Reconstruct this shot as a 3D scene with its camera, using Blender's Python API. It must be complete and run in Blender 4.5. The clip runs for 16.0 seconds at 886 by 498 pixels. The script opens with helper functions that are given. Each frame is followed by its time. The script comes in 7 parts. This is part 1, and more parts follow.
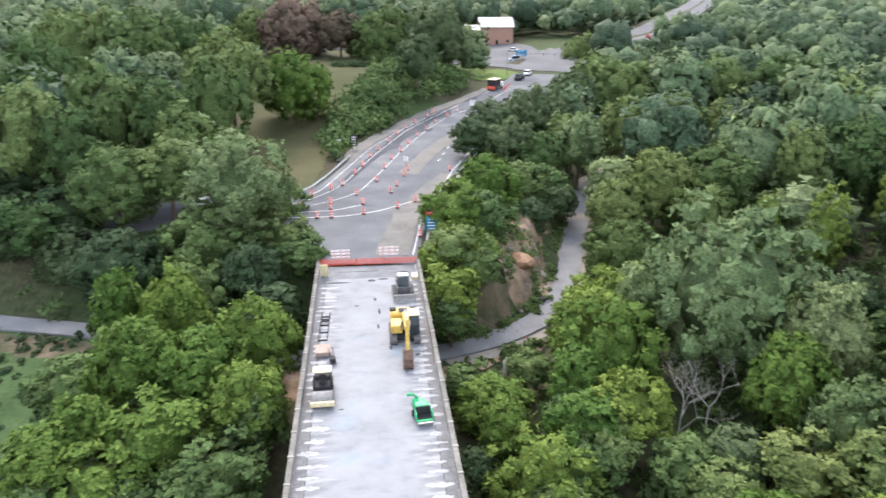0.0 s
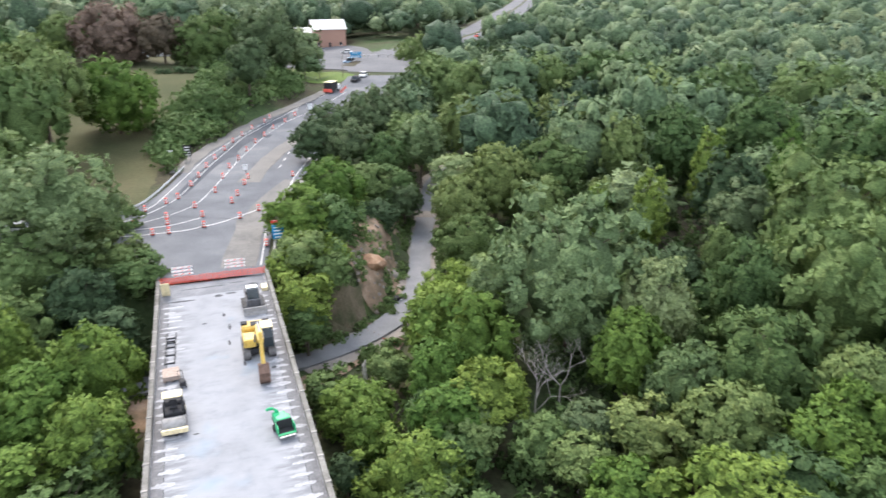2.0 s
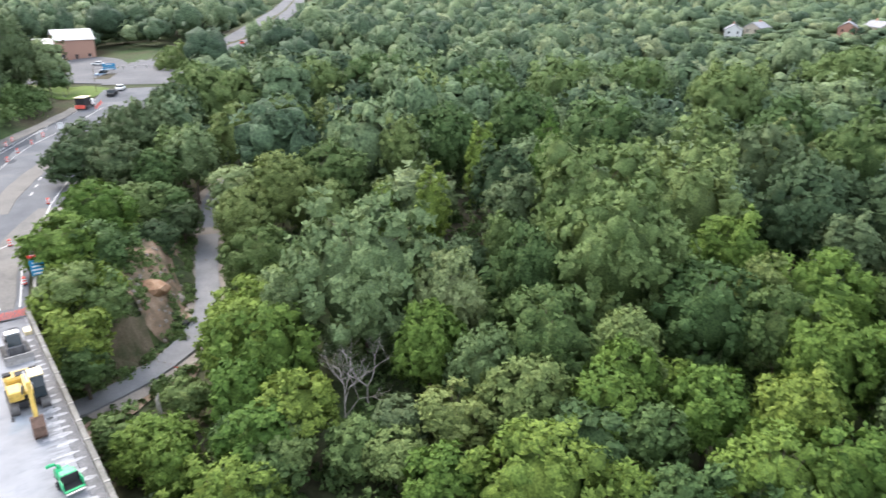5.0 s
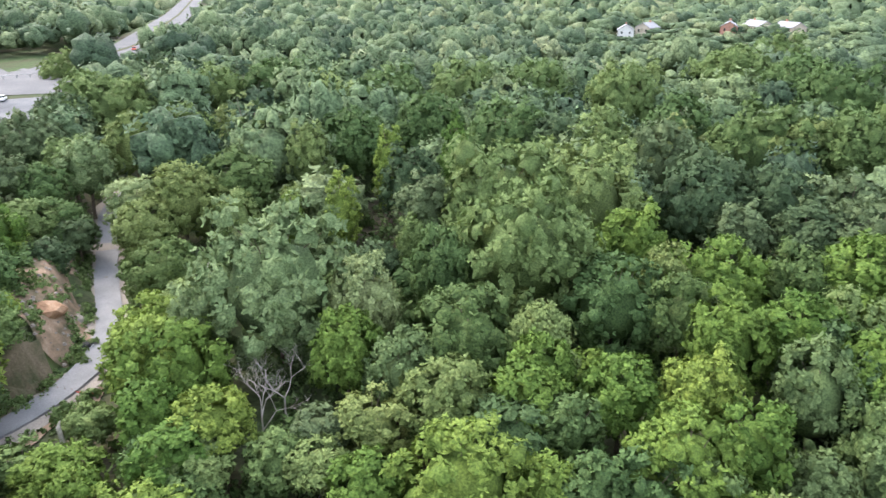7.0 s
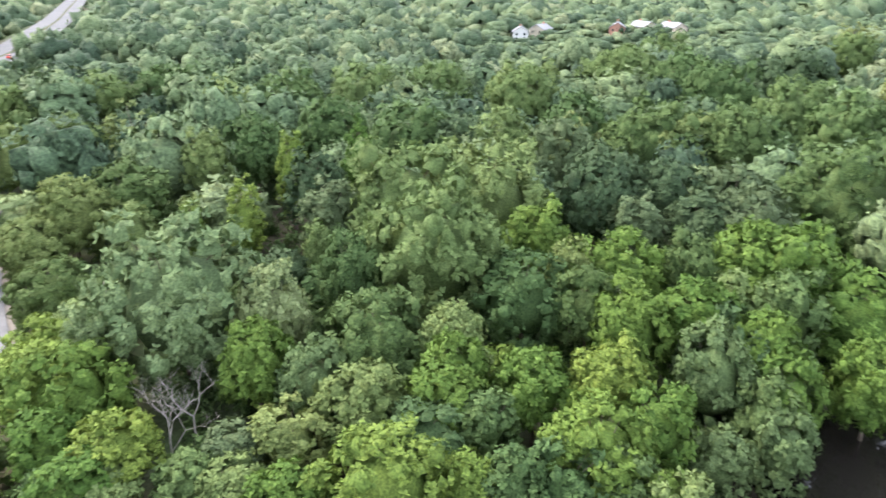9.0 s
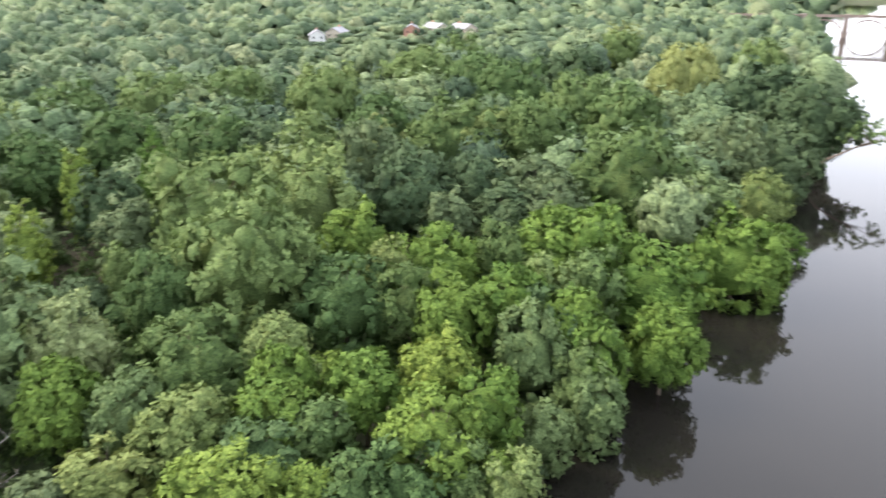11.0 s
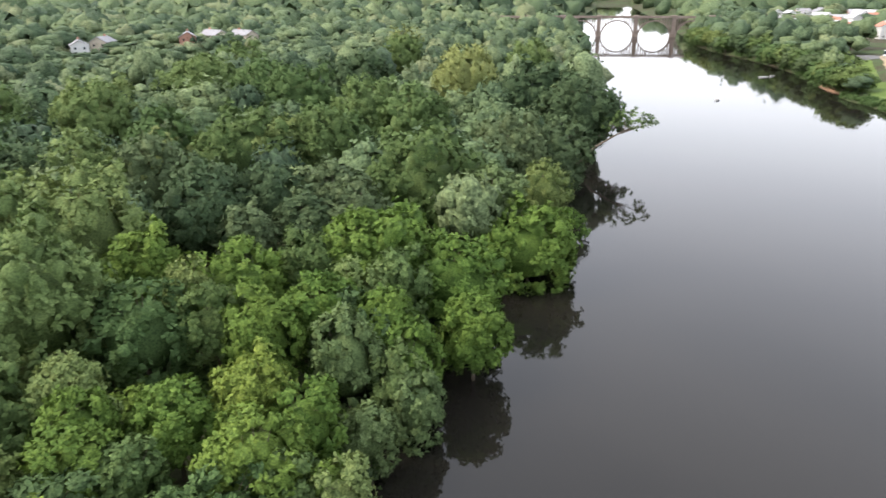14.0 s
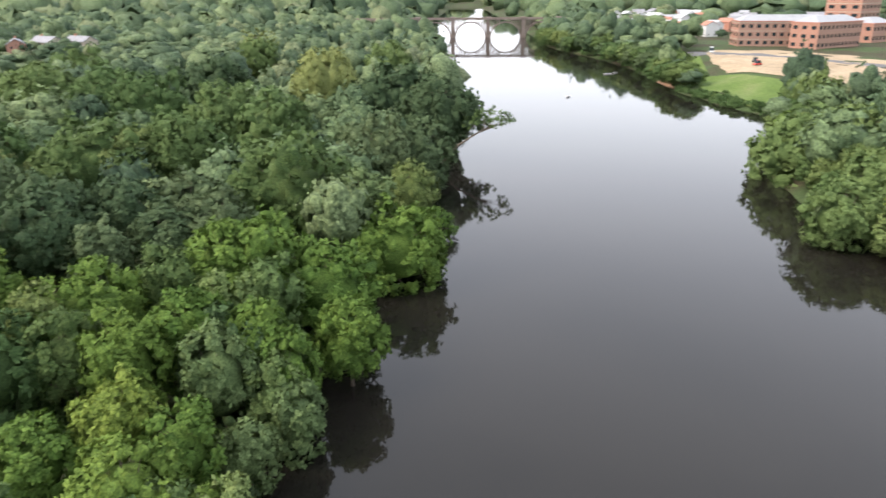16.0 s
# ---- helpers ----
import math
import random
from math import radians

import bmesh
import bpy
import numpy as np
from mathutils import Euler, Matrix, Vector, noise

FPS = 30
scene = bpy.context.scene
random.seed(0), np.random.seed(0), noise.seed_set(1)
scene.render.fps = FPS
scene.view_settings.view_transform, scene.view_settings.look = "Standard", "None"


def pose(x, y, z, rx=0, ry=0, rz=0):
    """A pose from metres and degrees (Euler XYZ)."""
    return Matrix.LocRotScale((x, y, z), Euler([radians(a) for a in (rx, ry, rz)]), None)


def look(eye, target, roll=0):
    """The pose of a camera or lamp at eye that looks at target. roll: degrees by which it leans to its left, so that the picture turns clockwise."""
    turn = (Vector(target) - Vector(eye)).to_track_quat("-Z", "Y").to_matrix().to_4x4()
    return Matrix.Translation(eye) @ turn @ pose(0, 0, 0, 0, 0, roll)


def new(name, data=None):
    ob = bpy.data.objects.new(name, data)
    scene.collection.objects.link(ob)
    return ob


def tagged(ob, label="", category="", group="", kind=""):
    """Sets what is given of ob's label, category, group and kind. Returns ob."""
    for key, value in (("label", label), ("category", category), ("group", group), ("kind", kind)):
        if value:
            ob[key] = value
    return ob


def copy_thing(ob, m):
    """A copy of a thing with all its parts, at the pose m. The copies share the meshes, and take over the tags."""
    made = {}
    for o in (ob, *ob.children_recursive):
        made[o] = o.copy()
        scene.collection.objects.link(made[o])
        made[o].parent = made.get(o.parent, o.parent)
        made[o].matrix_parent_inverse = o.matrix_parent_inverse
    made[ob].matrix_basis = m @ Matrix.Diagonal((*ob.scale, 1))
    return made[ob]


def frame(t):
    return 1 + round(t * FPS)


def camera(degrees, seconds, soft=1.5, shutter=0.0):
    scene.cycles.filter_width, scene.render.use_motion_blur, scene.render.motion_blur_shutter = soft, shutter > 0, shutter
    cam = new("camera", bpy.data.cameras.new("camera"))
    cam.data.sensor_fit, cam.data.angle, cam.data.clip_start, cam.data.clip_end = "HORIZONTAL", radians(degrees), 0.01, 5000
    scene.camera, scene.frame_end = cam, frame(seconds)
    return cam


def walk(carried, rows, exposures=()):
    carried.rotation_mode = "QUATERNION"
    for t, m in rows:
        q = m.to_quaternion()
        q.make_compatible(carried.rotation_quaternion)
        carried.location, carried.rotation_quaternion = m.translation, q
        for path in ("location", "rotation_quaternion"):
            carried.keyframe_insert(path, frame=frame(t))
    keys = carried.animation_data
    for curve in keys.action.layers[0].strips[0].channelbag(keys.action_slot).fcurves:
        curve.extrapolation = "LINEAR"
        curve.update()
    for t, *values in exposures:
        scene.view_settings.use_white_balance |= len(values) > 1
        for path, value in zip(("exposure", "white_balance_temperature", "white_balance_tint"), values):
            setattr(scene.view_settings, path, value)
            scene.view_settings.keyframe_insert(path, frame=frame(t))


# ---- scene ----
cam = camera(63.57, 16.0, 1.5, 0.8)
walk(cam, [
    (0.0, pose(0, 0, 45, 68.50, -0.00, 0.00)),
    (0.5, pose(0, 0, 45, 68.53, -0.08, -3.12)),
    (1.0, pose(0, 0, 45, 68.58, -0.11, -6.40)),
    (1.5, pose(0, 0, 45, 68.62, -0.13, -9.52)),
    (2.0, pose(0, 0, 45, 68.64, -0.07, -12.82)),
    (2.5, pose(0, 0, 45, 68.68, -0.03, -15.77)),
    (3.0, pose(0, 0, 45, 68.76, -0.08, -18.71)),
    (3.5, pose(0, 0, 45, 68.82, -0.06, -21.44)),
    (4.0, pose(0, 0, 45, 68.87, -0.03, -24.39)),
    (4.5, pose(0, 0, 45, 68.93, -0.08, -27.47)),
    (5.0, pose(0, 0, 45, 69.00, -0.09, -30.57)),
    (5.2, pose(0, 0, 45, 69.02, -0.09, -31.76)),
    (7.3, pose(0, 0, 45, 69.24, 0.01, -38.93)),
    (7.5, pose(0, 0, 45, 69.26, 0.01, -39.54)),
    (8.0, pose(0, 0, 45, 69.32, 0.02, -41.07)),
    (8.2, pose(0, 0, 45, 69.34, 0.03, -41.76)),
    (10.3, pose(0, 0, 45, 69.55, 0.13, -55.46)),
    (10.5, pose(0, 0, 45, 69.57, 0.13, -57.02)),
    (11.0, pose(0, 0, 45, 69.61, 0.17, -61.47)),
    (11.5, pose(0, 0, 45, 69.69, 0.26, -65.48)),
    (12.0, pose(0, 0, 45, 69.74, 0.31, -68.01)),
    (12.5, pose(0, 0, 45, 69.76, 0.27, -70.43)),
    (13.0, pose(0, 0, 45, 69.80, 0.30, -72.83)),
    (13.5, pose(0, 0, 45, 69.87, 0.30, -75.48)),
    (14.0, pose(0, 0, 45, 69.89, 0.32, -78.01)),
    (14.5, pose(0, 0, 45, 69.93, 0.32, -80.28)),
    (15.0, pose(0, 0, 45, 69.97, 0.33, -83.00)),
    (15.5, pose(0, 0, 45, 69.98, 0.35, -85.94)),
    (16.0, pose(0, 0, 45, 70.01, 0.40, -89.01)),
], [(0.0, 1.62, 6200, 13), (2.5, 1.6, 6200, 12), (5.0, 1.68, 6200, 12), (7.5, 2.08, 6200, 13), (8.0, 2.13, 6200, 13), (10.5, 2.1, 6400, 13), (11.5, 1.88, 6600, 14), (12.5, 1.67, 6600, 14), (13.5, 1.52, 6600, 12), (16.0, 1.4, 6550, 12)])

# ---- world, sun ----
SUN_EL, SUN_AZ = 46.0, -14.0        # degrees; azimuth from +y, clockwise
world = bpy.data.worlds.new("world")
scene.world = world
world.use_nodes = True
wn, wl = world.node_tree.nodes, world.node_tree.links
sky = wn.new("ShaderNodeTexSky")
sky.sky_type = 'NISHITA'
sky.sun_disc = False
sky.sun_elevation, sky.sun_rotation = radians(SUN_EL), radians(SUN_AZ)
sky.air_density, sky.dust_density, sky.ozone_density = 1.0, 5.0, 1.0
veil = wn.new("ShaderNodeHueSaturation")     # thin high cloud takes the blue out of the sky
veil.inputs["Saturation"].default_value = 0.7
wl.new(sky.outputs[0], veil.inputs["Color"])
cloud = wn.new("ShaderNodeMix")              # an even layer of bright cloud over it
cloud.data_type = 'RGBA'
cloud.inputs[0].default_value = 0.80
up = wn.new("ShaderNodeSeparateXYZ")         # brightest towards the horizon, as a thin hazy layer is
wl.new(wn.new("ShaderNodeTexCoord").outputs["Generated"], up.inputs[0])
layer = wn.new("ShaderNodeValToRGB")
layer.color_ramp.elements[0].position, layer.color_ramp.elements[0].color = 0.0, (8.0, 8.25, 8.7, 1)
layer.color_ramp.elements[1].position, layer.color_ramp.elements[1].color = 1.0, (4.7, 5.0, 5.6, 1)
for place, tone in ((0.12, (6.4, 6.7, 7.2, 1)), (0.35, (5.2, 5.5, 6.1, 1)), (0.60, (4.3, 4.6, 5.15, 1))):
    layer.color_ramp.elements.new(place).color = tone
wl.new(up.outputs[2], layer.inputs[0])
wl.new(layer.outputs[0], cloud.inputs[7])
wl.new(veil.outputs[0], cloud.inputs[6])
wl.new(cloud.outputs[2], wn["Background"].inputs[0])
wn["Background"].inputs[1].default_value = 0.14
sun_data = bpy.data.lights.new("sun", 'SUN')
sun_data.energy, sun_data.angle, sun_data.color = 1.5, radians(30), (1.0, 0.88, 0.74)
sun = new("sun", sun_data)
az, el = radians(SUN_AZ), radians(SUN_EL)
sun.matrix_world = look((0, 0, 300), (-200 * math.sin(az) * math.cos(el), -200 * math.cos(az) * math.cos(el),
                                      300 - 200 * math.sin(el)))

# ---- materials ----
class Mat:
    """Small helper round a node tree."""
    def __init__(self, name, rough=0.8, metal=0.0, spec=0.4):
        self.m = bpy.data.materials.new(name)
        self.m.use_nodes = True
        self.n, self.l = self.m.node_tree.nodes, self.m.node_tree.links
        self.b = self.n["Principled BSDF"]
        self.b.inputs["Roughness"].default_value = rough
        self.b.inputs["Metallic"].default_value = metal
        self.b.inputs["Specular IOR Level"].default_value = spec
        self.co = self.n.new("ShaderNodeTexCoord")
        self.geo = self.n.new("ShaderNodeNewGeometry")

    def noise(self, scale, detail=4.0, space="pos", rough=0.55, stretch=None):
        t = self.n.new("ShaderNodeTexNoise")
        t.inputs["Scale"].default_value = scale
        t.inputs["Detail"].default_value = detail
        t.inputs["Roughness"].default_value = rough
        src = self.geo.outputs["Position"] if space == "pos" else self.co.outputs["Object"]
        if stretch:
            mp = self.n.new("ShaderNodeMapping")
            mp.inputs["Scale"].default_value = stretch[:3]
            if len(stretch) > 3:
                mp.inputs["Rotation"].default_value = (0, 0, stretch[3])
            self.l.new(src, mp.inputs[0])
            src = mp.outputs[0]
        self.l.new(src, t.inputs["Vector"])
        return t.outputs["Fac"]

    def ramp(self, fac, *stops):
        r = self.n.new("ShaderNodeValToRGB")
        e = r.color_ramp.elements
        e[0].position, e[0].color = stops[0][0], (*stops[0][1], 1)
        e[1].position, e[1].color = stops[-1][0], (*stops[-1][1], 1)
        for p, c in stops[1:-1]:
            q = e.new(p)
            q.color = (*c, 1)
        self.l.new(fac, r.inputs[0])
        return r.outputs[0]

    def mix(self, fac, a, b, mode='MIX'):
        x = self.n.new("ShaderNodeMix")
        x.data_type, x.blend_type = 'RGBA', mode
        for sock, v in ((x.inputs[0], fac), (x.inputs[6], a), (x.inputs[7], b)):
            if isinstance(v, (int, float)):
                sock.default_value = v
            elif isinstance(v, tuple):
                sock.default_value = (*v[:3], 1)
            else:
                self.l.new(v, sock)
        return x.outputs[2]

    def colour(self, c):
        if isinstance(c, tuple):
            self.b.inputs["Base Color"].default_value = (*c[:3], 1)
        else:
            self.l.new(c, self.b.inputs["Base Color"])
        return self

    def bump(self, fac, strength=0.3, dist=0.02):
        k = self.n.new("ShaderNodeBump")
        k.inputs["Strength"].default_value, k.inputs["Distance"].default_value = strength, dist
        self.l.new(fac, k.inputs["Height"])
        self.l.new(k.outputs[0], self.b.inputs["Normal"])
        return self


def painted(name, c, rough=0.5, metal=0.0, wear=0.25, scale=3.0):
    m = Mat(name, rough, metal)
    dirt = m.noise(scale, 6, "obj")
    dark = tuple(v * (1 - wear) for v in c)
    pale = tuple(min(1, v * (1 + wear * 0.4) + 0.01) for v in c)
    m.colour(m.ramp(dirt, (0.3, dark), (0.52, c), (0.75, pale)))
    m.bump(m.noise(scale * 8, 3, "obj"), 0.1, 0.005)
    return m.m


def leaf_material(name, deep, main, light, glow=0.22, grain=4.2):
    """Foliage: diffuse leaf with some light passing through, varied by leaf, branch and tree."""
    m = Mat(name, 0.75, 0, 0.12)
    oi = m.n.new("ShaderNodeObjectInfo")
    patch = m.noise(0.22, 3)
    leaf = m.geo.outputs["Random Per Island"]
    c1 = m.ramp(leaf, (0.0, deep), (0.45, main), (1.0, light))
    c2 = m.mix(m.ramp(patch, (0.3, (0, 0, 0)), (0.7, (1, 1, 1))), tuple(v * 0.8 for v in main), light)
    c = m.mix(0.55, c1, c2)
    # single leaves within a spray: shade in the gaps between them is painted dark
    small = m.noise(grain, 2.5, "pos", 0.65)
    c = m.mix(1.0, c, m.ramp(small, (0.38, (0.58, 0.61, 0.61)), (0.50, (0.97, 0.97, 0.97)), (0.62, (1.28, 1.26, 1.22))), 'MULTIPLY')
    m.bump(small, 0.8, 0.5 / grain)
    hs = m.n.new("ShaderNodeHueSaturation")
    mr = m.n.new("ShaderNodeMapRange")
    mr.inputs[3].default_value, mr.inputs[4].default_value = 0.472, 0.515
    mv = m.n.new("ShaderNodeMapRange")
    mv.inputs[3].default_value, mv.inputs[4].default_value = 1.28, 0.74
    m.l.new(oi.outputs["Random"], mr.inputs[0])
    m.l.new(oi.outputs["Random"], mv.inputs[0])
    m.l.new(mr.outputs[0], hs.inputs["Hue"])
    m.l.new(mv.outputs[0], hs.inputs["Value"])
    m.l.new(c, hs.inputs["Color"])
    m.colour(hs.outputs[0])
    tr = m.n.new("ShaderNodeBsdfTranslucent")
    m.l.new(hs.outputs[0], tr.inputs[0])
    mx = m.n.new("ShaderNodeMixShader")
    mx.inputs[0].default_value = glow
    m.l.new(m.b.outputs[0], mx.inputs[1])
    m.l.new(tr.outputs[0], mx.inputs[2])
    m.l.new(mx.outputs[0], m.n["Material Output"].inputs[0])
    return m.m


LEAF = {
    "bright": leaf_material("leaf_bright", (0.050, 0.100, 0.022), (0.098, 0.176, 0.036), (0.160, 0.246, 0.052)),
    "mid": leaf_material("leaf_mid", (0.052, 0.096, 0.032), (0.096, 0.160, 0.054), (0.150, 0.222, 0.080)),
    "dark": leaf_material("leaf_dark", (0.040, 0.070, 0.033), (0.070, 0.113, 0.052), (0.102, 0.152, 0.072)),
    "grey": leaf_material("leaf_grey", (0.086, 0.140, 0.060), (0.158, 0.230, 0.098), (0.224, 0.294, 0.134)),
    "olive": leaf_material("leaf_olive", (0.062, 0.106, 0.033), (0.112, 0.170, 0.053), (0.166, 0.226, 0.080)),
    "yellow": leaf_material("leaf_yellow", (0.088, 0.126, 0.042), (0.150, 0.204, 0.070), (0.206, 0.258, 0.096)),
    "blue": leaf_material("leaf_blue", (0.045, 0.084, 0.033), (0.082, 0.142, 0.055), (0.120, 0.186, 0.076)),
    # reddish lens glow put into the colour of green leaves
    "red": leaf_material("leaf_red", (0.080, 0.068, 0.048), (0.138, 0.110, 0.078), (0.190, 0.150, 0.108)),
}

bark = Mat("bark", 0.9, 0, 0.2)
bark.colour(bark.ramp(bark.noise(6, 5, "obj", 0.6, (1, 1, 0.2)), (0.3, (0.055, 0.042, 0.030)), (0.55, (0.13, 0.105, 0.080)), (0.75, (0.22, 0.19, 0.155))))
bark.bump(bark.noise(14, 4, "obj", 0.6, (1, 1, 0.15)), 0.6, 0.05)
BARK = bark.m
pale = Mat("bark_pale", 0.85, 0, 0.2)
pale.colour(pale.ramp(pale.noise(3, 5, "obj"), (0.3, (0.26, 0.24, 0.21)), (0.6, (0.42, 0.39, 0.35)), (0.8, (0.52, 0.49, 0.45))))
BARK_PALE = pale.m

soil = Mat("ground", 0.95, 0, 0.15)
big, fine = soil.noise(0.035, 5), soil.noise(1.3, 5)
grass = soil.ramp(fine, (0.3, (0.034, 0.058, 0.022)), (0.55, (0.058, 0.088, 0.034)), (0.8, (0.085, 0.115, 0.048)))
litter = soil.ramp(fine, (0.3, (0.036, 0.032, 0.020)), (0.6, (0.066, 0.060, 0.036)), (0.8, (0.10, 0.088, 0.054)))
soil.colour(soil.mix(soil.ramp(big, (0.42, (0, 0, 0)), (0.58, (1, 1, 1))), litter, grass))
soil.bump(fine, 0.5, 0.15)
GROUND = soil.m


def earth(name, *stops, scale=0.6, fine_scale=5.0, bump=0.3):
    m = Mat(name, 0.95, 0, 0.15)
    a = m.ramp(m.noise(scale, 6), *stops)
    b = m.ramp(m.noise(fine_scale, 5), (0.3, (0.75, 0.75, 0.75)), (0.7, (1.15, 1.15, 1.15)))
    m.colour(m.mix(1.0, a, b, 'MULTIPLY'))
    m.bump(m.noise(fine_scale, 5), bump, 0.08)
    return m.m


ASPHALT = earth("asphalt", (0.3, (0.105, 0.110, 0.120)), (0.55, (0.155, 0.160, 0.170)), (0.75, (0.21, 0.21, 0.21)), scale=0.12, fine_scale=9, bump=0.1)
ASPHALT_NEW = earth("asphalt_new", (0.3, (0.066, 0.072, 0.082)), (0.6, (0.086, 0.092, 0.103)), (0.8, (0.108, 0.113, 0.123)), scale=0.2, fine_scale=9, bump=0.1)
OLD_ASPHALT = earth("asphalt_pale", (0.3, (0.12, 0.122, 0.127)), (0.6, (0.155, 0.155, 0.16)), (0.8, (0.195, 0.193, 0.19)), scale=0.1, fine_scale=8, bump=0.1)
DUST = earth("road_dust", (0.3, (0.150, 0.145, 0.138)), (0.55, (0.195, 0.186, 0.172)), (0.8, (0.235, 0.222, 0.205)), scale=0.25)
PATHM = earth("path_asphalt", (0.3, (0.17, 0.172, 0.178)), (0.6, (0.225, 0.225, 0.23)), (0.8, (0.28, 0.275, 0.27)), scale=0.3, fine_scale=8, bump=0.1)
DIRT = earth("orange_dirt", (0.36, (0.105, 0.094, 0.056)), (0.46, (0.170, 0.130, 0.088)), (0.56, (0.255, 0.178, 0.122)), (0.70, (0.35, 0.270, 0.198)), scale=0.42)
HEAP = earth("spoil_earth", (0.34, (0.20, 0.120, 0.075)), (0.5, (0.30, 0.185, 0.115)), (0.70, (0.38, 0.270, 0.185)), scale=0.6)
VERGE = earth("dry_verge", (0.32, (0.060, 0.070, 0.032)), (0.48, (0.105, 0.096, 0.058)), (0.60, (0.150, 0.122, 0.082)), (0.75, (0.19, 0.155, 0.11)), scale=0.35)
TAN = earth("tan_dirt", (0.3, (0.20, 0.178, 0.155)), (0.55, (0.26, 0.232, 0.20)), (0.8, (0.32, 0.287, 0.25)), scale=0.25)
SAND = earth("sand_lot", (0.3, (0.30, 0.23, 0.15)), (0.55, (0.38, 0.30, 0.20)), (0.8, (0.44, 0.36, 0.255)), scale=0.06, fine_scale=0.6)
LAWN = earth("lawn", (0.3, (0.085, 0.135, 0.035)), (0.55, (0.12, 0.17, 0.045)), (0.8, (0.165, 0.20, 0.065)), scale=0.08, fine_scale=3)
LAWN_BRIGHT = earth("lawn_bright", (0.3, (0.078, 0.126, 0.030)), (0.5, (0.105, 0.158, 0.040)), (0.65, (0.135, 0.176, 0.058)), (0.8, (0.18, 0.185, 0.085)), scale=0.07, fine_scale=1)
FIELD = earth("dry_field", (0.3, (0.048, 0.062, 0.026)), (0.5, (0.074, 0.078, 0.036)), (0.75, (0.108, 0.098, 0.052)), scale=0.05, fine_scale=2.5)
MEADOW = earth("meadow", (0.3, (0.038, 0.070, 0.026)), (0.55, (0.060, 0.100, 0.038)), (0.8, (0.090, 0.130, 0.055)), scale=0.3, fine_scale=2.0, bump=0.8)
MARK = painted("road_paint", (0.52, 0.52, 0.51), 0.7, 0, 0.35, 2.0)

water = Mat("river_water", 0.04, 0, 0.5)
water.colour(water.ramp(water.noise(0.02, 3), (0.35, (0.010, 0.0092, 0.0076)), (0.65, (0.016, 0.0145, 0.012))))
water.b.inputs["IOR"].default_value = 1.38
water.bump(water.noise(0.9, 3, stretch=(0.5, 1.0, 1.0)), 0.05, 0.05)
WATER = water.m

# ---- mesh helpers ----
def mesh_object(name, verts, faces, mat, parent=None, label=""):
    me = bpy.data.meshes.new(name)
    me.from_pydata([tuple(v) for v in verts], [], faces)
    me.update()
    if mat:
        me.materials.append(mat)
    ob = new(name, me)
    if parent:
        ob.parent = parent
    if label:
        ob["label"] = label
    return ob


def part(name, bm, mat, parent=None, label="", smooth=False):
    """Link a bmesh as one mesh object under a thing or a part."""
    me = bpy.data.meshes.new(name)
    bm.to_mesh(me)
    bm.free()
    me.materials.append(mat)
    if smooth:
        me.shade_smooth()
    ob = new(name, me)
    if parent:
        ob.parent = parent
    if label:
        ob["label"] = label
    return ob


def box(bm, x0, x1, y0, y1, z0, z1, bevel=0.0, m=None):
    r = bmesh.ops.create_cube(bm, size=1.0)
    vs = r["verts"]
    bmesh.ops.scale(bm, vec=(x1 - x0, y1 - y0, z1 - z0), verts=vs)
    bmesh.ops.translate(bm, vec=((x0 + x1) / 2, (y0 + y1) / 2, (z0 + z1) / 2), verts=vs)
    if bevel:
        es = list({e for v in vs for e in v.link_edges})
        g = bmesh.ops.bevel(bm, geom=es, offset=bevel, segments=1, affect='EDGES')
        vs = list({v for f in g["faces"] for v in f.verts} | {v for v in vs if v.is_valid})
    if m is not None:
        bmesh.ops.transform(bm, matrix=m, verts=vs)
    return bm


def cyl(bm, p, q, r0, r1=None, n=10):
    p, q = Vector(p), Vector(q)
    d = q - p
    r = bmesh.ops.create_cone(bm, cap_ends=True, segments=n, radius1=r0, radius2=r0 if r1 is None else r1, depth=d.length)
    rot = d.to_track_quat('Z', 'Y').to_matrix().to_4x4()
    bmesh.ops.transform(bm, matrix=Matrix.Translation((p + q) / 2) @ rot, verts=r["verts"])
    return bm


def prism(bm, pts, axis, a, b):
    """A polygon pushed along an axis from a to b. pts are in the other two axes, in order."""
    def put(u, v, w):
        return {"x": (w, u, v), "y": (u, w, v), "z": (u, v, w)}[axis]
    lo = [bm.verts.new(put(u, v, a)) for u, v in pts]
    hi = [bm.verts.new(put(u, v, b)) for u, v in pts]
    n = len(pts)
    bm.faces.new(lo)
    bm.faces.new(hi[::-1])
    for i in range(n):
        bm.faces.new((lo[i], lo[(i + 1) % n], hi[(i + 1) % n], hi[i]))
    bmesh.ops.recalc_face_normals(bm, faces=bm.faces[:])
    return bm


def thing(name, label, category, m, group=""):
    e = new(name)
    e.empty_display_size = 0.3
    e.matrix_world = m
    return tagged(e, label, category, group)


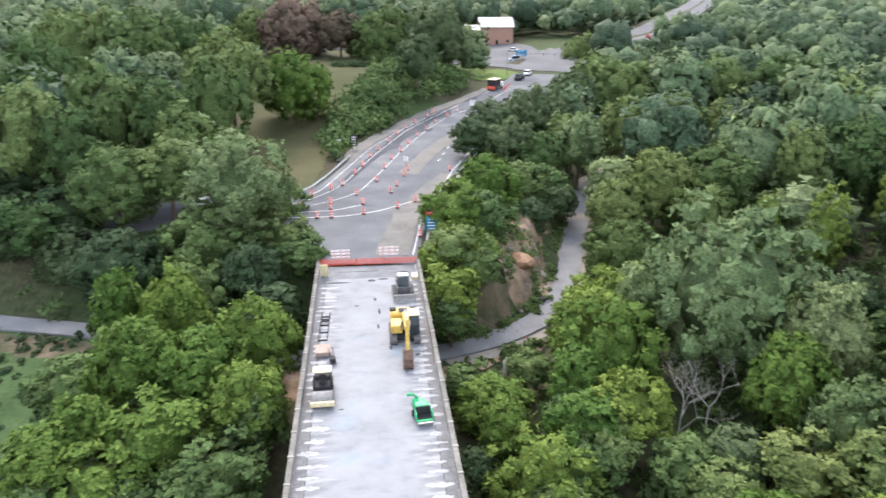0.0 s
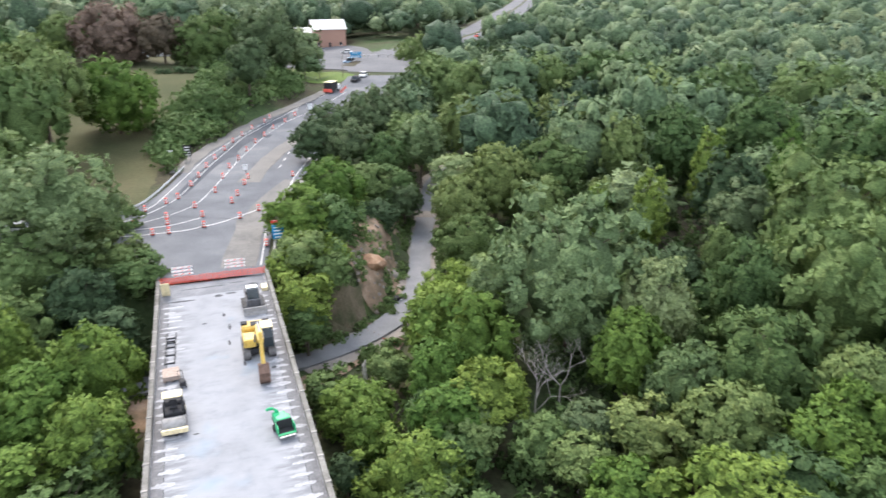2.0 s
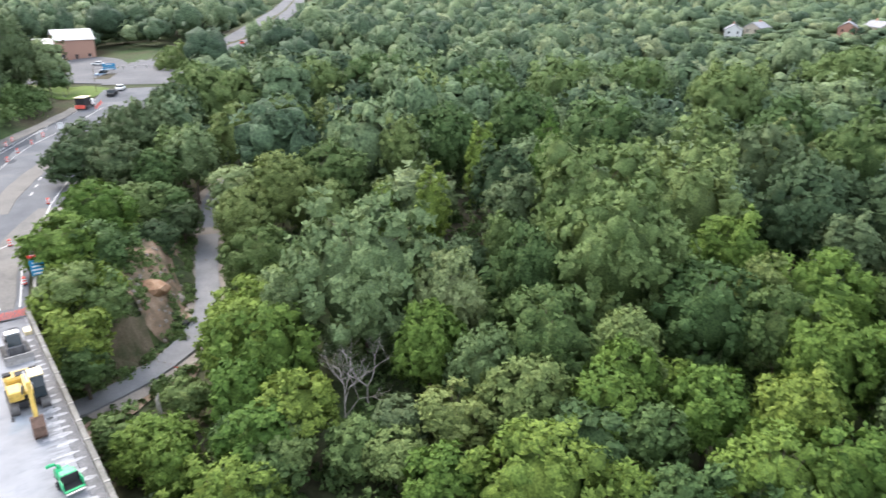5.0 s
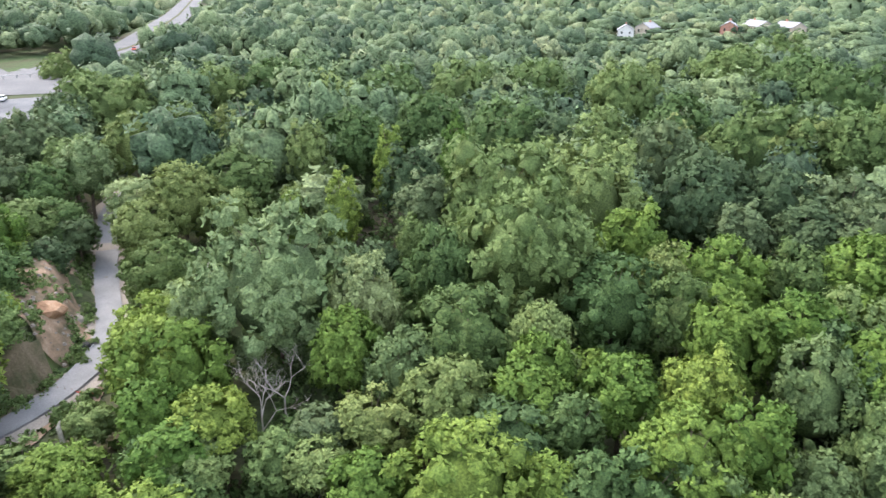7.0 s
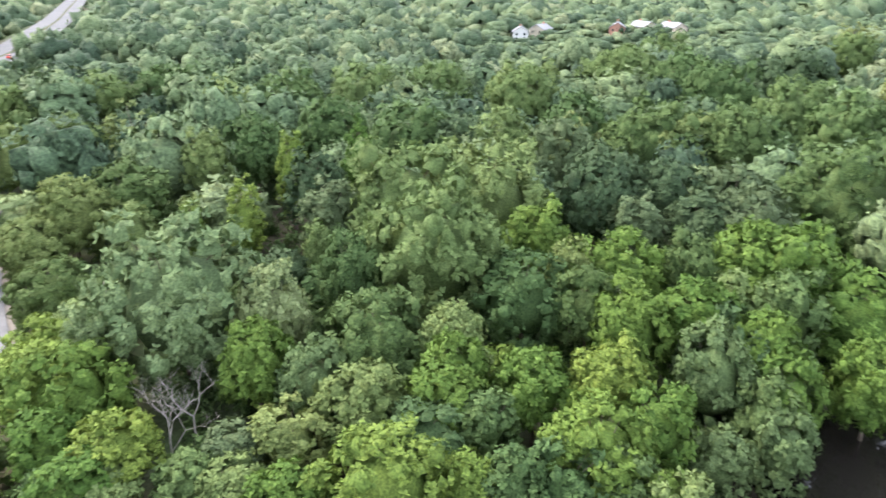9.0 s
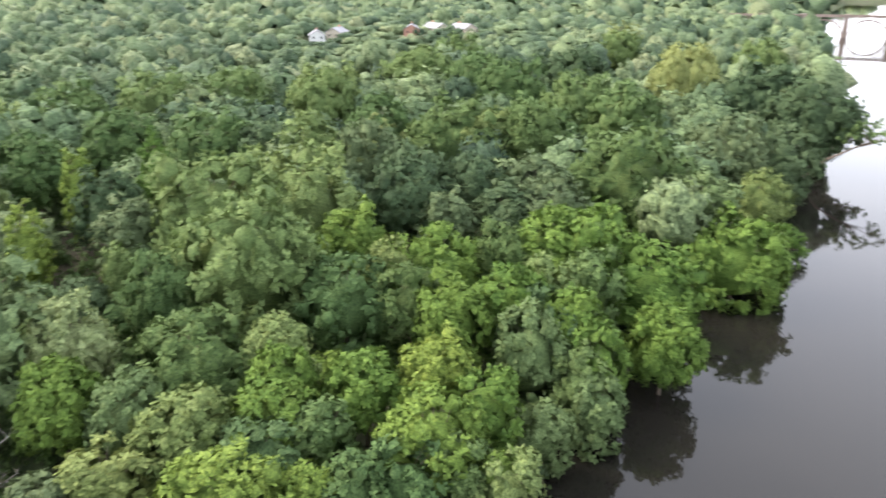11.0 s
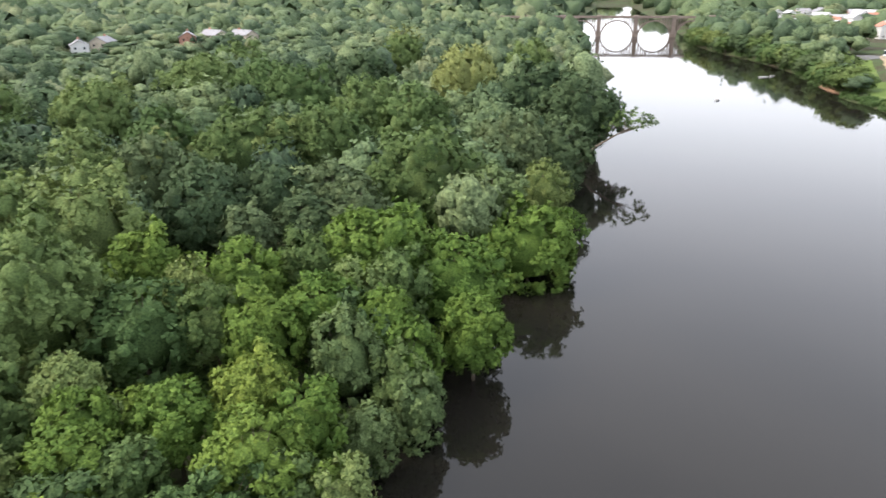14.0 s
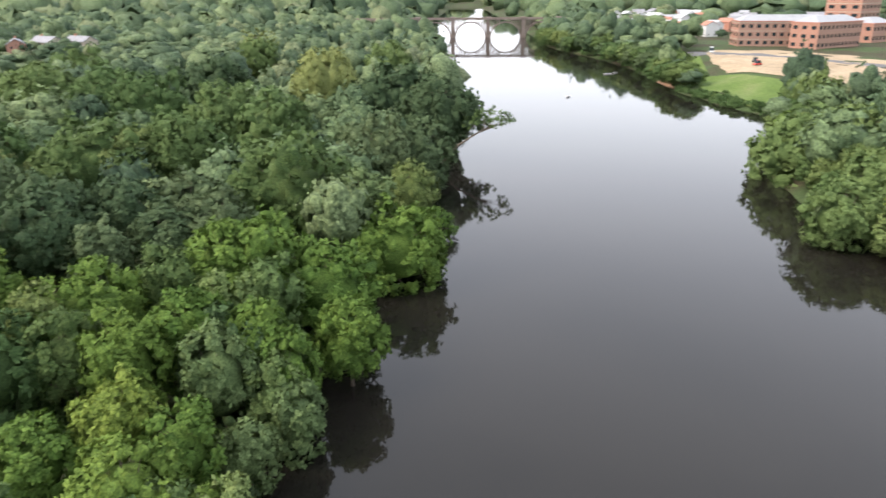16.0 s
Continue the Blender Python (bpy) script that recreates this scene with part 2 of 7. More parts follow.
# ---- the lie of the land ----
BANK_L = np.array([(-4500, 24), (0, 26), (40, 24), (52, 21), (66, 21.5), (76, 21), (82, 17), (104, 15), (114, 9), (125, 6),
                   (170, 7), (195, 3), (262, -2), (440, 8), (532, 14), (730, 48), (1200, 34), (2050, 14), (2140, -66), (4500, -70)], float)
BANK_R = np.array([(-4500, -105), (0, -88), (60, -80), (100, -77), (138, -76), (170, -78), (215, -94), (262, -116), (286, -109),
                   (322, -103), (384, -103), (440, -104), (500, -96), (560, -82), (640, -73), (730, -76), (2000, -66), (2140, -67.5), (4500, -72)], float)
ROAD_L = np.array([(-24.1, 108.6), (-21, 113.9), (-18.8, 125.7), (-16.3, 140.8), (-10.6, 158.3), (-3.3, 176), (3.8, 187),
                   (12.1, 203.3), (17.5, 215.2), (22, 230)], float)
ROAD_R = np.array([(-2.2, 101), (-0.6, 112), (2.0, 121), (4.8, 130), (7.5, 141), (12, 155), (18, 169), (25, 183), (32, 200), (38, 228)], float)


def bank_left(x):
    return np.interp(x, BANK_L[:, 0], BANK_L[:, 1]) + 1.2 * np.sin(x * 0.21) + 0.8 * np.sin(x * 0.53 + 1)


def bank_right(x):
    return np.interp(x, BANK_R[:, 0], BANK_R[:, 1]) + 1.0 * np.sin(x * 0.17 + 2)


def smooth(a, b, v):
    t = np.clip((v - a) / (b - a), 0, 1)
    return t * t * (3 - 2 * t)


def to_line(x, y, line):
    """Distance from points to a polyline (x, y, z) and the line's z at the nearest place."""
    best, zz = np.full(np.shape(x), 1e9), np.zeros(np.shape(x))
    for (ax, ay, az_), (bx, by, bz) in zip(line[:-1], line[1:]):
        dx, dy = bx - ax, by - ay
        t = np.clip(((x - ax) * dx + (y - ay) * dy) / (dx * dx + dy * dy), 0, 1)
        d = np.hypot(x - ax - t * dx, y - ay - t * dy)
        near = d < best
        best, zz = np.where(near, d, best), np.where(near, az_ + t * (bz - az_), zz)
    return best, zz


ROAD_LINE = [(-9, 80, 11), (-11, 96, 11), (-10, 113, 11), (-8, 125, 11), (-4, 141, 11), (1, 157, 11.1), (8, 173, 11.4),
             (17, 192, 12), (25, 212, 12.8), (32, 235, 14), (46, 275, 15), (72, 316, 15), (101, 362, 15.5), (200, 590, 18), (330, 900, 26)]
SIDE_LINE = [(-14, 101, 11), (-36, 104, 10.4), (-60, 98, 9.6), (-105, 84, 8), (-190, 60, 7), (-400, 0, 7)]
PATH_LINE = [(-120, 96, 3), (-56, 80.5, 3), (-44, 79, 3), (-17.5, 71.2, 3), (0, 72.2, 3), (6.5, 75.5, 3), (12.5, 80.5, 3),
             (16.6, 86.2, 3.2), (19, 99.9, 3.6), (21.8, 111, 4.2), (25.5, 122, 5), (28, 134, 5.8), (36, 146, 6.2), (60, 158, 6.6)]
STREET_LINE = [(-70, 262, 17), (-20, 262, 14.8), (20, 250, 14), (32, 240, 14)]


def height(x, y):
    """Height of the ground sheet."""
    x, y = np.asarray(x, float), np.asarray(y, float)
    bl, br = bank_left(x), bank_right(x)
    inland = y - bl
    north = 0.4 + 2.4 * smooth(0, 7, inland)
    west = 1 - smooth(5, 60, x)
    north = north + west * (7.5 * smooth(78, 100, y) + 9 * smooth(125, 215, y) * (1 - smooth(-12, 20, x)))
    north = north + (1 - west) * (9 * smooth(150, 330, inland) * (1 - smooth(60, 200, x)) + 2.5 * smooth(150, 400, inland)) + 14 * smooth(600, 1700, inland) + 11 * np.exp(-((x - 395) ** 2 + (y - 235) ** 2) / 95 ** 2) + 60 * smooth(1500, 4200, np.hypot(x, y))
    south = 0.4 + 2.5 * smooth(0, 6, br - y) + 6.5 * smooth(8, 40, br - y) + 14 * smooth(200, 900, br - y) + 45 * smooth(1500, 4200, np.hypot(x, y))
    bed = -2.2 * smooth(0, 8, np.minimum(bl - y, y - br))
    z = np.where(y > bl, north, np.where(y < br, south, bed))
    z = z + np.where((y > bl + 6) | (y < br - 6), 0.25 * np.sin(x * 0.19) * np.sin(y * 0.23 + 0.6), 0)
    for line, half, fall in ((ROAD_LINE, 13, 10), (SIDE_LINE, 8, 8), (PATH_LINE, 3.2, 4), (STREET_LINE, 6, 10)):
        d, lz = to_line(x, y, line)
        w = 1 - smooth(half, half + fall, d)
        if line is ROAD_LINE:
            w = w * smooth(79, 83, y)
        z = z * (1 - w) + (lz - 0.12) * w
    return z


def grid_axis(lo, hi, a, b, step):
    """Cell edges: even steps from a to b, then growing out to lo and hi."""
    mid = list(np.arange(a, b + 0.01, step))
    out, s, v = [], step, b
    while v < hi:
        s *= 1.22
        v = min(hi, v + s)
        out.append(v)
    back, s, v = [], step, a
    while v > lo:
        s *= 1.22
        v = max(lo, v - s)
        back.append(v)
    return np.array(back[::-1] + mid + out)


def sheet(name, gx, gy, zfun, mat):
    X, Y = np.meshgrid(gx, gy)
    Z = zfun(X, Y)
    v = np.stack([X.ravel(), Y.ravel(), Z.ravel()], 1)
    nx, ny = len(gx), len(gy)
    i = np.arange(nx - 1)[None, :] + nx * np.arange(ny - 1)[:, None]
    f = np.stack([i, i + 1, i + 1 + nx, i + nx], -1).reshape(-1, 4)
    me = bpy.data.meshes.new(name)
    me.from_pydata(v.tolist(), [], f.tolist())
    me.shade_smooth()
    me.materials.append(mat)
    return new(name, me)


ground = sheet("ground", grid_axis(-4600, 4600, -150, 420, 4.0), grid_axis(-4600, 4600, -140, 330, 4.0), height, GROUND)
tagged(ground, "leaf-littered floodplain ground with grassy patches", "ground", kind="structure")
river = mesh_object("water", [(-4600, -160, 0), (4600, -160, 0), (4600, 90, 0), (-4600, 90, 0)], [(0, 1, 2, 3)], WATER)
tagged(river, "calm dark brown river reflecting the pale sky", "water", kind="structure")


def strip(name, line, half, mat, lift=0.0, label="", category="road", parent=None, step=3.0, drape=False, edge=0.0):
    """A ribbon along a line (x, y, z): its own thickness below, ends square."""
    pts = []
    for (a, b) in zip(line[:-1], line[1:]):
        a, b = Vector(a), Vector(b)
        n = max(1, int((b - a).length / step))
        pts += [a.lerp(b, k / n) for k in range(n)]
    pts.append(Vector(line[-1]))
    # rounded course
    for _ in range(6):
        pts = [pts[0]] + [(pts[i - 1] + pts[i] * 2 + pts[i + 1]) / 4 for i in range(1, len(pts) - 1)] + [pts[-1]]
    verts, faces = [], []
    for i, p in enumerate(pts):
        d = pts[min(i + 1, len(pts) - 1)] - pts[max(i - 1, 0)]
        d.z = 0
        d.normalize()
        s = Vector((-d.y, d.x, 0))
        w = half + edge * noise.noise(p * 0.3)
        z = p.z + lift
        row = [p - s * w, p + s * w]
        if drape:
            z0, z1 = [crest(q.x, q.y, 0.6) + lift for q in row]
        else:
            z0 = z1 = z
        verts += [(row[0].x, row[0].y, z0), (row[1].x, row[1].y, z1), (row[0].x, row[0].y, z0 - 0.3), (row[1].x, row[1].y, z1 - 0.3)]
        if i:
            o = 4 * (i - 1)
            faces += [(o, o + 4, o + 5, o + 1), (o + 2, o + 6, o + 4, o), (o + 1, o + 5, o + 7, o + 3)]
    ob = mesh_object(name, verts, faces, mat, parent, label)
    if label and not parent:
        tagged(ob, label, category, kind="structure")
    return ob


def crest(x, y, reach=0.55):
    """The highest ground close by, so that cover is not swallowed in hollows."""
    return float(np.max(height(x + reach * np.array([0, 1, -1, 0, 0]), y + reach * np.array([0, 0, 0, 1, -1]))))


def patch(name, outline, mat, lift, label, category, rough_edge=0.6, z=None, cell=2.0):
    """A piece of ground cover with an uneven edge that lies on the land."""
    o = np.array(outline, float)
    x0, y0 = o.min(0)
    x1, y1 = o.max(0)
    bm = bmesh.new()
    ring = []
    n = len(o)
    for i in range(n):
        a, b = o[i], o[(i + 1) % n]
        k = max(1, int(np.hypot(*(b - a)) / cell))
        for j in range(k):
            p = a + (b - a) * j / k
            q = p + rough_edge * np.array([noise.noise((p[0] * 0.4, p[1] * 0.4, 1)), noise.noise((p[0] * 0.4, p[1] * 0.4, 7))])
            ring.append(bm.verts.new((q[0], q[1], 0)))
    bm.faces.new(ring)
    for ax, lo, hi in ((0, x0, x1), (1, y0, y1)):
        for c in np.arange(lo + cell, hi, cell):
            co = [0, 0, 0]
            no = [0, 0, 0]
            co[ax], no[ax] = float(c), 1
            bmesh.ops.bisect_plane(bm, geom=bm.verts[:] + bm.edges[:] + bm.faces[:], plane_co=co, plane_no=no)
    for v in bm.verts:
        v.co.z = (crest(v.co.x, v.co.y) if z is None else z) + lift
    bmesh.ops.recalc_face_normals(bm, faces=bm.faces[:])
    ob = part(name, bm, mat)
    if ob.data.polygons[0].normal.z < 0:
        ob.data.flip_normals()
    return tagged(ob, label, category, kind="structure")


# Single trees: x, y, height of the top above the river, crown radius
SINGLE_TREES = []
SINGLE_TREES += [("grey", *row) for row in (
    (30.1, 68, 22, 8.6), (37.2, 61.9, 17, 3.8), (21.5, 70.4, 15.5, 2.8), (27.6, 111.6, 17, 3.9),  (-27.4, 91.9, 25, 6.6),
)]
SINGLE_TREES += [("mid", *row) for row in (
    (8.8, 64.8, 8, 2.1), (11.3, 54.8, 9.5, 2), (11.7, 49.5, 8.5, 3), (20.3, 48.6, 9, 2.8), (22.5, 45.5, 9, 2.4), (46.8, 44.3, 15, 3.5),
    (41.4, 34.8, 11.5, 2.7), (37.7, 28.8, 10.5, 2.9), (60.7, 46, 16, 5.6), (63, 18.3, 11, 2.9), (40.5, 25.6, 10.5, 3.3), (44.8, 22.6, 10, 2.8),
    (68.9, 18, 10.5, 2.3), (72.7, 26.6, 15.5, 4.5), (78.9, 22.5, 15.5, 3.6), (58.5, 58.1, 22, 8.6), (48.8, 62.3, 17.5, 3.5), (69.1, 73.6, 23, 9),
    (53.4, 75.1, 15, 2), (38.1, 98, 16, 3.1),
)]
SINGLE_TREES += [("mid", *row) for row in (
    (46.6, 196.9, 22, 10.4), (71.9, 119.5, 21, 6.5), (97.2, 102.1, 22.5, 9), (149.4, 115.8, 24, 8.8),
    (103.4, 84.5, 22, 6.3), (91.4, 121.9, 22, 7.2), (97, 203.9, 22, 10.7), (89.9, 158.9, 22, 9.7), (109.1, 162.7, 23, 9.1), (76.5, 203.4, 22, 7.4),
    (133.6, 159.2, 23, 10.7), (147.9, 146.4, 23, 11.3), (139.3, 54.4, 22, 9.1), (130.2, 60.5, 21.5, 6.9), (156.5, 120.7, 24, 9.5),
    (45.2, 18.6, 9.5, 2.9), (221.3, 130.1, 24, 12.8), (209.5, 100.8, 24, 10.8), (184.6, 59.2, 23, 9.1), (196.8, 83.8, 24, 10), (166.3, 42.9, 23, 8),
)]
SINGLE_TREES += [("mid", *row) for row in (
    (129.8, 86.6, 22, 7.2), (310.1, 28.5, 24, 15.3), (-38.8, 97.8, 23, 4.6), (-46.3, 96.9, 22, 5.9), (-54.7, 89.3, 17, 4.1), (-25, 101.1, 16, 4.4),
    (-21.2, 91.1, 14, 3.3), (-30.7, 87.6, 16, 5.2), (-29.4, 75.9, 13.5, 4.4), (-18, 47.7, 9.5, 3.3), (-16.4, 53.4, 10.5, 2.4), (-19.9, 46.3, 8.5, 2.8),
    (-24.8, 44.6, 7.5, 3.4), (-31.5, 44.9, 8, 2.7), (24.7, 138.5, 19, 4.4), (44.4, 203.5, 22, 10.8), (51.5, 264.9, 23, 8.8), (5.2, 95, 16, 4),
    (1.1, 83.9, 15, 3.2), (1, 74.4, 10, 2.4), (4.6, 81.3, 13, 2.4), (16.9, 116.8, 14, 5), (2.9, 63.5, 7, 2.8), (9.3, 44.5, 7.5, 2.6),
)]
SINGLE_TREES += [("mid", *row) for row in (
    (14, 50.7, 9.5, 2.4), (217, 123.8, 24, 10.6), (284.2, 148.3, 24, 14.2), (176.1, -87.2, 15, 13.4), (176.6, -99.1, 18, 10.7), (125.3, -70, 12, 6.4),
    (134.2, -79.5, 14, 7.3), (511.5, -109.2, 16, 20.9), (588, -98.7, 16, 23.9), (606, -86, 17, 19.7), (-15.8, 170.6, 21, 5.2), (-43.2, 148, 33, 7.7),
    (-64.1, 183.4, 34, 8.8), (-70.7, 169.9, 36, 8.1), (-83.6, 170.3, 36, 9.4), (-74.4, 135.2, 34, 6.5), (-52.2, 110.4, 32, 5), (-59.8, 101.8, 30, 5.1),
    (-40.7, 127.6, 30, 5.8), (-45.6, 114.2, 29, 4.8), (-53.6, 101, 27, 4.3), (-38.9, 106.5, 26, 4.1), (-60, 236, 33, 6.5),
)]
SINGLE_TREES += [("bright", *row) for row in (
    (5.3, 54.3, 9, 1.9), (17, 64.4, 14, 4.9), (16.6, 53.9, 12, 3.5), (12.9, 58.8, 12, 2.8), (29.5, 35.1, 13, 4.9), (24.1, 40.4, 10, 3),
    (31.5, 56, 14, 3.4), (43.7, 40.9, 14, 3.3), (40.2, 38.9, 13, 3.2), (34.9, 31.3, 10, 2.7), (47.9, 34.4, 13, 3.7), (62.1, 32.8, 15.5, 4.2),
    (67.8, 28, 16, 4.1), (52.6, 29.5, 13.5, 3.7), (45.4, 25.9, 12.5, 4.7), (51.5, 23.8, 12.5, 3.3), (68.4, 21.3, 14.5, 3.6), (46.7, 20.1, 8.5, 2.4),
    (73.9, 54.6, 17, 4.9), (72.6, 40.7, 17, 5.9), (84.4, 28.6, 18, 5.6), (87.6, 25.8, 17, 7.9), (85.4, 16.5, 14.5, 6.3), (75.4, 12.5, 11.5, 4.2),
)]
SINGLE_TREES += [("bright", *row) for row in (
    (108.1, 9.3, 12.5, 7.7), (65.8, 17.8, 12.5, 3.5), (-35.4, 70.5, 15, 2.6), (-28.7, 68.9, 15, 3.4), (-18.7, 62.7, 15, 3.7), (-29.5, 60.4, 14, 4.3),
    (-23.1, 59.2, 13.5, 3.9), (-17.5, 54.7, 12.5, 3.7), (-24.4, 50.6, 11.5, 3.9), (-31, 51.3, 11.5, 2.5), (-32.5, 47.6, 10.5, 3), (-27.7, 46.2, 9.5, 3.4),
    (6.8, 107.5, 18, 4.8), (1.2, 94.4, 17.5, 4.1), (0.7, 76.1, 13, 3.1), (5.6, 52.4, 10, 1.9), (8.2, 48.2, 9.5, 4.2), (12.3, 52.3, 11, 3.2),
    (16.1, 67.4, 14, 4.2),
)]
SINGLE_TREES += [("olive", *row) for row in (
    (28.3, 46.2, 11, 3.3), (35, 43.9, 13, 4), (42.2, 50.1, 16, 5.9), (63.3, 38.8, 15.5, 3.6), (68.5, 44.9, 16, 3), (79.8, 34.6, 16, 4.1),
    (48, 99.4, 15, 2.2), (43.2, 108.9, 19.5, 5.3), (45.3, 138.7, 22, 6.1), (56.4, 110.3, 22, 4), (127.4, 66.2, 23, 9.7), (132.9, 52.6, 23, 6.7),
    (122.3, 29.5, 21, 11.2), (129.3, 8.6, 15, 4.8), (304.6, 84, 26, 10.6), (228.4, -113.2, 20, 6.9), (414.9, -115.9, 13, 17), (409.7, -123.9, 11, 9.3),
    (-17.4, 222.6, 34, 10.6),
)]
SINGLE_TREES += [("blue", *row) for row in (
    (36.6, 37.6, 11.5, 3.8), (34.4, 50.4, 13, 3.4), (62.7, 23.7, 14.5, 3.5), (55, 19.1, 8.5, 2.5), (67.6, 23.1, 14, 4), (61.8, 16.2, 9, 3),
)]
SINGLE_TREES += [("dark", *row) for row in (
    (24.7, 49.2, 9.5, 2.5), (65, 91.5, 20, 4.4), (60.6, 82, 18, 4.2), (47.2, 74, 13, 2.9), (82, 266.2, 20, 11.1), (106.4, 74.3, 22, 6.5),
    (90, 55.4, 20.5, 5.9), (101.4, 49.6, 19, 6), (107.4, 41.1, 19, 5.2), (88.2, 47.6, 17, 4.4), (99.9, 91.1, 21.5, 7.1), (213.9, 17.5, 24, 17),
    (199.4, 4.9, 22, 10.1), (148.2, 17.6, 20, 8.9), (156.7, 8.8, 18, 7.9), (98.3, 58.3, 20.5, 7.3), (238.5, 78.7, 24, 11.6), (-62.3, 104.4, 21, 4.4),
    (-23.3, 79.8, 14, 4), (-53, 94.3, 17, 4.8), (-41.2, 83.9, 14, 5.2), (-50, 89.5, 13, 4.6), (-20.3, 74.9, 11, 3.8), (9.6, 145.3, 20, 5.3),
)]
SINGLE_TREES += [("dark", *row) for row in (
    (20.4, 157.5, 21, 7.7), (32.3, 184.7, 20, 7.1), (13.5, 105.1, 12, 3), (3.1, 49.9, 7, 1.9), (446, -109.1, 13, 10), (-15.4, 213.4, 22, 4.1),
    (-2.2, 217, 35, 7.8), (-6.8, 183.1, 30, 4.8),
)]
# green trees given the glow-tinted red leaf colour
SINGLE_TREES += [("red", *row) for row in (
    (-45.4, 230.3, 36, 10.1), (-31.1, 225, 33, 6.7),
)]
SINGLE_TREES += [("blue", 116.9, 15.9, 17.0, 5.1), ("dark", -60.0, 92.5, 16.0, 5.4), ("dark", -68.0, 97.0, 18.0, 6.0), ("mid", -17.5, 83.5, 14.0, 2.8), ("dark", 12.6, 131.2, 19.0, 4.6), ("mid", 18.0, 128.4, 17.0, 4.3), ("mid", 12.9, 115.6, 15.0, 4.0), ("dark", 19.0, 112.6, 12.0, 3.0),
                 ("dark", 5.4, 134.2, 19.0, 3.6), ("mid", 199.0, -100.0, 12.5, 9.6), ("olive", 235.0, -132.3, 15.0, 10.5), ("mid", 142.5, -85.0, 11.5, 6.4),
                 ("mid", 118.7, -78.0, 10.0, 5.6), ("mid", 331.5, -159.4, 15.5, 6.0), ("olive", 322.0, -158.0, 12.0, 4.5), ("mid", 172.0, -88.0, 10.0, 6.0)]
SINGLE_TREES += [("dark", 95.9, 40.7, 17, 5), ("dark", 98.6, 35.3, 18, 6.6), ("olive", 33.2, 106.8, 19, 5.3), ("olive", 26.7, 104.4, 15, 4.5), ("grey", 25.3, 130.6, 20, 4.2), ("olive", 36.1, 140.3, 21, 5.4), ("mid", 77.4, 66.3, 23, 9.2)]
VINES = [(49.8, 87.4, 20.0, 2.5), (68.4, 102.7, 22.5, 2.8), (79.7, 97.8, 23.5, 2.8), (56.9, 80.0, 13.0, 1.9), (45.6, 95.4, 16.0, 1.9)]
POPLARS = [(58.2, 140.5, 23.5, 6.9), (401.0, 108.0, 27.0, 10.2), (108.4, 72.6, 22.0, 5.4)]


# ---- trees ----
rng = np.random.default_rng(7)


def leaf_quads(centre, normal, length, width, r):
    """Pointed leaf sprays: one rhombus each, slightly folded. All arrays; returns (n, 4, 3)."""
    n = len(centre)
    t = r.normal(size=(n, 3))
    t -= normal * np.sum(t * normal, 1, keepdims=True)
    t /= np.linalg.norm(t, axis=1, keepdims=True) + 1e-9
    b = np.cross(normal, t)
    L, W = length[:, None] / 2, width[:, None] / 2
    fold = normal * (W * 0.45)
    return np.stack([centre - t * L, centre - b * W - fold, centre + t * L, centre + b * W - fold], 1)


def sphere_dirs(n, r, low=-1.0):
    z = r.uniform(low, 1, n)
    a = r.uniform(0, 2 * np.pi, n)
    s = np.sqrt(1 - z * z)
    return np.stack([s * np.cos(a), s * np.sin(a), z], 1)


def unit(v):
    return v / (np.linalg.norm(v, axis=-1, keepdims=True) + 1e-9)


def quads_mesh(name, q, nv=None):
    me = bpy.data.meshes.new(name)
    n = len(q)
    me.vertices.add(4 * n)
    me.vertices.foreach_set("co", q.reshape(-1).astype(np.float32))
    me.loops.add(4 * n)
    me.loops.foreach_set("vertex_index", np.arange(4 * n, dtype=np.int32))
    me.polygons.add(n)
    me.polygons.foreach_set("loop_start", (np.arange(n) * 4).astype(np.int32))
    me.update(calc_edges=True)
    if nv is not None:
        me.normals_split_custom_set_from_vertices(nv.reshape(-1, 3).tolist())
    return me


